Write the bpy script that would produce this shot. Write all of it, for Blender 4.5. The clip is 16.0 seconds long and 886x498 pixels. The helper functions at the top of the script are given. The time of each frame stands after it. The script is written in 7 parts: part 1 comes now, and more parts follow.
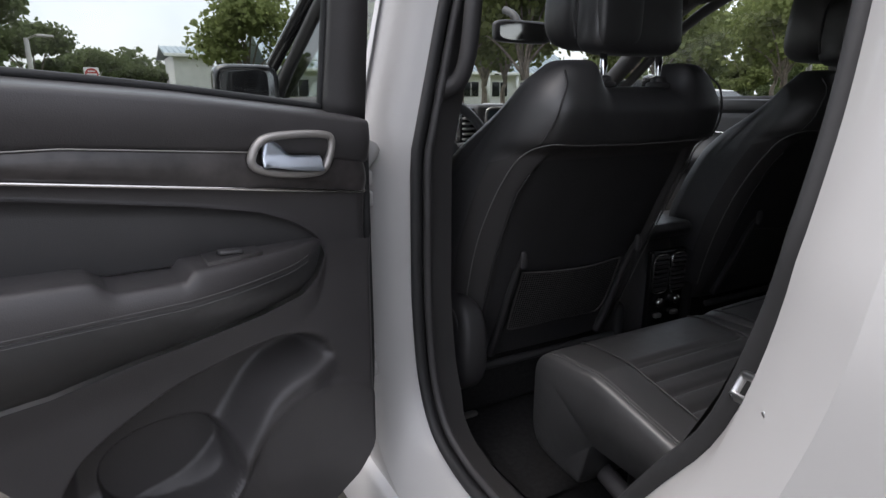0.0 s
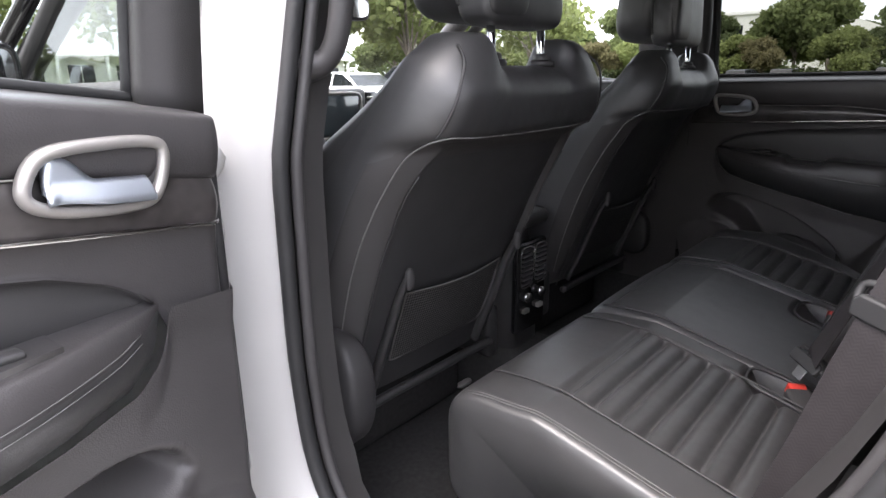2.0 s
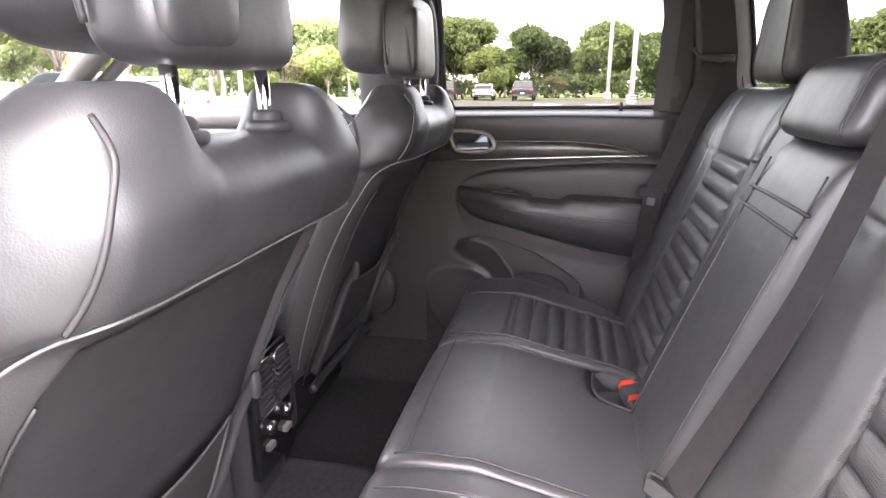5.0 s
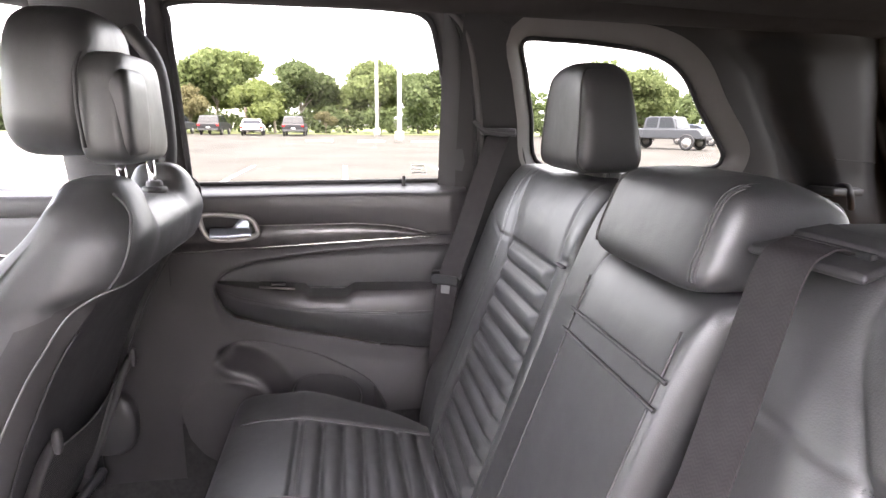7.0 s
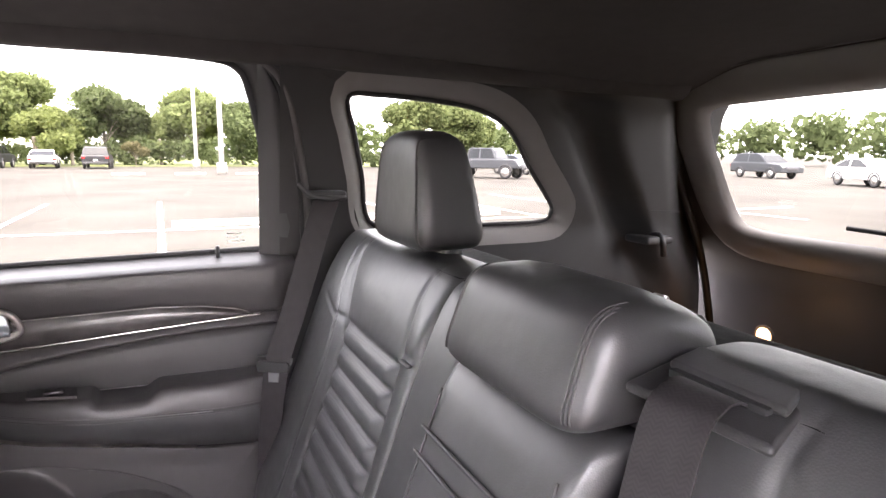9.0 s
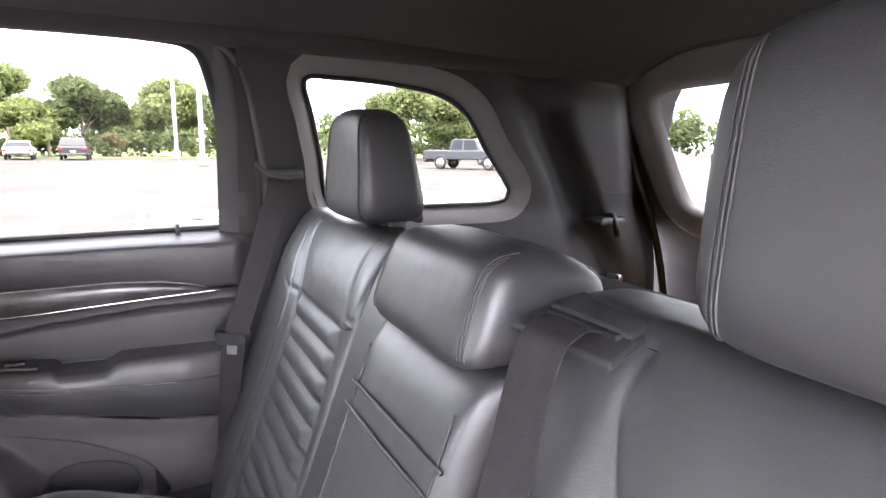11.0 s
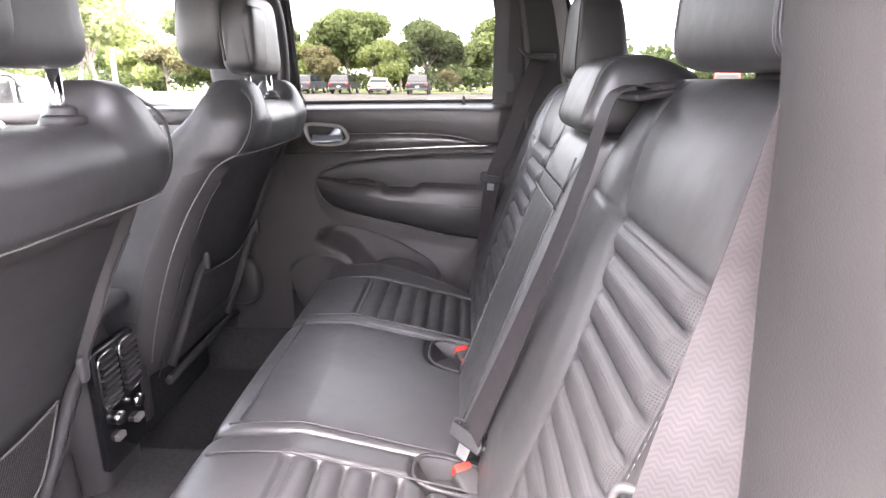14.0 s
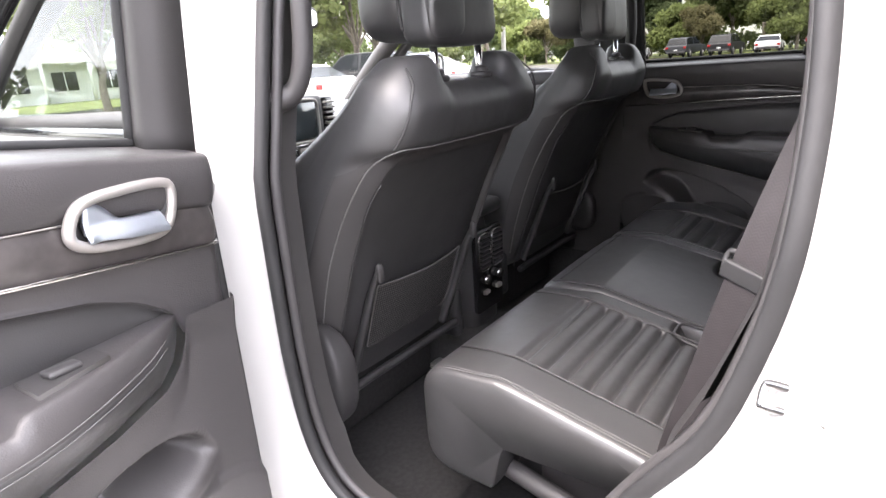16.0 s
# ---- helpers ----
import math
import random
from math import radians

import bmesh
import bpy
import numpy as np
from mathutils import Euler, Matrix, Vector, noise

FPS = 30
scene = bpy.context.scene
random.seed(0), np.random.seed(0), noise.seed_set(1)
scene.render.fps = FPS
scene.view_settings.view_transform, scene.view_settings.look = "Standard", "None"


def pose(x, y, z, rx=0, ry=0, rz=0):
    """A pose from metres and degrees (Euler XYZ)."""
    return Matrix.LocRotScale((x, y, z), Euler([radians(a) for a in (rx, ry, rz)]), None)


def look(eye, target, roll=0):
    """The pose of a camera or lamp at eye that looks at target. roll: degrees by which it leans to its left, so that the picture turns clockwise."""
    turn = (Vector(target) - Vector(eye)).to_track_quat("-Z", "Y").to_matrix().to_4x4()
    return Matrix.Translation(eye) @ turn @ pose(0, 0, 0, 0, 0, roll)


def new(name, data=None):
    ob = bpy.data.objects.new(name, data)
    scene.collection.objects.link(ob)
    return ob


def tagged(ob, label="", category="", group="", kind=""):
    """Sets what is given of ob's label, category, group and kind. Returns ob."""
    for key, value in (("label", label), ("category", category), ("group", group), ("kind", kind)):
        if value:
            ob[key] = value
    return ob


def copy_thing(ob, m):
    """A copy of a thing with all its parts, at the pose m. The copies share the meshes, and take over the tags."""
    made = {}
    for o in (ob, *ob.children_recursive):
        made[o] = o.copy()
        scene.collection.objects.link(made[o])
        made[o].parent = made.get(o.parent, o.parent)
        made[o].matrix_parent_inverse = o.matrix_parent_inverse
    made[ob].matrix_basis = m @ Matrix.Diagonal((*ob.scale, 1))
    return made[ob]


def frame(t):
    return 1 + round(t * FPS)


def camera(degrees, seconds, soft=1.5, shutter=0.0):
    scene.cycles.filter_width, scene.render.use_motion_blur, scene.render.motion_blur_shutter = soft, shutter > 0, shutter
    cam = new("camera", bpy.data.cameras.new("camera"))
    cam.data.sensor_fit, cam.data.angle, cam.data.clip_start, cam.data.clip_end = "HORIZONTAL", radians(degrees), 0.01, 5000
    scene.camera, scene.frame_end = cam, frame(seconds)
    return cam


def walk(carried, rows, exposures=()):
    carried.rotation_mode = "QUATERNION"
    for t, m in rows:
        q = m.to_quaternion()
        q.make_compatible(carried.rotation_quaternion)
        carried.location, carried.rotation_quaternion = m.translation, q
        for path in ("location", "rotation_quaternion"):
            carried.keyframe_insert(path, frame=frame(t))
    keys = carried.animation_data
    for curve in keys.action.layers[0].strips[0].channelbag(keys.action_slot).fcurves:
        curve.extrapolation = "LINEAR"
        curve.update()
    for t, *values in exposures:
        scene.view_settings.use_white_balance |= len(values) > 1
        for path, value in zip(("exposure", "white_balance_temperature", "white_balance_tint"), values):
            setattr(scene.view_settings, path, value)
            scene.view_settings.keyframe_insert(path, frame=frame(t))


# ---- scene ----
cam = camera(74.0, 16.0)
PATH = [
    (0, (-1.278, 0.239, 1.255), (-0.354, 1.937, 0.741), 0.2),
    (0.5, (-1.298, 0.32, 1.261), (-0.217, 1.913, 0.717), 0.3),
    (1, (-1.308, 0.383, 1.258), (-0.078, 1.859, 0.703), 0.4),
    (1.5, (-1.291, 0.445, 1.254), (0.062, 1.809, 0.696), 0.2),
    (2, (-1.25, 0.52, 1.25), (0.2, 1.778, 0.689), -0.4),
    (2.5, (-1.197, 0.586, 1.246), (0.335, 1.739, 0.677), -1.3),
    (3, (-1.137, 0.634, 1.25), (0.471, 1.668, 0.662), -1.8),
    (3.5, (-1.078, 0.679, 1.258), (0.607, 1.578, 0.666), -1.7),
    (3.7, (-1.05, 0.697, 1.262), (0.663, 1.542, 0.674), -1.6),
    (6, (-0.77, 0.802, 1.35), (1.173, 0.816, 0.876), 1.0),
    (6.5, (-0.687, 0.799, 1.368), (1.256, 0.635, 0.922), 1.0),
    (7, (-0.623, 0.79, 1.392), (1.305, 0.466, 0.969), 0.7),
    (7.5, (-0.577, 0.779, 1.414), (1.326, 0.308, 1.015), 0.6),
    (8, (-0.542, 0.771, 1.432), (1.327, 0.161, 1.061), 0.6),
    (8.5, (-0.51, 0.761, 1.445), (1.317, 0.021, 1.103), 0.6),
    (9, (-0.495, 0.752, 1.455), (1.284, -0.105, 1.135), 0.6),
    (9.2, (-0.492, 0.748, 1.455), (1.269, -0.147, 1.143), 0.6),
    (11.3, (-0.594, 0.714, 1.422), (1.158, -0.181, 1.068), 0.6),
    (11.5, (-0.61, 0.713, 1.413), (1.152, -0.161, 1.055), 0.7),
    (12, (-0.667, 0.716, 1.391), (1.126, -0.079, 0.999), 1.1),
    (12.5, (-0.739, 0.719, 1.364), (1.094, 0.052, 0.922), 1.8),
    (13, (-0.811, 0.714, 1.345), (1.071, 0.237, 0.866), 2.1),
    (13.5, (-0.891, 0.687, 1.332), (1.029, 0.476, 0.814), 1.1),
    (14, (-0.979, 0.644, 1.313), (0.941, 0.721, 0.759), 0.1),
    (14.5, (-1.07, 0.61, 1.301), (0.809, 0.97, 0.718), -1.0),
    (15, (-1.16, 0.572, 1.297), (0.64, 1.204, 0.696), -2.4),
    (15.5, (-1.265, 0.517, 1.293), (0.419, 1.406, 0.684), -3.2),
    (16, (-1.341, 0.441, 1.302), (0.173, 1.596, 0.689), -4.0),
]
walk(cam, [(t, look(eye, target, roll)) for t, eye, target, roll in PATH],
     exposures=[(0.0, 0.75, 6450, 14), (0.5, 1.2, 6450, 14), (1.5, 2.15, 6550, 15), (2.5, 2.95, 6700, 17), (3.5, 3.75, 6900, 18), (6.0, 4.95, 6950, 22), (7.5, 5.1, 7000, 23), (9.2, 5.05, 7050, 25),
                (11.3, 5.25, 6550, 24), (13.0, 5.5, 6700, 24), (14.5, 4.62, 6850, 22), (15.5, 3.85, 6800, 19), (16.0, 3.3, 6800, 18)])

# ---------------------------------------------------------------- light
world = bpy.data.worlds.new("sky")
scene.world = world
world.use_nodes = True
wn = world.node_tree.nodes
sky = wn.new("ShaderNodeTexSky")
sky.sky_type = 'NISHITA'
sky.sun_disc = False
sky.sun_elevation = radians(66)
sky.sun_rotation = radians(295)
sky.air_density, sky.dust_density, sky.ozone_density = 1.0, 4.0, 1.0
wmix = wn.new("ShaderNodeMixRGB")
wmix.inputs[0].default_value = 0.62
wmix.inputs[2].default_value = (7.6, 7.9, 8.4, 1)
wcloud = wn.new("ShaderNodeTexNoise")
wcloud.inputs["Scale"].default_value = 2.4
wcloud.inputs["Detail"].default_value = 5
wramp = wn.new("ShaderNodeValToRGB")
wramp.color_ramp.elements[0].position, wramp.color_ramp.elements[0].color = 0.35, (5.6, 5.9, 6.5, 1)
wramp.color_ramp.elements[1].position, wramp.color_ramp.elements[1].color = 0.65, (9.4, 9.5, 9.6, 1)
wl = world.node_tree.links
wl.new(wcloud.outputs["Fac"], wramp.inputs["Fac"])
wl.new(wramp.outputs["Color"], wmix.inputs[2])
wl.new(sky.outputs["Color"], wmix.inputs[1])
wl.new(wmix.outputs["Color"], wn["Background"].inputs["Color"])
wn["Background"].inputs["Strength"].default_value = 0.15
sun = new("sun", bpy.data.lights.new("sun", 'SUN'))
sun.data.energy, sun.data.angle, sun.data.color = 1.25, radians(50), (1.0, 0.985, 0.965)
sun.matrix_world = look((-13, 6, 32), (0, 0, 0))

# ---------------------------------------------------------------- materials


def mat(name, color, rough=0.5, metal=0.0, var=0.12, scale=6.0, grain=0.0, grain_scale=400.0, bump=0.0, bump_scale=40.0,
        rough_var=0.08, coat=0.0, cells=False, per_object=0.0, spec=0.5):
    m = bpy.data.materials.new(name)
    m.use_nodes = True
    n, l = m.node_tree.nodes, m.node_tree.links
    b = n["Principled BSDF"]
    co = n.new("ShaderNodeTexCoord")
    no = n.new("ShaderNodeTexNoise")
    no.inputs["Scale"].default_value, no.inputs["Detail"].default_value = scale, 6
    l.new(co.outputs["Object"], no.inputs["Vector"])
    ramp = n.new("ShaderNodeValToRGB")
    lo = [max(0.0, c * (1 - var)) for c in color] + [1]
    hi = [min(1.0, c * (1 + var)) for c in color] + [1]
    ramp.color_ramp.elements[0].position, ramp.color_ramp.elements[0].color = 0.3, lo
    ramp.color_ramp.elements[1].position, ramp.color_ramp.elements[1].color = 0.7, hi
    l.new(no.outputs["Fac"], ramp.inputs["Fac"])
    out = ramp.outputs["Color"]
    if per_object:
        info = n.new("ShaderNodeObjectInfo")
        hsv = n.new("ShaderNodeHueSaturation")
        rng = n.new("ShaderNodeMapRange")
        rng.inputs["To Min"].default_value, rng.inputs["To Max"].default_value = 1 - per_object, 1 + per_object
        l.new(info.outputs["Random"], rng.inputs["Value"])
        l.new(rng.outputs["Result"], hsv.inputs["Value"])
        l.new(out, hsv.inputs["Color"])
        out = hsv.outputs["Color"]
    l.new(out, b.inputs["Base Color"])
    rr = n.new("ShaderNodeMapRange")
    rr.inputs["To Min"].default_value, rr.inputs["To Max"].default_value = max(0.02, rough - rough_var), min(1, rough + rough_var)
    no2 = n.new("ShaderNodeTexNoise")
    no2.inputs["Scale"].default_value, no2.inputs["Detail"].default_value = scale * 4, 4
    l.new(co.outputs["Object"], no2.inputs["Vector"])
    l.new(no2.outputs["Fac"], rr.inputs["Value"])
    l.new(rr.outputs["Result"], b.inputs["Roughness"])
    b.inputs["Metallic"].default_value = metal
    b.inputs["Specular IOR Level"].default_value = spec
    b.inputs["Coat Weight"].default_value = coat
    b.inputs["Coat Roughness"].default_value = 0.05
    last = None
    for amount, sc, cell in ((bump, bump_scale, False), (grain, grain_scale, cells)):
        if not amount:
            continue
        tx = n.new("ShaderNodeTexVoronoi" if cell else "ShaderNodeTexNoise")
        tx.inputs["Scale"].default_value = sc
        l.new(co.outputs["Object"], tx.inputs["Vector"])
        bp = n.new("ShaderNodeBump")
        bp.inputs["Strength"].default_value, bp.inputs["Distance"].default_value = amount, 0.35 / sc
        l.new(tx.outputs[0], bp.inputs["Height"])
        if last:
            l.new(last.outputs["Normal"], bp.inputs["Normal"])
        last = bp
    if last:
        l.new(last.outputs["Normal"], b.inputs["Normal"])
    return m


def glass_mat(name, tint, gloss=0.04):
    m = bpy.data.materials.new(name)
    m.use_nodes = True
    n, l = m.node_tree.nodes, m.node_tree.links
    n.remove(n["Principled BSDF"])
    tr = n.new("ShaderNodeBsdfTransparent")
    tr.inputs["Color"].default_value = (*tint, 1)
    gl = n.new("ShaderNodeBsdfGlossy")
    gl.inputs["Roughness"].default_value = 0.01
    lw = n.new("ShaderNodeLayerWeight")
    lw.inputs["Blend"].default_value = 0.5
    pw = n.new("ShaderNodeMath")
    pw.operation = 'POWER'
    pw.inputs[1].default_value = 4.5
    fr = n.new("ShaderNodeMath")
    fr.operation = 'MULTIPLY_ADD'
    fr.inputs[1].default_value, fr.inputs[2].default_value = 0.85, gloss
    l.new(lw.outputs["Facing"], pw.inputs[0])
    l.new(pw.outputs[0], fr.inputs[0])
    mx = n.new("ShaderNodeMixShader")
    l.new(fr.outputs[0], mx.inputs[0])
    l.new(tr.outputs[0], mx.inputs[1])
    l.new(gl.outputs[0], mx.inputs[2])
    l.new(mx.outputs[0], n["Material Output"].inputs[0])
    return m


def emit_mat(name, color, strength):
    m = bpy.data.materials.new(name)
    m.use_nodes = True
    b = m.node_tree.nodes["Principled BSDF"]
    b.inputs["Base Color"].default_value = (*color, 1)
    b.inputs["Emission Color"].default_value = (*color, 1)
    b.inputs["Emission Strength"].default_value = strength
    return m


def woven(m):
    """Chevron weave of a seat belt in rows along its length."""
    n, l = m.node_tree.nodes, m.node_tree.links
    b = n["Principled BSDF"]
    co = n.new("ShaderNodeTexCoord")
    sep = n.new("ShaderNodeSeparateXYZ")
    l.new(co.outputs["UV"], sep.inputs[0])

    def calc(op, a, c):
        q = n.new("ShaderNodeMath")
        q.operation = op
        for sock, v in zip(q.inputs, (a, c)):
            if isinstance(v, float):
                sock.default_value = v
            else:
                l.new(v, sock)
        return q.outputs[0]
    fold = calc('PINGPONG', sep.outputs[0], 0.044)
    run = calc('MULTIPLY', calc('ADD', sep.outputs[1], calc('MULTIPLY', fold, 0.87)), 164.0)
    high = calc('ADD', calc('MULTIPLY', calc('SINE', run, 0.0), 0.5), 0.5)
    mx = n.new("ShaderNodeMixRGB")
    mx.blend_type = 'MULTIPLY'
    mx.inputs[0].default_value = 0.24
    l.new(b.inputs["Base Color"].links[0].from_socket, mx.inputs[1])
    l.new(high, mx.inputs[2])
    l.new(mx.outputs["Color"], b.inputs["Base Color"])
    bp = n.new("ShaderNodeBump")
    bp.inputs["Strength"].default_value, bp.inputs["Distance"].default_value = 0.04, 0.001
    l.new(high, bp.inputs["Height"])
    l.new(bp.outputs["Normal"], b.inputs["Normal"])
    return m


def dotted(m, scale, amount, hole):
    """Punched holes or an open weave, drawn at the scale of the mesh's own metres."""
    n, l = m.node_tree.nodes, m.node_tree.links
    b = n["Principled BSDF"]
    co = n.new("ShaderNodeTexCoord")
    vo = n.new("ShaderNodeTexVoronoi")
    vo.inputs["Scale"].default_value, vo.inputs["Randomness"].default_value = scale, 0.0
    l.new(co.outputs["UV"], vo.inputs["Vector"])
    rp = n.new("ShaderNodeValToRGB")
    rp.color_ramp.elements[0].position, rp.color_ramp.elements[0].color = hole, (0, 0, 0, 1)
    rp.color_ramp.elements[1].position, rp.color_ramp.elements[1].color = hole + 0.08, (1, 1, 1, 1)
    l.new(vo.outputs["Distance"], rp.inputs["Fac"])
    old = b.inputs["Base Color"].links[0].from_socket
    mx = n.new("ShaderNodeMixRGB")
    mx.blend_type = 'MULTIPLY'
    mx.inputs[0].default_value = amount
    l.new(old, mx.inputs[1])
    l.new(rp.outputs["Color"], mx.inputs[2])
    l.new(mx.outputs["Color"], b.inputs["Base Color"])
    bp = n.new("ShaderNodeBump")
    bp.inputs["Strength"].default_value, bp.inputs["Distance"].default_value = 0.5, 0.001
    l.new(rp.outputs["Color"], bp.inputs["Height"])
    l.new(bp.outputs["Normal"], b.inputs["Normal"])
    return m


LEATHER = mat("black_leather", (0.045, 0.0445, 0.0455), 0.43, var=0.14, scale=9, grain=0.16, grain_scale=620, cells=True, bump=0.10, bump_scale=20, spec=1.0)
LEATHER_PERF = dotted(mat("perforated_leather", (0.054, 0.053, 0.0545), 0.42, var=0.1, scale=9, grain=0.2, grain_scale=520, cells=True, spec=0.6), 400, 0.7, 0.24)
VINYL = mat("black_vinyl", (0.045, 0.044, 0.045), 0.48, var=0.12, scale=8, grain=0.25, grain_scale=700, cells=True)
SOFT = mat("soft_touch_panel", (0.056, 0.0525, 0.0535), 0.40, var=0.1, scale=7, grain=0.3, grain_scale=620, cells=True, bump=0.05, bump_scale=30)
PLASTIC = mat("grained_black_plastic", (0.046, 0.044, 0.045), 0.5, var=0.12, scale=7, grain=0.3, grain_scale=800, cells=True)
# darkened plastic; on the rear pillar its tone stands in for doorway shade
PILLAR = mat("darkened_pillar_plastic", (0.030, 0.0285, 0.0285), 0.55, var=0.1, scale=5, grain=0.3, grain_scale=700, cells=True, spec=0.4)
TRIM = mat("pillar_trim_plastic", (0.058, 0.055, 0.055), 0.55, var=0.1, scale=5, grain=0.3, grain_scale=700, cells=True)
# daylight falling on the window surrounds is put into this paler grey
GATETRIM = mat("light_lifted_trim", (0.17, 0.158, 0.150), 0.5, var=0.1, scale=5, grain=0.3, grain_scale=700, cells=True)
GLOSSBLACK = mat("piano_black_plastic", (0.012, 0.012, 0.013), 0.16, var=0.1, coat=0.5)
WOOD = mat("dark_wood_trim", (0.048, 0.043, 0.042), 0.34, var=0.5, scale=30, coat=0.3)
CHROME = mat("satin_chrome", (0.78, 0.76, 0.74), 0.2, 1.0, var=0.04)
CHROME_BRIGHT = mat("bright_chrome", (0.86, 0.88, 0.9), 0.1, 1.0, var=0.03)
DULLSTEEL = mat("dull_steel", (0.24, 0.24, 0.24), 0.5, 1.0, var=0.1)
STEEL = mat("steel", (0.55, 0.55, 0.55), 0.3, 1.0, var=0.08)
SATIN = mat("satin_silver_paint", (0.42, 0.40, 0.38), 0.4, 0.6, var=0.06)
PAINT = mat("white_car_paint", (0.46, 0.455, 0.447), 0.35, var=0.03, scale=4, coat=0.35)
BACKPANEL = mat("matt_black_seat_back", (0.040, 0.039, 0.040), 0.52, var=0.15, scale=10, grain=0.3, grain_scale=700, cells=True)
SEAL = mat("grey_flocked_seal", (0.085, 0.080, 0.078), 0.7, var=0.1, scale=20)
# blue of the reflected sky is put into the lever's base colour
LEVER = mat("sky_tinted_chrome_lever", (0.66, 0.72, 0.80), 0.40, 1.0, var=0.04)
RUBBER = mat("black_rubber_seal", (0.022, 0.022, 0.023), 0.6, var=0.15, scale=20, bump=0.1, bump_scale=90)
CARPET = mat("black_carpet", (0.042, 0.041, 0.041), 0.95, var=0.2, scale=90, grain=0.7, grain_scale=1100, bump=0.2, bump_scale=420, spec=0.15)
HEADLINER = mat("dark_headliner_fabric", (0.052, 0.047, 0.046), 0.95, var=0.06, scale=30, grain=0.5, grain_scale=1100, spec=0.2)
BELT = woven(mat("seat_belt_webbing", (0.031, 0.0275, 0.029), 0.6, var=0.15, scale=60, spec=0.3))
STITCH = mat("grey_thread", (0.11, 0.107, 0.107), 0.7, var=0.1, scale=200)
NET = dotted(mat("pocket_net", (0.095, 0.091, 0.090), 0.7, var=0.15, scale=60), 175, 0.97, 0.40)
RED = mat("red_plastic_button", (0.62, 0.05, 0.035), 0.4, var=0.06)
# teal lift in the base colour stands in for a reflection on the screen
SCREEN = mat("sky_tinted_screen", (0.035, 0.048, 0.054), 0.16, var=0.1, coat=1.0)
GLASS_CLEAR = glass_mat("clear_window_glass", (0.86, 0.9, 0.88))
GLASS_TINT = glass_mat("tinted_window_glass", (0.265, 0.275, 0.262), 0.012)
# paler copy of the tinted glass, brightens the view through the open door
GLASS_BRIGHTENED = glass_mat("brightened_door_glass", (0.66, 0.70, 0.68))
PIPING = mat("pale_grey_piping", (0.17, 0.165, 0.163), 0.5, var=0.1, scale=120)
MIRROR = mat("mirror_glass", (0.9, 0.9, 0.9), 0.02, 1.0, var=0.01)
LAMP = emit_mat("cargo_lamp_lens", (1.0, 0.62, 0.28), 0.30)
LABEL = mat("etched_white_print", (0.75, 0.75, 0.75), 0.6, var=0.05)

# ---------------------------------------------------------------- mesh helpers


def super_ring(ec, es, w, h, n):
    """Points (c, q) of a superellipse, evenly spaced along its outline."""
    raw = []
    for i in range(3000):
        a = 2 * math.pi * i / 3000
        raw.append((power(math.cos(a), ec), power(math.sin(a), es)))
    arc = [0.0]
    for i in range(1, 3001):
        p, q = raw[i - 1], raw[i % 3000]
        arc.append(arc[-1] + math.hypot((q[0] - p[0]) * w, (q[1] - p[1]) * h))
    out, k = [], 0
    for j in range(n):
        s = arc[-1] * j / n
        while arc[k + 1] < s:
            k += 1
        f = (s - arc[k]) / max(1e-9, arc[k + 1] - arc[k])
        p, q = raw[k], raw[(k + 1) % 3000]
        out.append((p[0] + (q[0] - p[0]) * f, p[1] + (q[1] - p[1]) * f))
    return out


def link_mesh(name, verts, faces, material, parent=None, smooth=True, label="", uv=None):
    me = bpy.data.meshes.new(name)
    me.from_pydata([tuple(v) for v in verts], [], faces)
    bm = bmesh.new()
    bm.from_mesh(me)
    bmesh.ops.recalc_face_normals(bm, faces=bm.faces)
    for f in bm.faces:
        f.smooth = smooth
    if uv is not None:
        lay = bm.loops.layers.uv.new("UVMap")
        bm.verts.ensure_lookup_table()
        for f in bm.faces:
            for lp in f.loops:
                lp[lay].uv = uv[lp.vert.index]
    bm.to_mesh(me)
    bm.free()
    me.materials.append(material)
    ob = new(name, me)
    if parent:
        ob.parent = parent
    if label:
        tagged(ob, label)
    return ob


def part(name, bm, material, parent=None, label="", smooth=False):
    me = bpy.data.meshes.new(name)
    bmesh.ops.recalc_face_normals(bm, faces=bm.faces)
    for f in bm.faces:
        f.smooth = smooth
    bm.to_mesh(me)
    bm.free()
    me.materials.append(material)
    ob = new(name, me)
    if parent:
        ob.parent = parent
    if label:
        tagged(ob, label)
    return ob


def thing(name, label, category, group="", kind=""):
    return tagged(new(name), label, category, group, kind)


def soften(ob, width=0.003, segments=2, angle=35):
    m = ob.modifiers.new("bevel", 'BEVEL')
    m.width, m.segments, m.limit_method, m.angle_limit = width, segments, 'ANGLE', radians(angle)
    for p in ob.data.polygons:
        p.use_smooth = True
    w = ob.modifiers.new("normals", 'WEIGHTED_NORMAL')
    w.keep_sharp = True
    return ob


def thick(ob, t, offset=-1.0):
    m = ob.modifiers.new("thickness", 'SOLIDIFY')
    m.thickness, m.offset = t, offset
    return ob


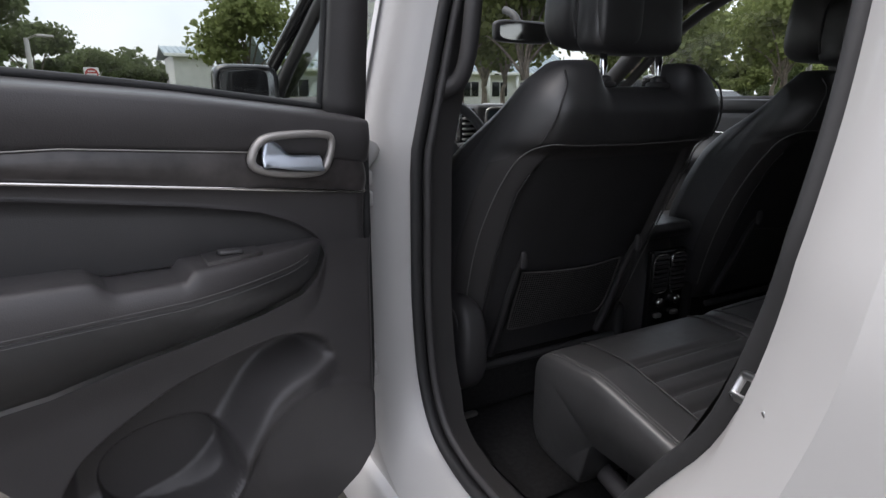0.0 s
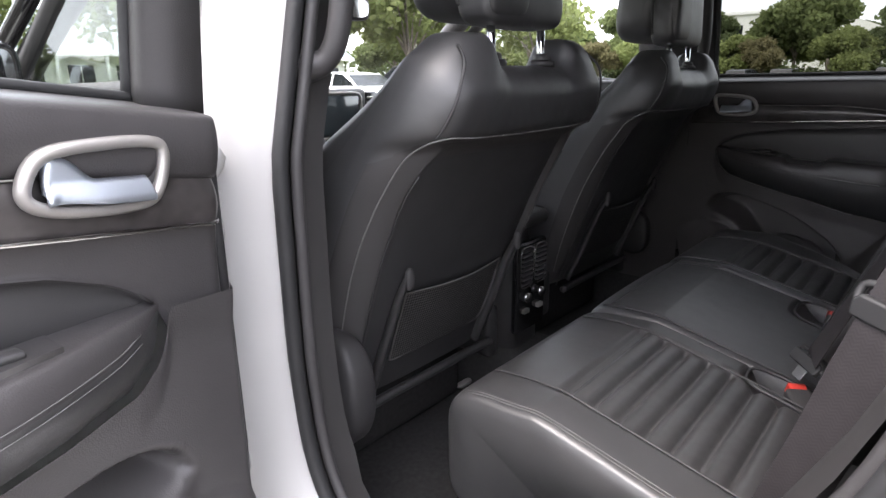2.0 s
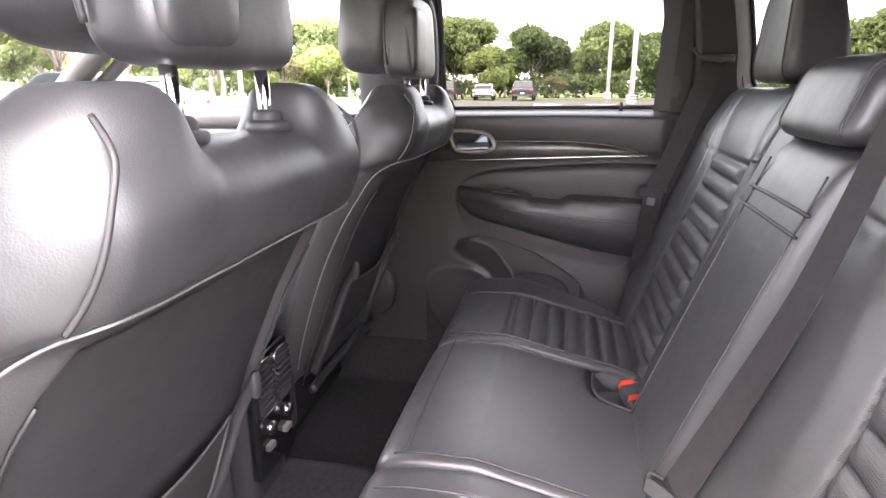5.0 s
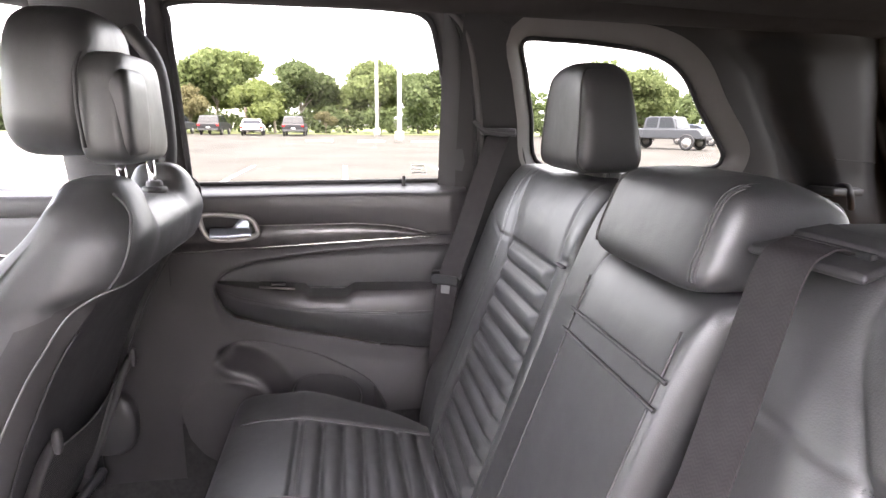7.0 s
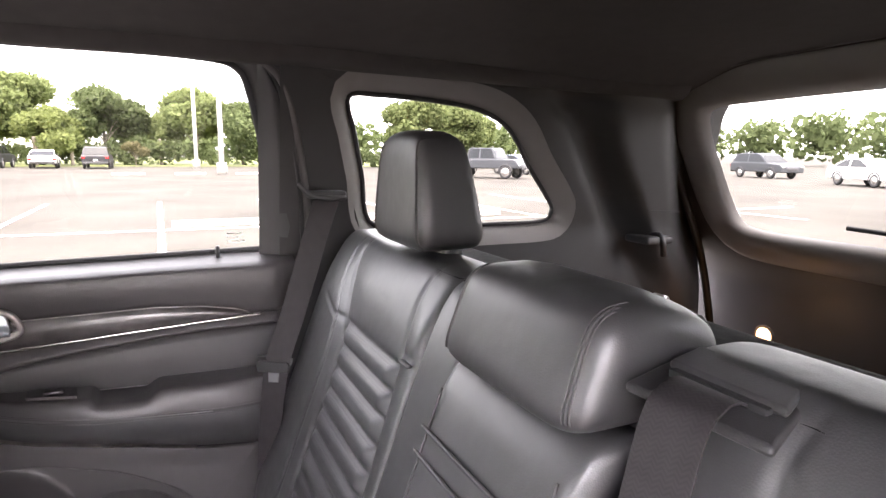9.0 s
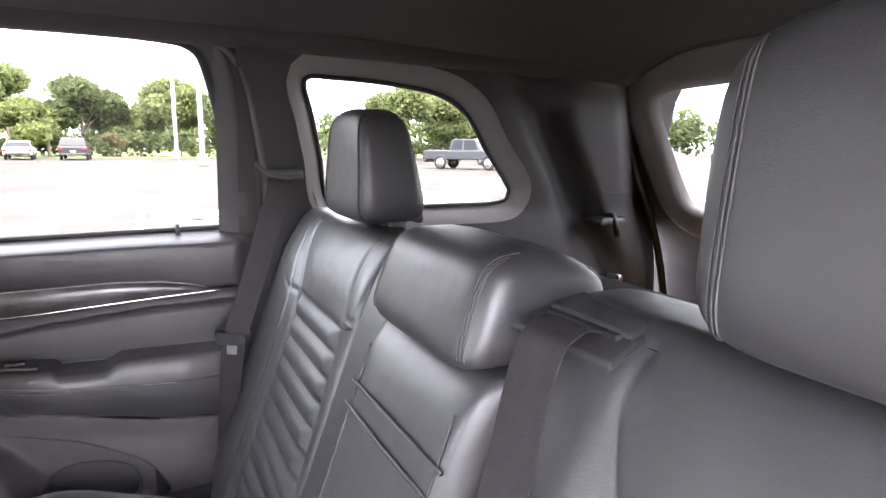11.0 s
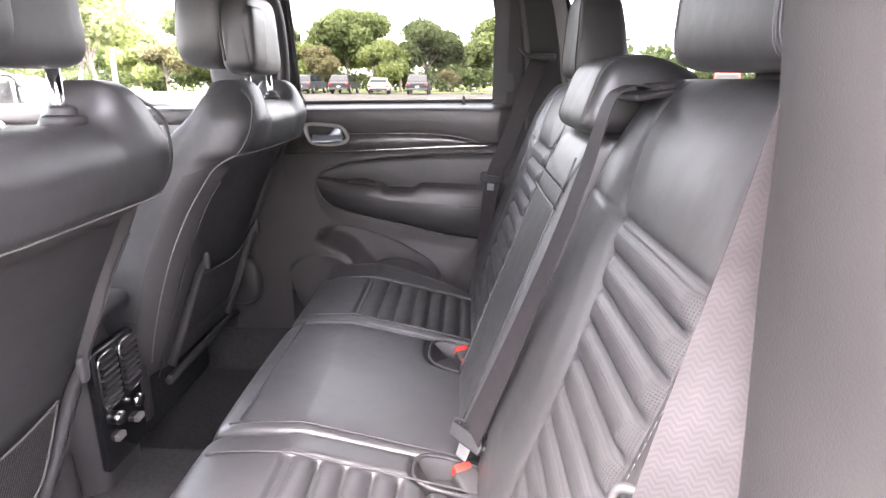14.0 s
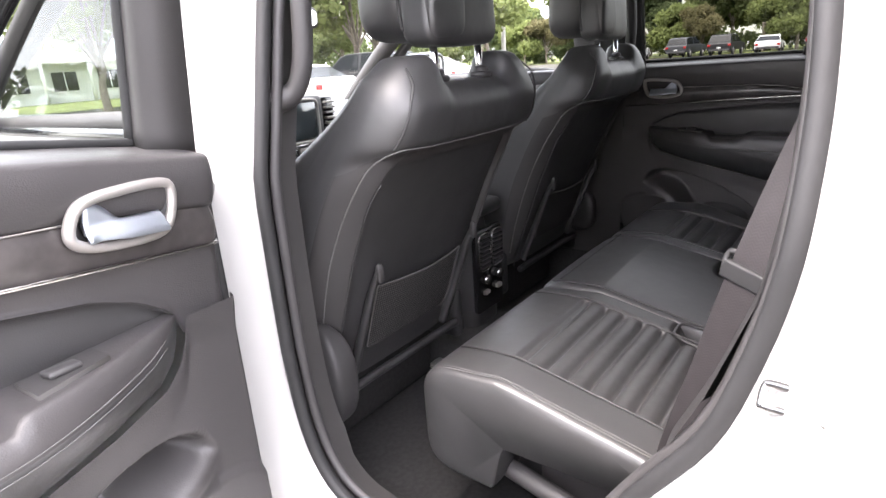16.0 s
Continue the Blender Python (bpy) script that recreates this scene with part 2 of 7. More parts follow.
def sheet(name, fn, nu, nv, material, parent=None, label="", close_u=False, close_v=False, caps=False, uv_size=None):
    """A surface from fn(u, v) with u, v in 0..1."""
    us = [i / (nu if close_u else nu - 1) for i in range(nu)]
    vs = [j / (nv if close_v else nv - 1) for j in range(nv)]
    verts = [fn(u, v) for u in us for v in vs]
    uv = [(u * uv_size[0], v * uv_size[1]) for u in us for v in vs] if uv_size else None
    faces = []
    for i in range(nu if close_u else nu - 1):
        for j in range(nv if close_v else nv - 1):
            a, b = i, (i + 1) % nu
            c, d = j, (j + 1) % nv
            faces.append((a * nv + c, b * nv + c, b * nv + d, a * nv + d))
    if caps and close_v:
        faces.append(tuple(range(nv)))
        faces.append(tuple((nu - 1) * nv + j for j in range(nv)))
    return link_mesh(name, verts, faces, material, parent, True, label, uv)


def box(name, x0, x1, y0, y1, z0, z1, material, parent=None, label="", bevel=0.004, seg=2):
    bm = bmesh.new()
    bmesh.ops.create_cube(bm, size=1.0)
    for v in bm.verts:
        v.co = ((x0 + x1) / 2 + v.co.x * (x1 - x0), (y0 + y1) / 2 + v.co.y * (y1 - y0), (z0 + z1) / 2 + v.co.z * (z1 - z0))
    if bevel:
        bmesh.ops.bevel(bm, geom=bm.edges[:], offset=bevel, segments=seg, profile=0.5, affect='EDGES')
    return part(name, bm, material, parent, label, smooth=bevel > 0.002)


def smooth_line(pts, n, closed=False):
    """Catmull-Rom through the points."""
    p = [Vector(q) for q in pts]
    m = len(p)
    out = []
    spans = m if closed else m - 1
    for k in range(n):
        t = k * spans / (n if closed else n - 1)
        i = min(int(t), spans - 1)
        f = t - i
        q = [p[(i + d) % m] if closed else p[min(max(i + d, 0), m - 1)] for d in (-1, 0, 1, 2)]
        out.append(0.5 * ((2 * q[1]) + (q[2] - q[0]) * f + (2 * q[0] - 5 * q[1] + 4 * q[2] - q[3]) * f * f + (3 * q[1] - q[0] - 3 * q[2] + q[3]) * f ** 3))
    return out


def tube(name, pts, r, material, parent=None, label="", n=40, seg=10, closed=False, flat=1.0, raw=False):
    line = [Vector(p) for p in pts] if raw else smooth_line(pts, n, closed)
    n = len(line)
    rings, prev = [], None
    for i, p in enumerate(line):
        a = line[(i - 1) % n] if closed or i > 0 else line[i]
        b = line[(i + 1) % n] if closed or i < n - 1 else line[i]
        t = (b - a).normalized()
        if prev is None:
            prev = t.orthogonal().normalized()
        prev = (prev - t * prev.dot(t)).normalized()
        w = t.cross(prev)
        rad = r(i / (n - 1)) if callable(r) else r
        rings.append([p + (prev * math.cos(2 * math.pi * k / seg) + w * flat * math.sin(2 * math.pi * k / seg)) * rad for k in range(seg)])
    verts = [v for ring in rings for v in ring]
    faces = []
    for i in range(n if closed else n - 1):
        j = (i + 1) % n
        faces += [(i * seg + k, i * seg + (k + 1) % seg, j * seg + (k + 1) % seg, j * seg + k) for k in range(seg)]
    if not closed:
        faces += [tuple(range(seg)), tuple((n - 1) * seg + k for k in range(seg))]
    return link_mesh(name, verts, faces, material, parent, True, label)


def ribbon(name, pts, sides, width, t, material, parent=None, label="", n=50):
    """A strap along pts; sides are the directions of its width at each of them."""
    line = smooth_line(pts, n)
    sd = smooth_line(sides, n)
    verts, uv, faces = [], [], []
    length = 0.0
    for i, p in enumerate(line):
        tan = (line[min(i + 1, n - 1)] - line[max(i - 1, 0)]).normalized()
        if i:
            length += (p - line[i - 1]).length
        s = (sd[i] - tan * sd[i].dot(tan)).normalized() * width / 2
        nn = tan.cross(s).normalized() * t / 2
        ring = ((-s + nn, 0), (s + nn, width), (s - nn, width), (-s - nn, 0))
        for k in range(4):
            for q, u in (ring[k], ring[(k + 1) % 4]):
                verts.append(p + q)
                uv.append((u * 10, length * 10))
    for i in range(n - 1):
        faces += [(i * 8 + 2 * k, i * 8 + 2 * k + 1, i * 8 + 2 * k + 9, i * 8 + 2 * k + 8) for k in range(4)]
    faces += [(0, 2, 4, 6), tuple((n - 1) * 8 + k for k in (0, 2, 4, 6))]
    return link_mesh(name, verts, faces, material, parent, True, label, uv)


def ring_sheet(name, inner, outer, material, parent=None, label="", closed=True):
    n = len(inner)
    faces = [(i, (i + 1) % n, n + (i + 1) % n, n + i) for i in range(n if closed else n - 1)]
    return link_mesh(name, list(inner) + list(outer), faces, material, parent, True, label)


def prism(name, outline, place, depth, material, parent=None, label="", bevel=0.0, seg=2):
    """Extrudes a flat outline; place(a, b, d) gives the point at depth d."""
    n = len(outline)
    verts = [place(a, b, 0.0) for a, b in outline] + [place(a, b, depth) for a, b in outline]
    faces = [tuple(range(n)), tuple(range(2 * n - 1, n - 1, -1))] + [(i, (i + 1) % n, n + (i + 1) % n, n + i) for i in range(n)]
    ob = link_mesh(name, verts, faces, material, parent, False, label)
    if bevel:
        soften(ob, bevel, seg)
    return ob


def curve(pairs):
    """A smooth function through (x, y) pairs."""
    xs, ys = [a for a, _ in pairs], [b for _, b in pairs]

    def f(x):
        return float(np.interp(x, xs, ys))
    return f


def scurve(pairs):
    """A rounder function through (x, y) pairs."""
    f = curve(pairs)
    xs = np.linspace(pairs[0][0], pairs[-1][0], 400)
    ys = np.array([f(x) for x in xs])
    for _ in range(2):
        pad = np.concatenate((np.full(12, ys[0]), ys, np.full(12, ys[-1])))
        ys = np.convolve(pad, np.ones(25) / 25, 'valid')
    return lambda x: float(np.interp(x, xs, ys))


def pillow_seam(size, centre, e, e2, x0, warp=None, n=40, off=0.0, low=-0.9):
    """Points over the front and top of a pillow at the side place x0."""
    pts = []
    for sgn, zs in ((1, np.linspace(low, 0.995, n)), (-1, np.linspace(0.995, 0.0, n // 2))):
        for q in zs:
            r = max(0.0, 1 - abs(q) ** (2 / e)) ** (e / 2)
            k = abs(x0) / (size[0] / 2) / max(r, 1e-6)
            if k >= 1:
                continue
            y = sgn * (size[1] / 2 + off) * r * (1 - k ** (2 / e2)) ** (e2 / 2)
            p = Vector((x0, y, q * (size[2] / 2 + off)))
            pts.append(Vector(warp(p) if warp else p) + Vector(centre))
    return pts


def step(a, b, x):
    t = min(1.0, max(0.0, (x - a) / (b - a)))
    return t * t * (3 - 2 * t)


def power(c, e):
    return math.copysign(abs(c) ** e, c)


def pillow(name, size, centre, material, parent=None, label="", e=0.45, e2=0.45, nu=24, nv=40, warp=None):
    """A rounded cushion: a superellipsoid with an optional warp(point)."""
    verts, faces = [], []
    for i in range(nu + 1):
        a = -math.pi / 2 + math.pi * i / nu
        for j in range(nv):
            b = 2 * math.pi * j / nv
            p = Vector((power(math.cos(a), e) * power(math.cos(b), e2) * size[0] / 2,
                        power(math.cos(a), e) * power(math.sin(b), e2) * size[1] / 2,
                        power(math.sin(a), e) * size[2] / 2))
            if warp:
                p = Vector(warp(p))
            verts.append(p + Vector(centre))
    for i in range(nu):
        for j in range(nv):
            faces.append((i * nv + j, i * nv + (j + 1) % nv, (i + 1) * nv + (j + 1) % nv, (i + 1) * nv + j))
    ob = link_mesh(name, verts, faces, material, parent, True, label)
    bm = bmesh.new()
    bm.from_mesh(ob.data)
    bmesh.ops.remove_doubles(bm, verts=bm.verts, dist=1e-5)
    bmesh.ops.recalc_face_normals(bm, faces=bm.faces)
    bm.to_mesh(ob.data)
    bm.free()
    return ob

# ---------------------------------------------------------------- rear doors
SILL_OPEN = scurve([(0, 1.224), (0.1, 1.231), (0.27, 1.241), (0.43, 1.244), (0.7, 1.25)])
SILL_SHUT = curve([(0, 1.244), (0.7, 1.253)])
WOOD_TOP = curve([(0, 1.152), (0.06, 1.157), (0.19, 1.166), (0.40, 1.168), (0.48, 1.162), (0.54, 1.151), (0.575, 1.139), (0.6, 1.139), (0.7, 1.142)])
WOOD_LOW = curve([(0, 1.108), (0.2, 1.118), (0.45, 1.131), (0.575, 1.136), (0.6, 1.137), (0.7, 1.140)])
INSERT_TOP = curve([(0, 1.014), (0.086, 1.014), (0.0905, 1.037), (0.105, 1.052), (0.13, 1.068), (0.18, 1.085), (0.27, 1.097), (0.45, 1.112), (0.7, 1.115)])
ARM_TOP = curve([(0, 1.035), (0.09, 1.035), (0.2, 1.026), (0.36, 1.018), (0.7, 1.008)])
ARM_STITCH = curve([(0, 1.034), (0.09, 1.034), (0.12, 1.016), (0.147, 1.008), (0.3, 0.988), (0.478, 0.974), (0.7, 0.965)])
ARM_LOW = curve([(0, 1.0385), (0.088, 1.037), (0.095, 1.010), (0.106, 0.985), (0.13, 0.962), (0.194, 0.940), (0.31, 0.913), (0.49, 0.880), (0.7, 0.860)])
REAR = curve([(0.50, 0.36), (0.56, 0.39), (0.71, 0.465), (0.842, 0.551), (0.915, 0.594), (1.087, 0.635), (1.25, 0.66), (1.65, 0.69)])
FRONT = curve([(0.50, 0.16), (0.56, 0.11), (0.594, 0.086), (0.63, 0.045), (0.674, 0.018), (0.75, 0.0), (1.3, 0.0)])
DOOR_LOW = 0.555


def door_u(w, z):
    """Keeps a place on the door inside its slanted rear edge and round front corner."""
    u = w * 0.66
    if u > 0.34:
        u = 0.34 + (u - 0.34) / 0.32 * (REAR(z) - 0.34)
    elif u < 0.2:
        f = FRONT(z)
        u = f + u / 0.2 * (0.2 - f)
    return u


SCOOP_TOP = scurve([(0.06, 0.836), (0.079, 0.859), (0.092, 0.881), (0.115, 0.898), (0.141, 0.904), (0.175, 0.902), (0.215, 0.893), (0.313, 0.862), (0.384, 0.822), (0.43, 0.790), (0.455, 0.755), (0.475, 0.70), (0.6, 0.661)])
SCOOP_LOW = scurve([(0.06, 0.856), (0.09, 0.846), (0.133, 0.833), (0.176, 0.815), (0.201, 0.787), (0.222, 0.744), (0.239, 0.711), (0.26, 0.678), (0.3, 0.646), (0.4, 0.624), (0.6, 0.631)])


def recess(u, z, cu, cz, ru, rz, turn, sharp):
    """1 inside an ellipse, 0 outside."""
    c, s = math.cos(turn), math.sin(turn)
    a, b = (u - cu) * c + (z - cz) * s, -(u - cu) * s + (z - cz) * c
    d = (abs(a / ru) ** 2.4 + abs(b / rz) ** 2.4) ** (1 / 2.4)
    return 1 - step(1 - sharp, 1 + sharp, d)


def scoop(u, z):
    up, dn = SCOOP_TOP(u), SCOOP_LOW(u)
    return step(0.0, 0.018, up - z) * step(-0.004, 0.35 * (up - dn) + 0.015, z - dn) * step(0.072, 0.12, u) * step(0.475, 0.43, u)


def lower_relief(u, z):
    n = 0.014 * step(DOOR_LOW, DOOR_LOW + 0.12, z)
    n -= 0.070 * scoop(u, z)
    n += 0.013 * math.exp(-((z - SCOOP_LOW(u) + 0.012) / 0.022) ** 2) * step(0.07, 0.13, u) * step(0.44, 0.36, u)
    n += 0.007 * recess(u, z, 0.100, 0.700, 0.112, 0.112, 0.0, 0.05)
    n -= 0.074 * recess(u, z, 0.322, 0.712, 0.084, 0.062, -0.16, 0.07)
    n += 0.006 * step(0.05, 0.0, abs(z - ARM_LOW(u)))
    return max(n, -0.078)


def car_door(name, s, label):
    """The door from its hinge edge (u = 0) to its rear; s = 1 opens on the driver's side, -1 is its mirror."""
    root = thing(name, label, "car door", "rear doors", "structure")
    SILL = SILL_OPEN if s > 0 else SILL_SHUT

    def patch(pname, low, high, depth, mtl, nu, nv, u0=0.0, u1=1.0, tag="", uvs=None):
        def fn(a, v):
            w = u0 + (u1 - u0) * a
            u = w * 0.66
            z = low(u) + (high(u) - low(u)) * v
            u = door_u(w, z)
            n = depth(u, v, z)
            if isinstance(n, tuple):
                n, z = n
            return Vector((s * u, n, z))
        return sheet(pname, fn, nu, nv, mtl, root, tag, uv_size=uvs)

    edge = lambda u: (-0.03 * step(0.016, 0.0, u) if s > 0 else 0.0) - 0.03 * step(REAR(1.1) - 0.016, REAR(1.1), u)
    patch("upper_panel", lambda u: WOOD_TOP(u) - 0.001, SILL,
          lambda u, v, z: 0.012 + 0.010 * math.sin(math.pi * min(1, v * 0.9)) - 0.085 * step(0.80, 1.0, v) ** 2 + edge(u) * 0.6 - 0.006 * step(0.06, 0, v),
          SOFT, 60, 22, tag="soft grained dark upper door panel")
    wood = patch("wood_trim", WOOD_LOW, WOOD_TOP, lambda u, v, z: 0.010 + 0.006 * math.sin(math.pi * v) + edge(u), WOOD, 60, 6, 0, 0.885, "dark wood-grain trim strip")
    patch("middle_panel", INSERT_TOP, WOOD_LOW, lambda u, v, z: 0.004 + 0.006 * v ** 3 + edge(u) + 0.004 * step(0.12, 0.0, v), SOFT, 70, 10)
    patch("insert", lambda u: ARM_TOP(u) - 0.004, INSERT_TOP, lambda u, v, z: -0.010 + 0.012 * step(0.94, 1.0, v) + 0.004 * math.sin(math.pi * v), VINYL, 60, 10, 0.136, 1.0, "smooth black leather insert")

    def arm_amp(u):
        return 0.004 + 0.066 * math.sqrt(step(0.088, 0.30, u)) * (1 - 0.35 * step(0.5, 0.66, u))

    def arm_top(u, v, z):
        a = arm_amp(u)
        top = ARM_TOP(u) + 0.010 * step(0.37, 0.40, u) + 0.006 * step(0.296, 0.286, u) - 0.006 * step(0.286, 0.296, u) * step(0.40, 0.37, u)
        ang = (1 - v) * math.pi / 2
        if v > 0.5:
            k = (1 - v) / 0.5
            return (-0.010 + (a * 0.75 + 0.010) * k, top - 0.002 * k)
        k = (0.5 - v) / 0.5
        return (a * 0.75 + a * 0.25 * math.sin(k * math.pi / 2), top - 0.002 - (top - 0.002 - ARM_STITCH(u)) * (1 - math.cos(k * math.pi / 2)))

    arm = patch("armrest", ARM_STITCH, ARM_TOP, arm_top, SOFT, 70, 16, 0.136, 1.0, "padded armrest with a hand pull")
    patch("armrest_pad", ARM_LOW, ARM_STITCH, lambda u, v, z: 0.006 + (arm_amp(u) - 0.006) * math.sin(v * math.pi / 2) ** 0.8, LEATHER, 70, 12, 0.136, 1.0, "black leather pad below the armrest")
    patch("lower_panel", lambda u: DOOR_LOW, ARM_LOW, lambda u, v, z: lower_relief(u, z) + edge(u) * 0.7 - 0.03 * step(0.04, 0.0, v), SOFT, 170, 120, tag="moulded dark lower panel with a map pocket")
    low_panel = root.children[-1].data
    low_panel.materials.append(VINYL)
    # pocket mouth in darker vinyl: the shade of its depth put in as colour
    for f in low_panel.polygons:
        if recess(abs(f.center.x), f.center.z, 0.318, 0.717, 0.080, 0.058, -0.16, 0.13) > 0.6:
            f.material_index = 1

    def along(fz, fn, u0, u1, n=40, dz=0.0):
        pts = []
        for k in range(n):
            u = u0 + (u1 - u0) * k / (n - 1)
            z = fz(u) + dz
            pts.append((s * u, fn(u), z))
        return pts
    tube("chrome_strip", along(WOOD_LOW, lambda u: 0.014 + edge(u), 0.008, 0.585), 0.0024, CHROME, wood, "thin chrome line", n=60, seg=8)
    tube("bright_line", along(WOOD_TOP, lambda u: 0.012 + edge(u), 0.185, 0.56), 0.0010, SATIN, wood, n=50, seg=6)
    for dz in (0.004, -0.005):
        tube("stitching", along(ARM_STITCH, lambda u: arm_amp(u) + 0.001, 0.12, 0.60, dz=dz), 0.0006, STITCH, arm, n=50, seg=5)
    tube("insert_edge", along(INSERT_TOP, lambda u: 0.005, 0.095, 0.63), 0.0022, PLASTIC, root, n=50, seg=6)

    if s < 0:
        # the closed leaf runs on behind the front seat
        sheet("front_return", lambda a, v: Vector((0.34 * a, 0.006 + 0.006 * math.sin(math.pi * v) - 0.03 * step(0.6, 1.0, a), 0.42 + 0.805 * v - 0.01 * a)), 14, 20, SOFT, root)
    # inner handle in its bowl
    bz = [(0.074, 1.1832), (0.082, 1.1527), (0.1, 1.1395), (0.15, 1.1382), (0.184, 1.1450), (0.191, 1.1596), (0.174, 1.1837), (0.13, 1.1915), (0.086, 1.1924)]
    rim = smooth_line([(s * u, 0.022, z) for u, z in bz], 56, True)
    bezel = tube("handle_bezel", rim, 0.0060, SATIN, root, "satin silver oval handle surround", closed=True, raw=True, seg=10, flat=0.9)
    cu, cz = sum(u for u, _ in bz) / 9, sum(z for _, z in bz) / 9

    def bowl(a, v):
        p = rim[int(round(a * 56)) % 56]
        k = 1 - v
        return Vector((s * cu + (p.x - s * cu) * k, 0.026 - 0.035 * math.sqrt(max(0, 1 - k * k)), cz + (p.z - cz) * k))
    sheet("handle_bowl", bowl, 57, 10, PLASTIC, bezel)

    def lever(a, v):
        u = 0.093 + 0.085 * a
        low = 1.1440 + 0.004 * a * a
        top = 1.1615 + 0.022 * step(0.50, 0.82, a) - 0.030 * step(0.88, 1.0, a)
        z = low + max(0.003, top - low) * v
        return Vector((s * u, 0.034 - 0.75 * min(z - 1.1445, 0.018) - 0.15 * max(0.0, z - 1.1625) - 0.003 * abs(2 * v - 1) ** 6, z))
    thick(sheet("handle", lever, 50, 16, LEVER, bezel, "bright chrome pull handle"), 0.005, 0.0)

    # window switch on the armrest
    def on_arm(u, k):
        n, z = arm_top(u, 1 - 0.5 * k, 0)
        return Vector((s * u, n, z))
    sw = [on_arm(0.188, 0.22), on_arm(0.262, 0.22), on_arm(0.266, 0.92), on_arm(0.190, 0.92)]
    up = Vector((0, 0, 0.005))
    plate = ring_sheet("switch_plate", [p + up for p in sw], [p for p in sw], SEAL, arm, "dark grey switch plate")
    link_mesh("plate_top", [p + up for p in sw], [(0, 1, 2, 3)], PLASTIC, plate)
    c0, c1 = on_arm(0.214, 0.45), on_arm(0.246, 0.68)
    box("switch", min(c0.x, c1.x), max(c0.x, c1.x), c0.y, c1.y + 0.002, c0.z + 0.003, c0.z + 0.010, VINYL, plate, "dark window switch", 0.003)

    # white steel shell, weather strip and window frame
    outline = []
    zs = [DOOR_LOW - 0.02, 0.60, 0.66, 0.72, 0.85, 1.0, 1.1, 1.19]
    for z in zs:
        outline.append((FRONT(z) - 0.004, z))
    for z in reversed(zs):
        outline.append((REAR(z) + 0.012, z))
    outline = [(p.x, p.y) for p in smooth_line([(a, b, 0) for a, b in outline], 120, True)]
    shell = prism("door_shell", outline, lambda a, b, d: Vector((s * a, -0.095 - d, b)), 0.030, PAINT, root, "white painted steel door shell", 0.006)
    cen = Vector((0.32, 0, 0.92))
    rim_a = [Vector((s * a, -0.052, b)) for a, b in outline]
    rim_b = [Vector((s * a, -0.097, b)) for a, b in outline]
    rim_c = [Vector((s * (a + (0.32 - a) * 0.06), -0.052, b + (0.92 - b) * 0.06)) for a, b in outline]
    m_ = len(outline)
    link_mesh("shell_edge", rim_c + rim_a + rim_b, [(k * m_ + i, k * m_ + (i + 1) % m_, (k + 1) * m_ + (i + 1) % m_, (k + 1) * m_ + i) for k in range(2) for i in range(m_)], PAINT, shell, True)
    seal = [(s * (FRONT(z) - 0.004), -0.02, z) for z in (1.2, 1.0, 0.8, 0.7, 0.64, 0.60)] + [(s * (0.12), -0.02, 0.54), (s * 0.3, -0.02, 0.535)]
    tube("weather_strip", seal, 0.007, RUBBER, shell, n=50, seg=8)
    lean = lambda z: -0.075 + (z - 1.24) * 0.17
    frame = []
    fr = [(-0.02, 1.215), (-0.012, 1.45), (-0.005, 1.60), (0.03, 1.645), (0.3, 1.650), (0.50, 1.648), (0.585, 1.632), (0.625, 1.58), (0.65, 1.42), (0.648, 1.23)]
    gl = [(0.040, 1.225), (0.036, 1.45), (0.034, 1.58), (0.055, 1.622), (0.3, 1.628), (0.49, 1.626), (0.560, 1.612), (0.586, 1.56), (0.612, 1.42), (0.610, 1.245)]
    a3 = smooth_line([(s * u, lean(z) + 0.015, z) for u, z in fr], 60)
    b3 = smooth_line([(s * u, lean(z) + 0.004, z) for u, z in gl], 60)
    wf = ring_sheet("window_frame", b3, a3, TRIM, root, "dark window frame", closed=False)
    thick(wf, 0.035, -1.0 * s)
    pane_pts = smooth_line([(s * u, lean(z) - 0.006, z) for u, z in gl], 60)
    pane = link_mesh("pane", pane_pts, [tuple(range(60))], GLASS_BRIGHTENED if s > 0 else GLASS_TINT, root, False, "tinted rear door window, brightened on the open door")
    tube("glass_run", b3, 0.007, RUBBER, wf, raw=True, seg=6)
    tube("sill_seal", [(s * 0.035, lean(1.235) + 0.006, SILL(0.035) + 0.003), (s * 0.3, lean(1.235) + 0.006, SILL(0.3) + 0.003), (s * 0.6, lean(1.235) + 0.006, SILL(0.6) + 0.003)], 0.006, RUBBER, root, n=30, seg=8)
    pin = tube("lock_pin", [(s * 0.515, -0.045, 1.235), (s * 0.515, -0.045, 1.268)], 0.0042, PLASTIC, root, "small black lock pin", raw=True)
    tube("lock_collar", [(s * 0.515, -0.045, 1.236), (s * 0.515, -0.045, 1.246)], 0.009, PLASTIC, pin, raw=True)
    # etched glass marking, too small to read
    for k, wd in enumerate((0.034, 0.022, 0.030)):
        u0 = 0.536
        link_mesh("etched_mark", [(s * u0, lean(1.28) + 0.0, 1.272 + k * 0.008), (s * (u0 + wd), lean(1.28), 1.272 + k * 0.008), (s * (u0 + wd), lean(1.28), 1.275 + k * 0.008), (s * u0, lean(1.28), 1.275 + k * 0.008)], [(0, 1, 2, 3)], LABEL, pane)
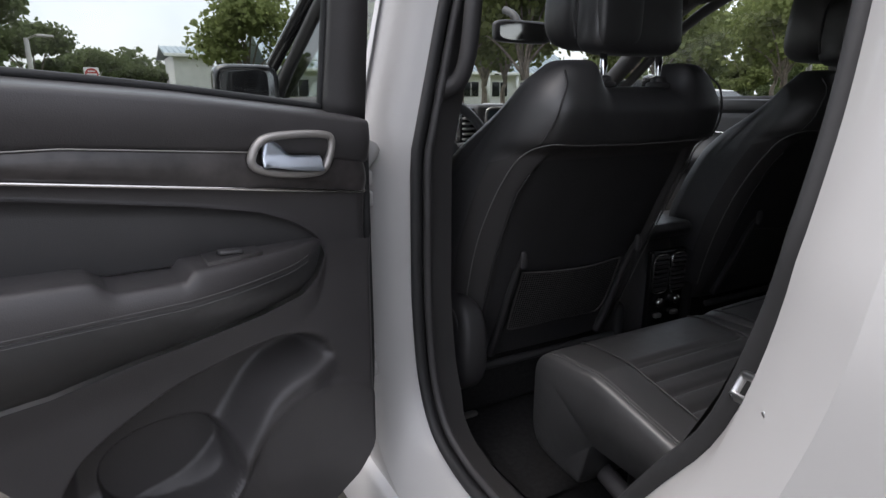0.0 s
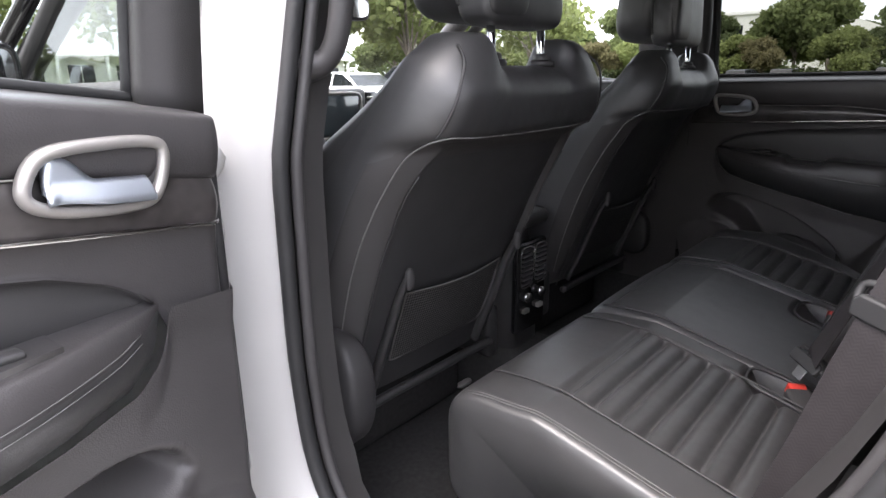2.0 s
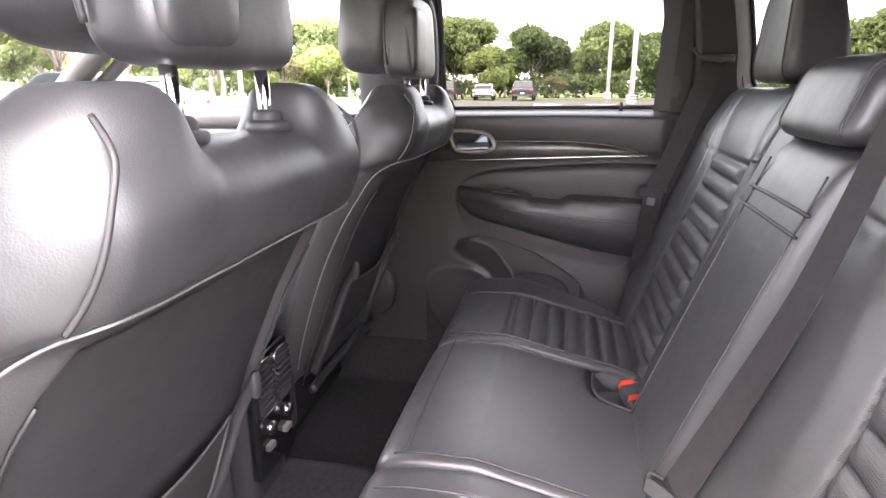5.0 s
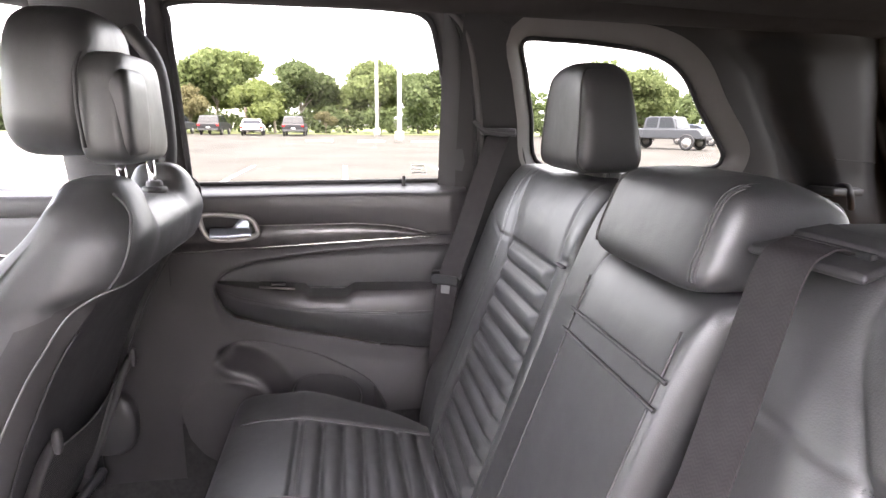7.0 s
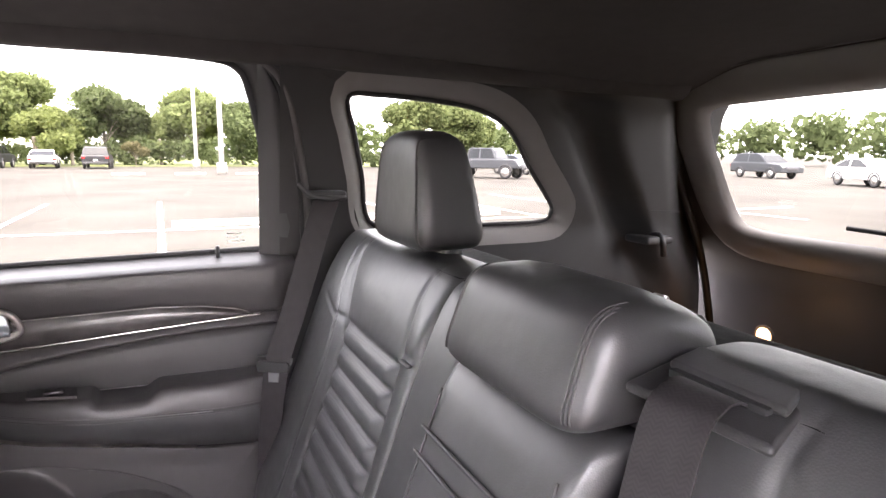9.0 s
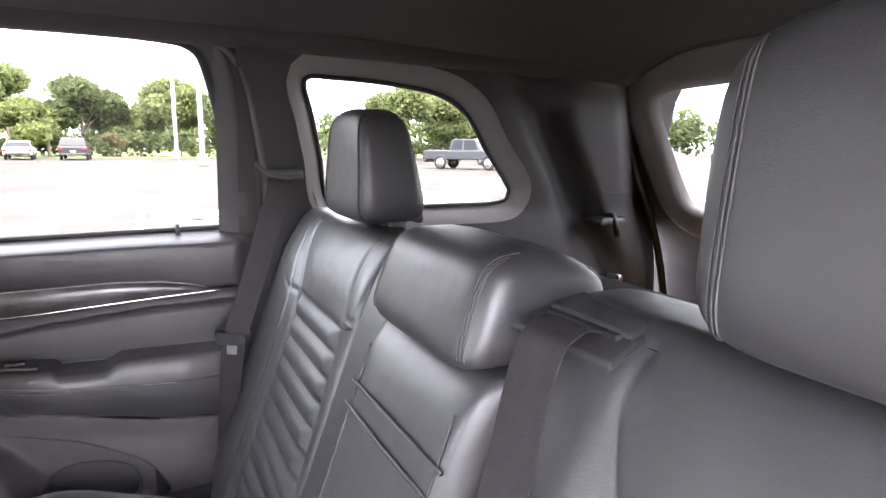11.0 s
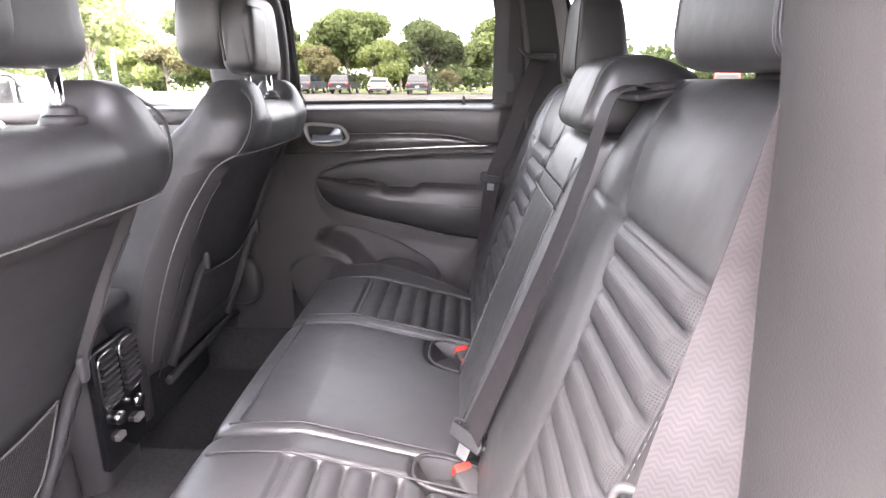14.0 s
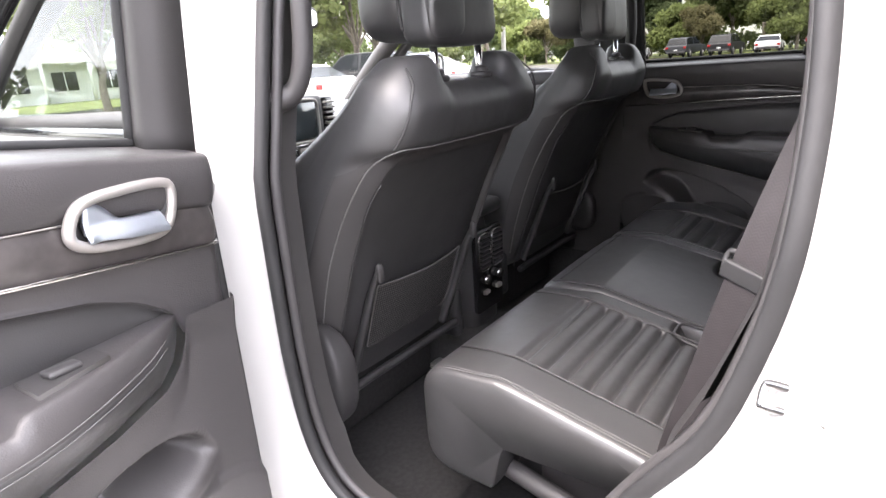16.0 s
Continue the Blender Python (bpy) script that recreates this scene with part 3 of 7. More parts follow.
    # hinges on the front edge
    for z in (1.105, 0.80) if s > 0 else ():
        for dz in (-0.017, 0.017):
            box("hinge", min(-s * 0.005, -s * 0.030), max(-s * 0.005, -s * 0.030), -0.060, -0.035, z + dz - 0.014, z + dz + 0.014, PAINT, root, "white painted door hinge", 0.006)
    # the open leaf is sheared up towards its rear to fit the camera's view
    if s > 0:
        for ob in root.children_recursive:
            for v in ob.data.vertices:
                v.co.z += 0.065 * v.co.x
    return root


left_door = car_door("door_1", 1, "open rear car door with dark padded trim and chrome handle")
left_door.matrix_basis = Matrix(((-0.9848, 0.1737, 0, -0.945), (-0.1737, -0.9848, 0, 1.09), (0, 0, 1, 0), (0, 0, 0, 1)))
right_door = car_door("door_2", -1, "closed rear car door with dark padded trim and chrome handle")
right_door.matrix_basis = Matrix(((0, -1, 0, 0.70), (1, 0, 0, 1.17), (0, 0, 1, 0), (0, 0, 0, 1)))

# ---------------------------------------------------------------- car body shell
AP = [(1.135, 1.40), (1.135, 1.25), (1.135, 1.10), (1.135, 0.93), (1.128, 0.76), (1.09, 0.665), (1.02, 0.625), (0.92, 0.612), (0.80, 0.625),
      (0.70, 0.70), (0.588, 0.87), (0.528, 0.96), (0.497, 1.05), (0.480, 1.13), (0.475, 1.20), (0.475, 1.27), (0.482, 1.36), (0.500, 1.48), (0.535, 1.565), (0.60, 1.605), (0.80, 1.62), (1.0, 1.62), (1.09, 1.60), (1.128, 1.53)]


def side_x(z, y=0.8):
    """Half width of the cabin opening, which leans in above the belt line."""
    return 0.845 - 0.22 * max(0.0, z - 1.15) - 0.05 * max(0, 0.9 - z)


def aperture(grow, out, n=90):
    pts = smooth_line([(y, z, 0) for y, z in AP], n, True)
    cy, cz = 0.82, 1.12
    res = []
    for i, p in enumerate(pts):
        a, b = pts[(i - 1) % n], pts[(i + 1) % n]
        t = (b - a).normalized()
        nrm = Vector((t.y, -t.x, 0))
        if nrm.dot(Vector((p.x - cy, p.y - cz, 0))) < 0:
            nrm = -nrm
        q = p + nrm * grow
        res.append(Vector((-(side_x(q.y) + out), q.x, q.y)))
    return res


wall_left = thing("wall_left", "white painted car body side around the open doorway", "car body", kind="structure")
r0, r1, r2, r3 = aperture(0.0, 0.0), aperture(0.012, 0.02), aperture(0.03, 0.065), aperture(0.085, 0.085)
verts = r0 + r1 + r2 + r3
NA = len(r0)
faces = [(k * NA + i, k * NA + (i + 1) % NA, (k + 1) * NA + (i + 1) % NA, (k + 1) * NA + i) for k in range(3) for i in range(NA)]
link_mesh("door_jamb", verts, faces, PAINT, wall_left, label="white painted door jamb")


def body_outer(p):
    y, z = p.y, p.z
    cy, cz = 0.8, 1.1
    dy, dz = y - cy, z - cz
    k = min((2.4 if dy > 0 else 2.2) / max(abs(dy), 1e-4), (0.62 if dz > 0 else 0.72) / max(abs(dz), 1e-4))
    yy, zz = cy + dy * k, cz + dz * k
    return Vector((-(side_x(zz) + 0.085), yy, zz))


# the driver's front door closes ahead of the pillar, so the rear skin ends there
def skin_outer(p):
    q = body_outer(p)
    q.y = max(-0.95, min(q.y, 1.20))
    return q


ring_sheet("body_skin", r3, [skin_outer(p) for p in r3], PAINT, wall_left)
inner0 = aperture(0.004, -0.012)
inner1 = [Vector((p.x + (0.072 if p.y > 1.05 else 0.07), p.y + (0.022 if p.y > 1.05 else (-0.03 if p.y < 0.75 else 0)), p.z + (-0.03 if p.z < 0.7 else (0.02 if p.z > 1.5 else 0)))) for p in aperture(0.0, -0.012)]
ring_sheet("inner_trim", inner0, inner1, TRIM, wall_left, "dark plastic trim inside the doorway")
tube("door_seal", aperture(-0.004, 0.0), 0.0125, RUBBER, wall_left, "black rubber door seal", closed=True, raw=True, seg=10, flat=0.8)
tube("seal_lip", aperture(-0.012, -0.018), 0.008, PLASTIC, wall_left, "black seal lip", closed=True, raw=True, seg=8)
# striker loop on the rear jamb
sa, sb, sd_ = Vector((-0.900, 0.455, 1.058)), Vector((-0.908, 0.457, 1.042)), Vector((0.020, 0.033, -0.010))
loop_ = [sa - sd_ * 0.35, sa + sd_ * 0.5, sa + sd_ * 0.9, sa.lerp(sb, 0.12) + sd_, sa.lerp(sb, 0.88) + sd_, sb + sd_ * 0.9, sb + sd_ * 0.5, sb - sd_ * 0.35]
striker = tube("striker_loop", loop_, 0.0034, STEEL, wall_left, "steel latch loop", n=60, seg=12)
tube("striker_foot", [sa - sd_ * 0.1 + (sa - sb) * 0.05, sb - sd_ * 0.1 - (sa - sb) * 0.05], 0.0048, STEEL, striker, "steel latch base", n=12, seg=10, flat=0.7)

# pillar between the doors, driver's side, with its assist handle
def b_trim(a, v):
    z = 0.60 + 1.02 * v
    x0 = -(side_x(z) - 0.012)
    ang = a * math.pi
    w = 0.058 + 0.02 * step(1.1, 0.8, z)
    return Vector((x0 + 0.036 * math.sin(ang) ** 0.6, 1.125 + 0.20 * a + 0.0 * w, z))


pillar_l = thing("pillar_left", "dark plastic centre pillar trim beside the driver's seat", "pillar trim", kind="structure")
sheet("pillar_cover", b_trim, 20, 14, TRIM, pillar_l)
handle_l = tube("assist_handle", [(-0.800, 1.150, 1.262), (-0.776, 1.120, 1.270), (-0.764, 1.104, 1.31), (-0.755, 1.100, 1.40), (-0.742, 1.108, 1.50), (-0.750, 1.15, 1.56)],
                lambda t: 0.0145 + 0.008 * step(0.25, 0.0, t), PLASTIC, pillar_l, "grained grab handle on the pillar", n=40, seg=14)
pillar_r = thing("pillar_right", "dark plastic centre pillar trim beside the passenger seat", "pillar trim", kind="structure")
sheet("pillar_cover", lambda a, v: Vector((-b_trim(a, v).x - 0.055, b_trim(a, v).y + 0.05, b_trim(a, v).z)), 20, 14, PLASTIC, pillar_r)
tube("assist_handle", [(0.715, 1.20, 1.262), (0.692, 1.168, 1.272), (0.680, 1.150, 1.31), (0.672, 1.146, 1.40), (0.66, 1.155, 1.50), (0.67, 1.20, 1.56)],
     lambda t: 0.017 + 0.008 * step(0.25, 0.0, t), PLASTIC, pillar_r, n=40, seg=14)

# rear quarter on the passenger side, with its window
wall_right = thing("wall_right", "dark trimmed rear quarter of the cabin with a fixed window", "car body", kind="structure")


def quarter_x(y, z):
    x = 0.735 - 0.20 * max(0.0, z - 1.27) - 0.02 * step(0.1, -0.75, y)
    return x - 0.02 * step(1.27, 1.0, z)


QW = [(0.389, 1.569), (0.32, 1.576), (0.19, 1.570), (0.07, 1.553), (-0.013, 1.51), (-0.081, 1.423), (-0.150, 1.343), (-0.166, 1.311), (-0.140, 1.285), (0.0, 1.282), (0.2, 1.284), (0.325, 1.298), (0.353, 1.41), (0.373, 1.494)]
qpts = smooth_line([(y, z, 0) for y, z in QW], 72, True)


def grown(pts, g, cy, cz):
    out = []
    n = len(pts)
    for i, p in enumerate(pts):
        t = (pts[(i + 1) % n] - pts[(i - 1) % n]).normalized()
        nr = Vector((t.y, -t.x, 0))
        if nr.dot(Vector((p.x - cy, p.y - cz, 0))) < 0:
            nr = -nr
        out.append(p + nr * g)
    return out


qa = [Vector((quarter_x(p.x, p.y) + 0.045, p.x, p.y)) for p in qpts]
qb = [Vector((quarter_x(p.x, p.y) + 0.030, p.x, p.y)) for p in grown(qpts, 0.012, 0.08, 1.43)]
qc = [Vector((quarter_x(p.x, p.y) + 0.010, p.x, p.y)) for p in grown(qpts, 0.032, 0.08, 1.43)]
qd = [Vector((quarter_x(p.x, p.y) + 0.002, p.x, p.y)) for p in grown(qpts, 0.046, 0.08, 1.43)]
nq = len(qa)
link_mesh("window_surround", qa + qb + qc + qd, [(k * nq + i, k * nq + (i + 1) % nq, (k + 1) * nq + (i + 1) % nq, (k + 1) * nq + i) for k in range(3) for i in range(nq)], GATETRIM, wall_right, label="moulded window surround in grey lifted for window light")


def to_edge(p):
    cy, cz = 0.08, 1.43
    dy, dz = p.y - cy, p.z - cz
    k = min((0.455 if dy > 0 else 0.80) / max(abs(dy), 1e-4), (0.27 if dz > 0 else 0.92) / max(abs(dz), 1e-4))
    y, z = cy + dy * k, cz + dz * k
    return Vector((quarter_x(y, z) - (0.05 if z > 1.6 else 0.0), y, z))


post_y = scurve([(0.90, -0.60), (1.10, -0.50), (1.314, -0.385), (1.44, -0.290), (1.565, -0.205), (1.70, -0.150)])


def quarter_fill(a, v):
    """Trim between the window and the edges of the wall, with the rear post standing proud of it."""
    i = int(round(a * nq)) % nq
    p, q = qd[i], to_edge(qd[i])
    r = p.lerp(q, v)
    d = post_y(r.z) - r.y
    away = step(0.0, 0.25, v)
    r.x = quarter_x(r.y, r.z) + 0.002 - 0.03 * step(1.58, 1.66, r.z) * step(0.0, 0.3, v)
    r.x += 0.030 * math.exp(-((d + 0.05) / 0.045) ** 2) * step(0.95, 1.2, r.z) * away
    r.x -= 0.034 * step(-0.020, 0.035, d) * step(0.88, 1.1, r.z)
    r.x += 0.09 * step(-0.42, -0.60, r.y + 0.35 * (1.5 - r.z))
    return r


sheet("quarter_trim", quarter_fill, nq + 1, 60, PILLAR, wall_right, "dark plastic quarter and tailgate pillar trim")
window_q = link_mesh("window_1", qa, [tuple(range(nq))], GLASS_TINT, None, False)
tagged(window_q, "fixed rear quarter window of tinted glass", "window", kind="structure")
tube("window_gasket", [p + Vector((-0.004, 0, 0)) for p in qa], 0.006, RUBBER, wall_right, closed=True, raw=True, seg=6)
sheet("jamb_panel", lambda a, v: Vector((0.748 - 0.17 * max(0.0, 0.42 + 1.25 * v - 1.24), 0.36 + 0.09 * step(1.27, 1.52, 0.42 + 1.25 * v) * (1 - a) + (0.205 + 0.18 * step(0.62, 0.25, v)) * a, 0.42 + 1.25 * v)), 6, 48, TRIM, wall_right, "dark door jamb trim")
jx = lambda z: 0.748 - 0.17 * max(0.0, z - 1.24)
seal_y = scurve([(0.88, 0.500), (1.15, 0.478), (1.30, 0.478), (1.42, 0.489), (1.50, 0.503), (1.56, 0.520), (1.60, 0.540), (1.64, 0.57)])
sheet("door_frame_trim", lambda a, v: Vector((jx(1.12 + 0.52 * v) + 0.002 - 0.010 * math.sin(math.pi * a), 0.574 + (seal_y(1.12 + 0.52 * v) - 0.574) * a, 1.12 + 0.52 * v)), 8, 24, VINYL, wall_right, "black door frame edge")
for rr, gg, mt in ((0.0075, 0.0, SEAL), (0.004, 0.014, RUBBER)):
    tube("door_seal", [(jx(z) - 0.009, y + gg, z + gg * 0.5) for y, z in ((0.500, 0.90), (0.478, 1.15), (0.476, 1.30), (0.489, 1.42), (0.514, 1.545), (0.545, 1.605), (0.60, 1.632), (0.72, 1.645), (0.95, 1.650), (1.12, 1.650))], rr, mt, wall_right, "dark door seal", n=70, seg=10)
# ledge behind the seat, with coat hook and clips
box("seat_latch", 0.60, 0.70, 0.16, 0.215, 1.262, 1.285, PLASTIC, wall_right, "black seat-back latch", 0.008)
hook = tube("cargo_hook", [(0.705, -0.45, 1.238), (0.665, -0.45, 1.245), (0.650, -0.45, 1.225), (0.662, -0.47, 1.19)], 0.009, PLASTIC, wall_right, "black cargo hook", n=20)
box("cover_slot", 0.650, 0.74, -0.49, -0.40, 1.222, 1.242, PLASTIC, wall_right, "black cargo-cover holder", 0.006)
tube("post_joint", [(quarter_x(post_y(z) - dy, z) - 0.0315, post_y(z) - dy, z) for dy, z in ((0.035, 1.312), (0.09, 1.308), (0.15, 1.303))], 0.0014, RUBBER, wall_right, "dark joint in the post trim", n=10, seg=6)
tube("tie_down_knob", [(0.70, -0.485, 1.064), (0.655, -0.485, 1.064)], 0.012, STEEL, wall_right, "round metal stud", raw=True)
# trim of the rear pillar beside the doorway, with the belt's outlet
def rear_pillar(a, v):
    z = 0.92 + 0.70 * v
    edge_ = curve([(0.86, 0.600), (0.99, 0.540), (1.09, 0.505), (1.18, 0.488), (1.36, 0.486), (1.48, 0.504), (1.565, 0.540), (1.62, 0.60)])(z)
    inner = Vector((-0.672 + 0.20 * max(0.0, z - 1.30) - 0.10 * max(0.0, 1.12 - z), max(0.496, edge_ - 0.012) - 0.008, z))
    outer = Vector((-(side_x(z) - 0.014), edge_ + 0.002, z))
    if a < 0.6:
        p = outer.lerp(inner, a / 0.6)
        return p + Vector((0, 0.012 * math.sin(math.pi * a / 0.6), 0))
    if a < 0.72:
        ang = (a - 0.6) / 0.12 * math.pi / 2
        return inner + Vector((0.012 * math.sin(ang), -0.012 * (1 - math.cos(ang)), 0))
    return inner + Vector((0.012, -0.012 - 0.10 * (a - 0.72) / 0.28, 0))


cover = sheet("rear_pillar_trim", rear_pillar, 40, 30, PILLAR, wall_left, "plastic rear pillar trim, darkened for doorway shade")
# left quarter, plain, behind the camera's side
wall_rear_left = thing("wall_left_rear", "dark trimmed rear quarter of the cabin beside the doorway", "car body", kind="structure")
LQ = [Vector((-p.x, p.y, p.z)) for p in qd]
sheet("quarter_trim", lambda a, v: (lambda r: Vector((-r.x, min(r.y, 0.47), r.z)))(quarter_fill(a, v)), nq + 1, 12, TRIM, wall_rear_left)
window_ql = link_mesh("window_2", [Vector((-p.x, p.y, p.z)) for p in qa], [tuple(range(nq))], GLASS_TINT, None, False)
tagged(window_ql, "fixed rear quarter window of tinted glass", "window", kind="structure")
ring_sheet("window_surround", [Vector((-p.x, p.y, p.z)) for p in qa], LQ, TRIM, wall_rear_left)

# tailgate with its window
def gate_y(z):
    return -0.50 - (1.60 - z) * 0.50 if z > 1.1 else -0.75 - (1.1 - z) * 0.05


RW = [(0.0, 1.590), (0.24, 1.588), (0.45, 1.584), (0.580, 1.578), (0.616, 1.555), (0.625, 1.50), (0.621, 1.426), (0.613, 1.335), (0.590, 1.274), (0.515, 1.259), (0.40, 1.257), (0.25, 1.256), (0.0, 1.255)]
RW = RW + [(-x, z) for x, z in reversed(RW[1:-1])]
rp = smooth_line([(x, z, 0) for x, z in RW], 96, True)
nr_ = len(rp)
wall_back = thing("wall_rear", "dark lined tailgate with a wide rear window", "tailgate", kind="structure")
ga = [Vector((p.x, gate_y(p.y) - 0.03, p.y)) for p in rp]
gate_rings = [ga]
for grow_, out_ in ((0.006, -0.004), (0.020, 0.010), (0.045, 0.018), (0.072, 0.020), (0.084, 0.012), (0.090, -0.02)):
    gate_rings.append([Vector((p.x, gate_y(p.y) + out_, p.y)) for p in grown(rp, grow_, 0, 1.43)])
gd = gate_rings[-1]
link_mesh("gate_surround", [p for ring in gate_rings for p in ring], [(k * nr_ + i, k * nr_ + (i + 1) % nr_, (k + 1) * nr_ + (i + 1) % nr_, (k + 1) * nr_ + i) for k in range(6) for i in range(nr_)], GATETRIM, wall_back, label="moulded tailgate window surround in grey lifted for window light")


def gate_fill(a, v):
    p = gd[int(round(a * nr_)) % nr_]
    dx, dz = p.x, p.z - 1.35
    k = min(0.82 / max(abs(dx), 1e-4), (0.33 if dz > 0 else 0.82) / max(abs(dz), 1e-4))
    r = p.lerp(Vector((dx * k, 0, 1.35 + dz * k)), v)
    r.y = gate_y(r.z) - 0.02
    return r


sheet("gate_lining", gate_fill, nr_ + 1, 16, PLASTIC, wall_back, "black tailgate lining")
tube("gate_seal", [(x, gate_y(z) + 0.035, z) for x, z in ((0.68, 0.75), (0.71, 1.0), (0.718, 1.2), (0.722, 1.42), (0.712, 1.56), (0.665, 1.630), (0.50, 1.665), (0.0, 1.680), (-0.50, 1.665), (-0.665, 1.630), (-0.712, 1.56), (-0.722, 1.42), (-0.718, 1.2))], 0.011, RUBBER, wall_back, "black tailgate seal", n=80)
window_r = link_mesh("window_3", ga, [tuple(range(nr_))], GLASS_TINT, None, False)
tagged(window_r, "wide rear window of tinted glass", "window", kind="structure")
wiper = thing("wiper", "black rear window wiper resting on the glass", "wiper")
tube("blade", [(0.33, gate_y(1.29) - 0.045, 1.292), (0.15, gate_y(1.29) - 0.05, 1.286), (-0.05, gate_y(1.28) - 0.05, 1.284)], 0.006, RUBBER, wiper, n=20)
tube("arm", [(0.22, gate_y(1.29) - 0.06, 1.30), (0.05, gate_y(1.28) - 0.06, 1.292), (-0.08, gate_y(1.27) - 0.06, 1.276)], 0.007, PLASTIC, wiper, n=20)

# cargo lamp, glowing, placed to fit the camera's view
lamp = thing("cargo_lamp", "small round glowing amber-white cargo lamp", "lamp")
lo = Vector((0.455, -0.620, 1.004))
pillow("lens", (0.040, 0.016, 0.040), lo, LAMP, lamp, "glowing lens", 0.8, 0.8, 12, 20)
tube("bezel", [lo + Vector((0.024 * math.cos(a), 0.0, 0.024 * math.sin(a))) for a in [2 * math.pi * k / 24 for k in range(24)]], 0.004, PLASTIC, lamp, closed=True, raw=True)
cl = new("cargo_lamp_light", bpy.data.lights.new("cargo_lamp_light", 'POINT'))
cl.data.energy, cl.data.color, cl.data.shadow_soft_size = 0.010, (1.0, 0.55, 0.22), 0.02
cl.location = lo + Vector((0.02, 0.05, 0.01))

# floor, cargo floor, headliner
floor = thing("floor", "black carpeted car floor", "floor", kind="structure")


def floor_fn(a, v):
    x = -0.80 + 1.58 * a
    y = 0.60 + 2.2 * v
    z = 0.455 + 0.10 * step(0.17, 0.08, abs(x)) + 0.02 * step(1.75, 2.3, y) * 6 * step(1.9, 2.6, y)
    z += 0.10 * step(-0.70, -0.76, x) + 0.22 * step(0.64, 0.74, x)
    return Vector((x, y, z + 0.002 * noise.noise((x * 14, y * 14, 0))))


sheet("carpet", floor_fn, 90, 80, CARPET, floor)
sill = box("sill_plate", -0.86, -0.735, 0.62, 1.12, 0.53, 0.585, PLASTIC, floor, "black plastic sill plate", 0.012)
cargo = thing("cargo_floor", "black carpeted cargo floor behind the seats", "floor", kind="structure")
box("cargo_panel", -0.74, 0.74, -0.80, 0.42, 0.70, 0.735, CARPET, cargo, bevel=0.01)
box("under_seat_wall", -0.74, 0.74, 0.40, 0.60, 0.45, 0.735, CARPET, cargo, bevel=0.0)
ceiling = thing("ceiling", "dark fabric headliner of the car", "ceiling", kind="structure")


def roof_fn(a, v):
    y = -0.475 + 2.375 * v
    half = 0.70
    x = -half + 2 * half * a
    e = abs(x) / half
    z = 1.690 - 0.055 * step(0.5, 1.0, e) ** 1.5 - 0.03 * step(0.55, -0.4, y) * (0.6 + 0.4 * e) - 0.03 * step(1.6, 1.9, y)
    return Vector((x, y, z))


sheet("headliner", roof_fn, 50, 60, HEADLINER, ceiling)
roof = sheet("roof_skin", lambda a, v: roof_fn(a, v) + Vector((0.05 * (2 * a - 1), -0.22 * (1 - v), 0.05)), 20, 30, PAINT, ceiling)
# coat hook over the right rear door
gh = thing("coat_hook", "folded dark oval coat hook under the headliner", "coat hook")
hook_m = Matrix.Rotation(radians(28), 3, 'Y')
hw_ = lambda p: hook_m @ Vector(p)
pillow("base", (0.080, 0.046, 0.018), (0.612, 0.845, 1.668), TRIM, gh, "", 0.6, 0.7, 14, 30, hw_)
pillow("flap", (0.050, 0.024, 0.022), (0.606, 0.845, 1.664), PLASTIC, gh, "", 0.5, 0.6, 12, 24, hw_)

# ---------------------------------------------------------------- front seats
BACK_Y = scurve([(0.62, 0.112), (0.70, 0.085), (0.80, 0.052), (0.94, 0.002), (1.05, -0.048), (1.12, -0.088), (1.18, -0.126), (1.24, -0.150), (1.29, -0.155), (1.36, -0.14)])
HALF_W = scurve([(0.62, 0.236), (0.70, 0.246), (0.80, 0.264), (0.95, 0.278), (1.10, 0.272), (1.18, 0.257), (1.25, 0.234), (1.29, 0.205), (1.33, 0.18)])
PANEL_W = scurve([(0.62, 0.196), (0.75, 0.205), (0.95, 0.212), (1.08, 0.210), (1.13, 0.196), (1.165, 0.165)])


def seat_top(k):
    return 1.312 - 0.045 * step(0.62, 0.36, abs(k)) - 0.02 * step(0.85, 1.0, abs(k))


def seat_rear(k, z):
    """How far back the seat's rear face lies at the side fraction k and height z: padded yoke above, sunk panel between two wings below."""
    y = BACK_Y(z) + 0.060 * abs(k) ** (5 + 5 * step(1.12, 1.18, z))
    x = abs(k) * HALF_W(z)
    w = PANEL_W(z)
    sunk = step(w + 0.006, w - 0.010, x) * step(1.160, 1.138, z)
    y += 0.020 * sunk
    y += 0.010 * math.exp(-((z - 1.150) / 0.016) ** 2) * (1 - sunk)
    y -= 0.014 * step(1.150, 1.172, z) * step(1.28, 1.22, z) * step(1.0, 0.75, abs(k))
    return y


SEAT_RING = super_ring(0.55, 0.32, 0.08, 0.31, 320)


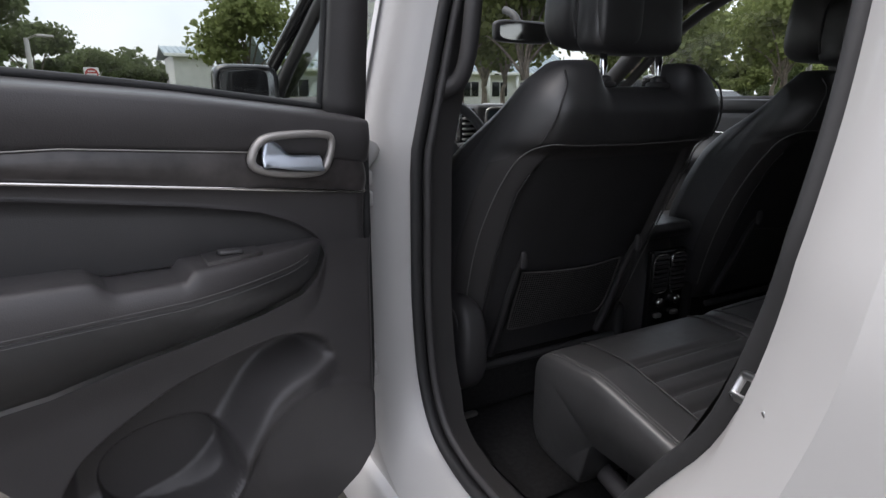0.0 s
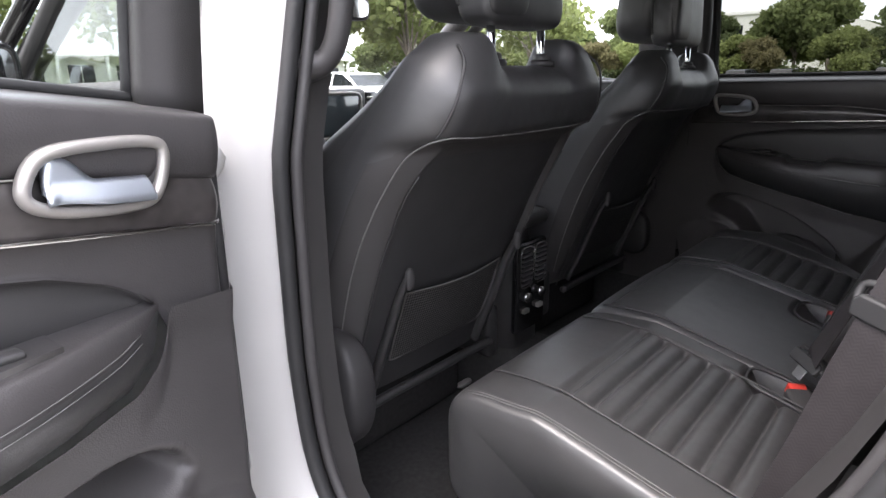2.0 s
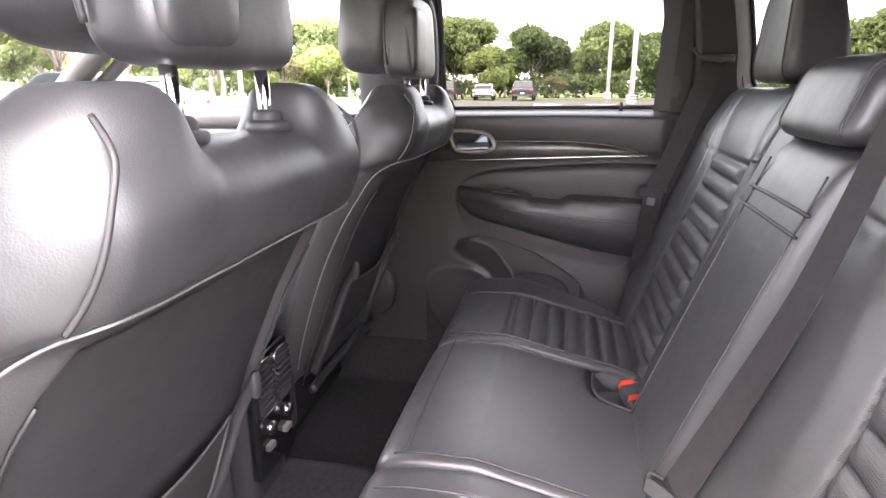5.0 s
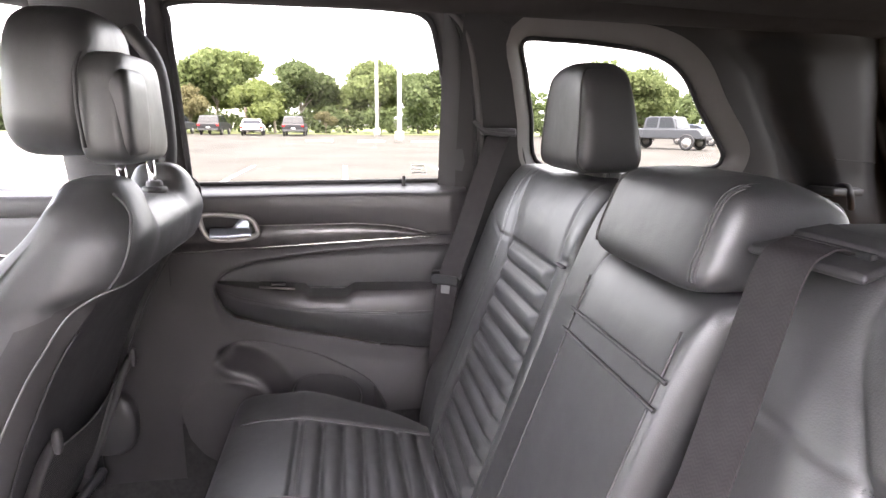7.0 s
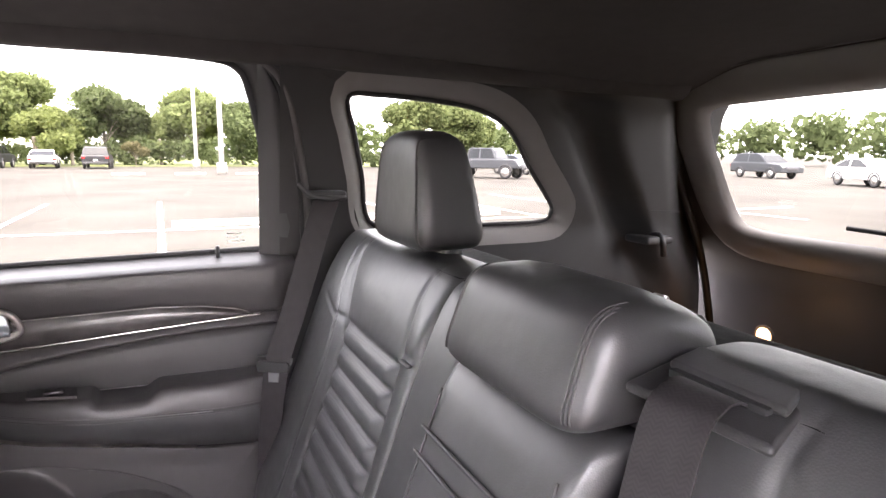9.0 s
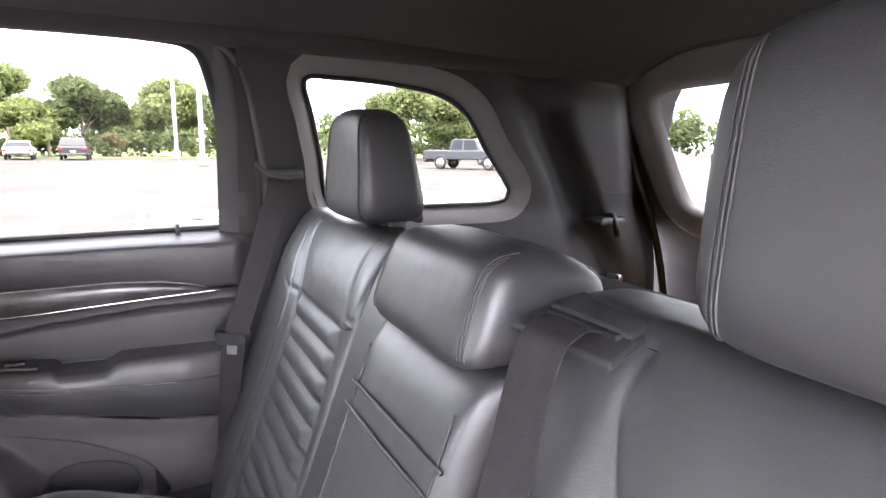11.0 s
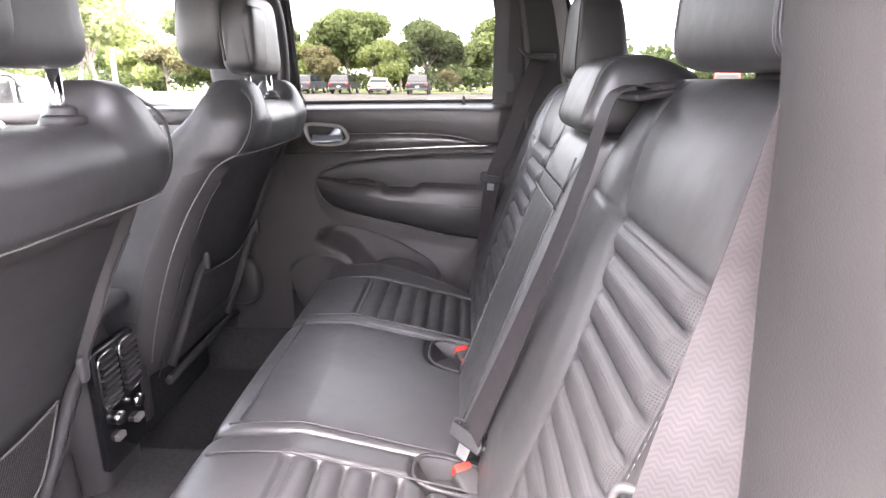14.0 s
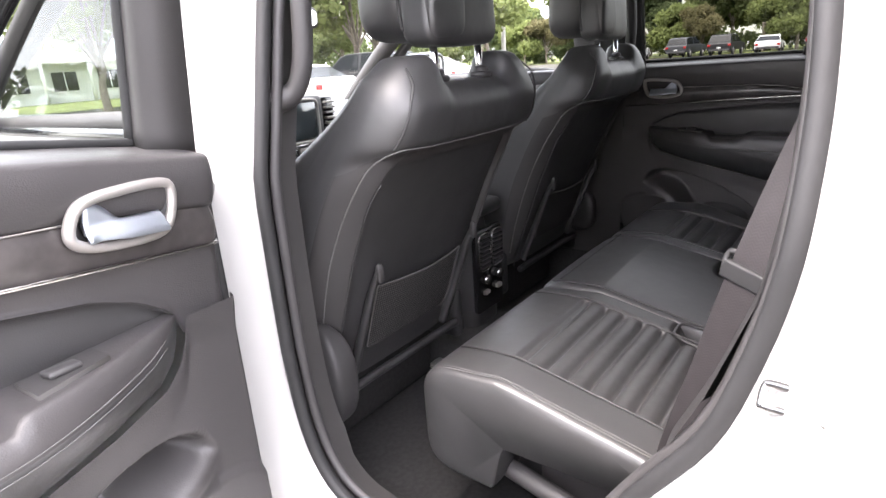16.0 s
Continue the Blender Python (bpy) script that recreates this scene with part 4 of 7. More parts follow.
def front_seat(outer):
    root = thing("bucket_chair", "black leather front car seat with a net pocket on its back", "car seat", "front seats")

    def back(a, v):
        k = -1 + 2 * a
        edge_ = max(0.0, 1 - abs(k) ** 10) ** 0.30
        zt, zb = seat_top(k), 0.640
        p, q = SEAT_RING[int(round(v * 320)) % 320]
        z = (zt + zb) / 2 + (zt - zb) / 2 * q * (0.93 + 0.07 * edge_)
        yr = seat_rear(k, z)
        yf = BACK_Y(z) + 0.155 + 0.045 * step(0.5, 0.95, abs(k)) * step(0.72, 0.85, z) * step(1.26, 1.1, z) - 0.03 * step(1.15, 1.3, z)
        ym, yh = (yr + yf) / 2, (yf - yr) / 2 * (0.35 + 0.65 * edge_)
        y = ym - yh * p
        x = k * (HALF_W(z) + 0.03 * max(0.0, -p) * step(0.8, 0.95, z) * step(1.25, 1.1, z))
        return Vector((x, y, z))
    rest = sheet("backrest", back, 150, 320, LEATHER, root, "black leather backrest", close_v=True, caps=True)
    rest.data.materials.append(TRIM)
    for f in rest.data.polygons:
        c = f.center
        if c.z < 1.160 - 0.030 * step(0.84, 1.0, abs(c.x) / HALF_W(c.z)) and f.normal.y < 0.15 and c.y < BACK_Y(c.z) + 0.09:
            f.material_index = 1
    at = lambda k, z, off=0.002: Vector((k * HALF_W(z), seat_rear(k, z) - off, z))
    on = lambda x, z, off=0.002: Vector((x, seat_rear(x / HALF_W(z), z) - off, z))

    def panel(a, v):
        z = 0.668 + 0.468 * v
        x = (-1 + 2 * a) * (PANEL_W(z) - 0.013)
        return on(x, z, 0.003)
    sheet("back_panel", panel, 40, 60, BACKPANEL, root, "matt black panel on the seat back")
    seam_side = [(0.55, 1.165), (0.72, 1.168), (0.79, 1.168), (0.845, 1.160), (0.88, 1.140), (0.902, 1.105), (0.915, 1.05), (0.922, 0.97), (0.926, 0.88), (0.925, 0.79), (0.92, 0.71)]
    seam_line = [at(-k, z, 0.0005) for k, z in reversed(seam_side)] + [at(-0.3, 1.163, 0.0005), at(0, 1.162, 0.0005), at(0.3, 1.163, 0.0005)] + [at(k, z, 0.0005) for k, z in seam_side]
    tube("cross_seam", seam_line, 0.0014, PIPING, root, "pale stitched piping", n=150, seg=6)
    for sd in (-1, 1):
        tube("side_seam", [on(sd * x, z, 0.0005) for x, z in ((0.219, 1.170), (0.214, 1.19), (0.208, 1.215), (0.200, 1.245), (0.190, 1.270))] + [Vector((sd * 0.179, -0.118, 1.292))], 0.0022, VINYL, root, n=30, seg=6)
        tube("panel_edge", [on(sd * (PANEL_W(z) + 0.004), z, 0.0005) for z in [0.66 + 0.45 * i / 14 for i in range(15)]], 0.0016, VINYL, root, n=40, seg=6)
    # moulded lip along the bottom of the panel
    tube("panel_lip", [(-0.205, 0.100, 0.652), (-0.12, 0.108, 0.648), (0.0, 0.110, 0.646), (0.12, 0.108, 0.648), (0.205, 0.100, 0.652)], 0.010, BACKPANEL, root, "black moulded lower lip", n=24, seg=10)
    # net pocket between two posts
    px = 0.140
    pz0, pz1 = 0.738, 0.886
    pocket = sheet("net_pocket", lambda a, v: Vector((-px + 2 * px * a, seat_rear(0, pz0 + (pz1 - pz0) * v) - 0.010 - 0.014 * math.sin(math.pi * a) * (0.4 + 0.6 * v), pz0 + (pz1 - pz0) * v - 0.005 * math.sin(math.pi * a) * v)), 24, 12, NET, root, "black net map pocket", uv_size=(0.28, 0.15))
    tube("pocket_hem", [Vector((-px + 2 * px * i / 12, seat_rear(0, pz1) - 0.012 - 0.014 * math.sin(math.pi * i / 12), pz1 + 0.001 - 0.005 * math.sin(math.pi * i / 12))) for i in range(13)], 0.0020, SEAL, pocket, "elastic hem", n=40, seg=6)
    rimp = [(px, pz1), (px + 0.003, 0.82), (px - 0.001, 0.765), (px - 0.014, 0.742), (px - 0.04, pz0), (-px + 0.04, pz0), (-px + 0.006, pz0 + 0.002), (-px, 0.76), (-px, pz1)]
    tube("pocket_rim", [Vector((x, seat_rear(0, z) - 0.011, z)) for x, z in rimp], 0.0018, SEAL, pocket, n=70, seg=6)
    for sd in (-1, 1):
        hookp = [Vector((sd * 0.161, seat_rear(0, z) - o, z)) for z, o in ((0.675, 0.000), (0.74, 0.006), (0.83, 0.012), (0.89, 0.015), (0.925, 0.022))]
        post_ = tube("pocket_post", hookp, lambda t: 0.017 - 0.008 * t, PLASTIC, root, "black plastic pocket post", n=24, seg=10, flat=0.65)
        pillow("post_tip", (0.017, 0.013, 0.040), (sd * 0.161, seat_rear(0, 0.93) - 0.024, 0.925), PLASTIC, post_, "", 0.7, 0.7, 10, 16)
    # head restraint
    def hr_warp(p):
        t = (p.z + 0.1075) / 0.215
        return (p.x * (1 - 0.14 * t * t), p.y + 0.05 * (t - 0.5) * -0.3, p.z)
    hr = pillow("head_restraint", (0.240, 0.130, 0.215), (0, -0.012, 1.442), LEATHER, root, "black leather head restraint", 0.50, 0.55, 30, 52, hr_warp)
    pillow("rear_cap", (0.226, 0.075, 0.165), (0, -0.082, 1.405), LEATHER, hr, "padded rear block of the head restraint", 0.34, 0.40, 22, 40, lambda p: (p.x * (1 - 0.10 * (p.z + 0.08) / 0.16), p.y + 0.10 * p.z * 0.4, p.z))
    pillow("centre_cap", (0.10, 0.055, 0.130), (-0.055, -0.098, 1.398), LEATHER, hr, "", 0.4, 0.4, 16, 26)
    tube("cap_seam", [(0.112, -0.063, 1.35), (0.116, -0.060, 1.40), (0.107, -0.060, 1.46), (0.079, -0.067, 1.49), (0.0, -0.073, 1.498), (-0.079, -0.067, 1.49), (-0.107, -0.060, 1.46), (-0.116, -0.060, 1.40), (-0.112, -0.063, 1.35)], 0.0028, VINYL, hr, n=50, seg=6)
    for sd in (-1, 1):
        post = tube("post", [(sd * 0.070, -0.098, 1.22), (sd * 0.070, -0.090, 1.36)], 0.0068, CHROME_BRIGHT, root, "chrome head restraint post", raw=True, seg=14)
        pillow("post_guide", (0.050, 0.042, 0.014), (sd * 0.070, -0.096, 1.270), PLASTIC, root, "black plastic post guide", 0.6, 1.0, 10, 28)
        pillow("post_collar", (0.030, 0.028, 0.020), (sd * 0.070, -0.096, 1.277), PLASTIC, root, "", 0.6, 1.0, 10, 24)
    # cushion and base
    pillow("seat_cushion", (0.52, 0.46, 0.20), (0, 0.41, 0.72), LEATHER, root, "black leather seat cushion", 0.35, 0.35, 20, 36)
    box("seat_frame", -0.22, 0.22, 0.20, 0.60, 0.47, 0.63, CARPET, root, "", 0.02)
    for sd in (-1, 1):
        if sd == outer:
            big = 1.0 if outer < 0 else 0.7
            cover = pillow("recliner_cover", (0.074 * big, 0.175 * big, 0.215 * big), (sd * 0.258, 0.100, 0.735), PLASTIC, root, "rounded black recliner cover", 0.80, 0.50, 22, 36)
            pillow("cover_disc", (0.014, 0.135 * big, 0.165 * big), (sd * (0.256 + 0.033 * big), 0.108, 0.739), PLASTIC, cover, "", 0.5, 0.9, 14, 36)
        box("side_valance", min(sd * 0.235, sd * 0.275), max(sd * 0.235, sd * 0.275), 0.12, 0.56, 0.58, 0.72, BACKPANEL, root, "", 0.018, 3)
    return root


driver_seat = front_seat(-1)
driver_seat.matrix_basis = pose(-0.422, 1.172, 0)
passenger_seat = front_seat(1)
passenger_seat.matrix_basis = pose(0.405, 1.215, 0)

# ---------------------------------------------------------------- rear bench
rear_seat = thing("car_bench", "black leather rear bench seat with ribbed panels", "rear seat")


CUSHION_RING = super_ring(0.30, 0.36, 0.23, 0.1, 400)
REST_RING = super_ring(0.40, 0.28, 0.06, 0.3, 360)


def rib(d, pitch, e=3.6):
    """Rounded ribs with a narrow groove between."""
    f = (d / pitch) % 1.0
    return 1 - (abs(2 * f - 1)) ** e


def groove(d, w=0.0055):
    return math.exp(-(d / w) ** 2)


DIPS = ((-0.252, 0.655, 0.040, 0.062), (0.128, 0.655, 0.070, 0.066))


def cushion_drop(y):
    """The cushions fall away towards the backrest."""
    return 0.225 * max(0.0, 0.885 - y)


def cushion(name, x0, x1, ribs, tag, crown=0.0, edges=None):
    """edges: the inner and outer side of the cushion by y, where it narrows."""
    def fn(a, v):
        k = -1 + 2 * a
        edge_ = max(0.0, 1 - abs(k) ** 16) ** 0.28
        c, q = CUSHION_RING[int(round(v * 400)) % 400]
        y = 0.805 + 0.228 * c * (0.965 + 0.035 * edge_)
        xa, xb = (edges[0](y), edges[1](y)) if edges else (x0, x1)
        xx = xa + (xb - xa) * a
        low = 0.600 + 0.092 * step(0.90, 0.87, y)
        mid = 0.72 - 0.5 * cushion_drop(y)
        if q >= 0:
            z = mid + (0.092 - 0.5 * cushion_drop(y)) * q * (0.72 + 0.28 * edge_) + crown * math.sin(math.pi * a) * q
            if ribs and y < 0.955:
                inp = step(ribs[0] - 0.006, ribs[0] + 0.012, xx) * step(ribs[1] + 0.006, ribs[1] - 0.012, xx)
                if y < 0.888:
                    z += inp * (-0.0115 + 0.0125 * rib(0.882 - y, 0.0375, 3.0)) * step(0.56, 0.60, y) * q
                else:
                    z -= 0.009 * (1 - step(0.0, 0.012, y - 0.888)) * inp * q
                z += 0.006 * (1 - inp) * step(0.95, 0.84, y) * q
                z -= 0.004 * (groove(xx - ribs[0], 0.005) + groove(xx - ribs[1], 0.005)) * step(0.91, 0.88, y) * q
        else:
            z = mid + (mid - low) * q * (0.9 + 0.1 * edge_)
        if q > 0:
            for px_, py_, rx_, ry_ in DIPS:
                z -= 0.040 * (1 - step(0.75, 1.15, ((abs(xx - px_) / rx_) ** 3 + (abs(y - py_) / ry_) ** 3) ** (1 / 3)))
        return Vector((xx, y, z))
    return sheet(name, fn, 150, 400, LEATHER, rear_seat, tag, close_v=True, caps=True)


cu_l = cushion("seat_cushion", -0.655, -0.222, (-0.567, -0.281), "ribbed black leather outer cushion")
cu_m = cushion("centre_cushion", -0.218, 0.192, None, "smooth black leather centre cushion", 0.006)
CU_OUT = scurve([(0.56, 0.47), (0.60, 0.50), (0.70, 0.565), (0.84, 0.608), (1.04, 0.625)])
cu_r = cushion("seat_cushion", 0.196, 0.62, (0.222, 0.475), "ribbed black leather outer cushion", edges=(lambda y: 0.196, CU_OUT))


def cz(y):
    c = (y - 0.805) / 0.228
    q = (max(0.0, 1 - abs(c) ** (2 / 0.30))) ** (0.36 / 2)
    return 0.72 - 0.5 * cushion_drop(y) + (0.092 - 0.5 * cushion_drop(y)) * q


for par, xs, xe, sd in ((cu_l, -0.567, -0.281, -1), (cu_r, 0.222, 0.475, 1)):
    ys_ = [0.62 + 0.385 * i / 16 for i in range(17)]
    for x in (xs, xe):
        tube("panel_seam", [(x, y, cz(y) + 0.0035) for y in ys_], 0.0018, VINYL, par, n=30, seg=6)
    for o in (0.014, 0.020):
        xo = (lambda y: -0.655 + o) if sd < 0 else (lambda y: CU_OUT(y) - o)
        tube("edge_stitch", [(xo(y), y, cz(y) - (cz(y) - 0.72 + 0.5 * cushion_drop(y)) * 0.028 + 0.006 * step(0.95, 0.84, y) + 0.0006) for y in ys_], 0.0009, STITCH, par, n=40, seg=5)
    tube("front_seam", [(min(xs, xe) - 0.03 + 0.35 * i / 8, 1.024, 0.765) for i in range(9)], 0.0018, VINYL, par, n=20, seg=6)
tube("centre_seam", [(x, 0.985, cz(0.985) + 0.005) for x in (-0.20, 0.0, 0.18)], 0.0018, VINYL, cu_m, n=20, seg=6)
for x in (-0.205, 0.180):
    tube("side_seam", [(x, y, cz(y) + 0.003) for y in [0.62 + 0.38 * i / 16 for i in range(17)]], 0.0018, VINYL, cu_m, n=30, seg=6)
# cushion stand and hinge arm on the door side
for sd in (-1, 1):
    arm_ = tube("hinge_arm", [(sd * 0.60, 0.895, 0.615), (sd * 0.61, 0.80, 0.60), (sd * 0.615, 0.68, 0.575), (sd * 0.615, 0.60, 0.55)], 0.017, PLASTIC, rear_seat, "black seat hinge arm", n=24, flat=0.6)
    pillow("hinge_cover", (0.05, 0.10, 0.10), (sd * 0.60, 0.64, 0.60), PLASTIC, rear_seat, "", 0.5, 0.5, 12, 20)
box("seat_base", -0.56, 0.60, 0.60, 0.86, 0.46, 0.64, PLASTIC, rear_seat, "black plastic seat base", 0.02)
for sd in (-0.42, 0.42):
    box("seat_leg", sd - 0.04, sd + 0.04, 0.86, 0.97, 0.455, 0.60, PLASTIC, rear_seat, "", 0.015)


def rest_y(z):
    return 0.487 - 0.365 * (z - 1.15)


def backrest(name, x0, x1, plan, tag, top=1.305, bottom=0.70, recess_=0.0, mtl=None, par=None, nx=40):
    """plan: (inner seam, outer seam, rib top, inner bolster seam, outer bolster seam) as places on the face."""
    def fn(a, v):
        xx = x0 + (x1 - x0) * a
        k = -1 + 2 * a
        edge_ = max(0.0, 1 - abs(k) ** 14) ** 0.30
        c, q = REST_RING[int(round(v * 360)) % 360]
        z = (top + bottom) / 2 + (top - bottom) / 2 * q * (0.975 + 0.025 * edge_)
        yf = rest_y(z) - recess_
        yb = yf - 0.115
        bulge = 0.0
        if plan and c > 0:
            xi, xo, zr, zi, zo = plan[0](z), plan[1](z), plan[2](xx), plan[3](xx), plan[4](xx)
            lo, hi = min(xi, xo), max(xi, xo)
            away = max(lo - xx, xx - hi)
            bulge -= 0.0035 * groove(xx - xi) + 0.0035 * groove(xx - xo)
            if away > 0:
                bulge += 0.010 * step(-0.01, 0.050, away) * step(0.74, 0.84, z) * step(1.31, 1.2, z)
                inner = abs(xx - xi) < abs(xx - xo)
                bulge -= 0.0025 * groove(z - (zi if inner else zo), 0.0035)
                if not inner:
                    bulge -= 0.003 * groove(away - 0.034, 0.0025)
            else:
                dip = step(0.0, 0.026, -away)
                wide = step(0.0, 0.07, -away)
                if z < zr:
                    bulge += dip * (-0.009 + 0.015 * rib(zr - z, 0.0345)) * step(0.72, 0.75, z) - 0.004 * (1 - dip)
                else:
                    bulge += 0.005 * math.sin(math.pi * min(1.0, (z - zr) / (top - zr))) * wide - 0.004 * groove(z - zr)
        y = (yf + yb) / 2 + (yf - yb) / 2 * c * (0.45 + 0.55 * edge_) + bulge * max(0.0, c)
        return Vector((xx, y, z))
    ob = sheet(name, fn, nx, 360, mtl or LEATHER, par or rear_seat, tag, close_v=True, caps=True)
    if plan:
        me = ob.data
        me.materials.append(LEATHER_PERF)
        lay = me.uv_layers.new(name="UVMap")
        for f in me.polygons:
            cx, cy, cz_ = f.center
            lo, hi = sorted((plan[0](cz_), plan[1](cz_)))
            if lo < cx < hi and 0.74 < cz_ < plan[2](cx) and f.normal.y > 0:
                f.material_index = 1
            for li in f.loop_indices:
                w = me.vertices[me.loops[li].vertex_index].co
                lay.data[li].uv = (w.x, w.z)
    return ob


flat_at = lambda z: (lambda x: z)
PLAN_L = (scurve([(0.70, -0.398), (0.95, -0.395), (1.03, -0.388), (1.10, -0.370), (1.172, -0.340), (1.228, -0.302), (1.265, -0.288), (1.31, -0.302)]),
          scurve([(0.70, -0.600), (1.10, -0.596), (1.183, -0.588), (1.216, -0.572), (1.243, -0.562), (1.268, -0.562), (1.31, -0.585)]),
          flat_at(1.170), curve([(-0.34, 1.172), (-0.19, 1.182)]), curve([(-0.66, 1.197), (-0.59, 1.177)]))
PLAN_R = (scurve([(0.70, 0.176), (0.95, 0.186), (1.06, 0.194), (1.18, 0.207), (1.25, 0.222), (1.31, 0.214)]),
          scurve([(0.70, 0.446), (1.0, 0.442), (1.107, 0.438), (1.17, 0.446), (1.21, 0.470), (1.25, 0.492), (1.31, 0.508)]),
          flat_at(1.173), curve([(0.15, 1.196), (0.207, 1.190)]), curve([(0.44, 1.175), (0.50, 1.176), (0.57, 1.194), (0.64, 1.212)]))
bk_r = backrest("backrest", 0.154, 0.642, PLAN_R, "ribbed black leather backrest", nx=150)
bk_l = backrest("backrest", -0.655, -0.190, PLAN_L, "ribbed black leather backrest", recess_=0.006, nx=150, top=1.314)
bk_s = backrest("side_strip", 0.060, 0.150, None, "narrow leather strip beside the folding armrest", 1.30, 0.72, -0.006)
bk_a = backrest("armrest", -0.182, 0.056, None, "folding centre armrest in black leather", 1.240, 0.735, -0.030)
bk_c = backrest("centre_back", -0.184, 0.056, None, "", 1.29, 0.74, 0.03)
face = lambda x, z, off=0.003: Vector((x, rest_y(z) + off, z))
for z in (1.168, 1.142):
    tube("armrest_seam", [face(-0.175, z - 0.002, 0.031), face(-0.06, z, 0.0345), face(0.049, z - 0.002, 0.031)], 0.0026, VINYL, bk_a, n=20, seg=6)
for x in (-0.164, 0.038):
    tube("armrest_edge", [face(x, 0.77 + 0.44 * i / 10, 0.0295) for i in range(11)], 0.0016, VINYL, bk_a, n=24, seg=6)
def on_rest(x, z, off):
    return Vector((x, rest_y(z) + off, z))


for par, plan in ((bk_r, PLAN_R), (bk_l, PLAN_L)):
    sd = 1 if par is bk_r else -1
    for d in (0.034,):
        for k in range(52):
            z = 0.86 + k * 0.0082
            if z < 1.27:
                x = plan[1](z) + sd * d
                x2 = plan[1](z + 0.0052) + sd * d
                off = 0.010 * step(-0.01, 0.050, d) * step(1.31, 1.2, z) - 0.0002
                if abs(x2) < 0.640:
                    tube("stitch", [on_rest(x, z, off), on_rest(x2, z + 0.0052, off)], 0.0004, STITCH, par, raw=True, seg=5)
box("release_tab", 0.160, 0.192, rest_y(1.190) + 0.004, rest_y(1.190) + 0.013, 1.186, 1.190, VINYL, bk_r, "small fabric loop", 0.003)


def rear_headrest(x, fwd):
    """A wedge-shaped restraint: upright front, rear leaning forward towards a thin top."""
    wide, tall, taper, top = (0.212, 0.168, 0.24, 1.484) if x > 0 else (0.240, 0.177, 0.06, 1.500)
    size, cen = (wide, 0.118, tall), (x, 0.352 + fwd, top - tall / 2)

    def warp(q):
        t = q.z / tall + 0.5
        crown = 0.010 * (1 - min(1.0, abs(q.x) / (wide / 2)) ** 2) * step(0.5, 1.0, t)
        return (q.x * (1 - taper * t * t), 0.059 - (0.059 - q.y) * (1 - 0.36 * t) - 0.010 * t, q.z + crown - 0.004)
    hr = pillow("head_restraint", size, cen, LEATHER, rear_seat, "black leather rear head restraint", 0.36, 0.24, 48, 88, warp)
    for sd in (-1, 1):
        for d, mt in ((wide * 0.41, VINYL), (wide * 0.41 - 0.0035, STITCH), (wide * 0.41 + 0.0035, STITCH)):
            tube("side_seam", pillow_seam(size, cen, 0.36, 0.24, sd * d, warp, off=0.0004), 0.0016 if mt is VINYL else 0.0007, mt, hr, raw=True, seg=6)
    for sd in (-1, 1):
        tube("post", [(x + sd * 0.05, 0.340 + fwd, 1.27), (x + sd * 0.05, 0.340 + fwd, 1.34)], 0.007, PLASTIC, hr, "black head restraint post", raw=True)
    pillow("pivot_block", (0.11, 0.045, 0.044), (x, 0.330 + fwd, 1.303), BACKPANEL, hr, "", 0.5, 0.5, 12, 20)
    return hr


rear_headrest(0.350, 0.022)
rear_headrest(-0.458, 0.034)
ch_size, ch_cen = (0.244, 0.150, 0.108), (-0.062, 0.408, 1.293)
ch_warp = lambda p: (p.x * (1 - 0.06 * (p.z + 0.065) / 0.13), p.y - 0.35 * p.z * step(-0.02, 0.06, p.y), p.z - 0.02 * step(0.0, -0.08, p.y) * (1 if p.z > 0 else 0))
ch = pillow("centre_head_restraint", ch_size, ch_cen, LEATHER, rear_seat, "low black leather centre head restraint", 0.42, 0.28, 40, 76, ch_warp)
for sd in (-1, 1):
    for d, mt in ((0.102, VINYL), (0.0985, STITCH), (0.1055, STITCH)):
        tube("head_seam", pillow_seam(ch_size, ch_cen, 0.42, 0.28, sd * d, ch_warp, off=0.0004, low=-0.7), 0.0018 if mt is VINYL else 0.0008, mt, ch, raw=True, seg=6)
# plastic back shell seen over the seat tops
for x0, x1 in ((0.156, 0.640), (-0.653, 0.148)):
    sheet("back_shell", lambda a, v: Vector((x0 + (x1 - x0) * a, 0.415 - 0.145 * step(0, 0.35, v) - 0.03 * v - 0.0 * a, 1.298 - 0.022 * v - 0.60 * step(0.35, 1.0, v))), 24, 24, CARPET, rear_seat, "black carpeted seat-back shell")
def on_shelf(a, b, d):
    """The sloping top behind the centre belt."""
    return Vector((a, b, 1.298 + d - 0.10 * (b - 0.40) - 0.9 * max(0.0, b - 0.455)))


plate_out = [(-0.190, 0.460), (-0.182, 0.376), (-0.278, 0.380), (-0.304, 0.458)]
guide = prism("belt_guide", plate_out, on_shelf, 0.008, BACKPANEL, rear_seat, "black plastic belt outlet", 0.006, 3)
prism("outlet_pad", [(-0.196, 0.424), (-0.190, 0.384), (-0.276, 0.387), (-0.290, 0.427)], lambda a, b, d: on_shelf(a, b, d + 0.006), 0.007, PLASTIC, guide, "raised black cover over the slot", 0.004, 3)
box("slot", -0.280, -0.204, 0.425, 0.432, 1.296, 1.3055, RUBBER, guide, "dark belt slot", 0.001)
# ---------------------------------------------------------------- seat belts and buckles


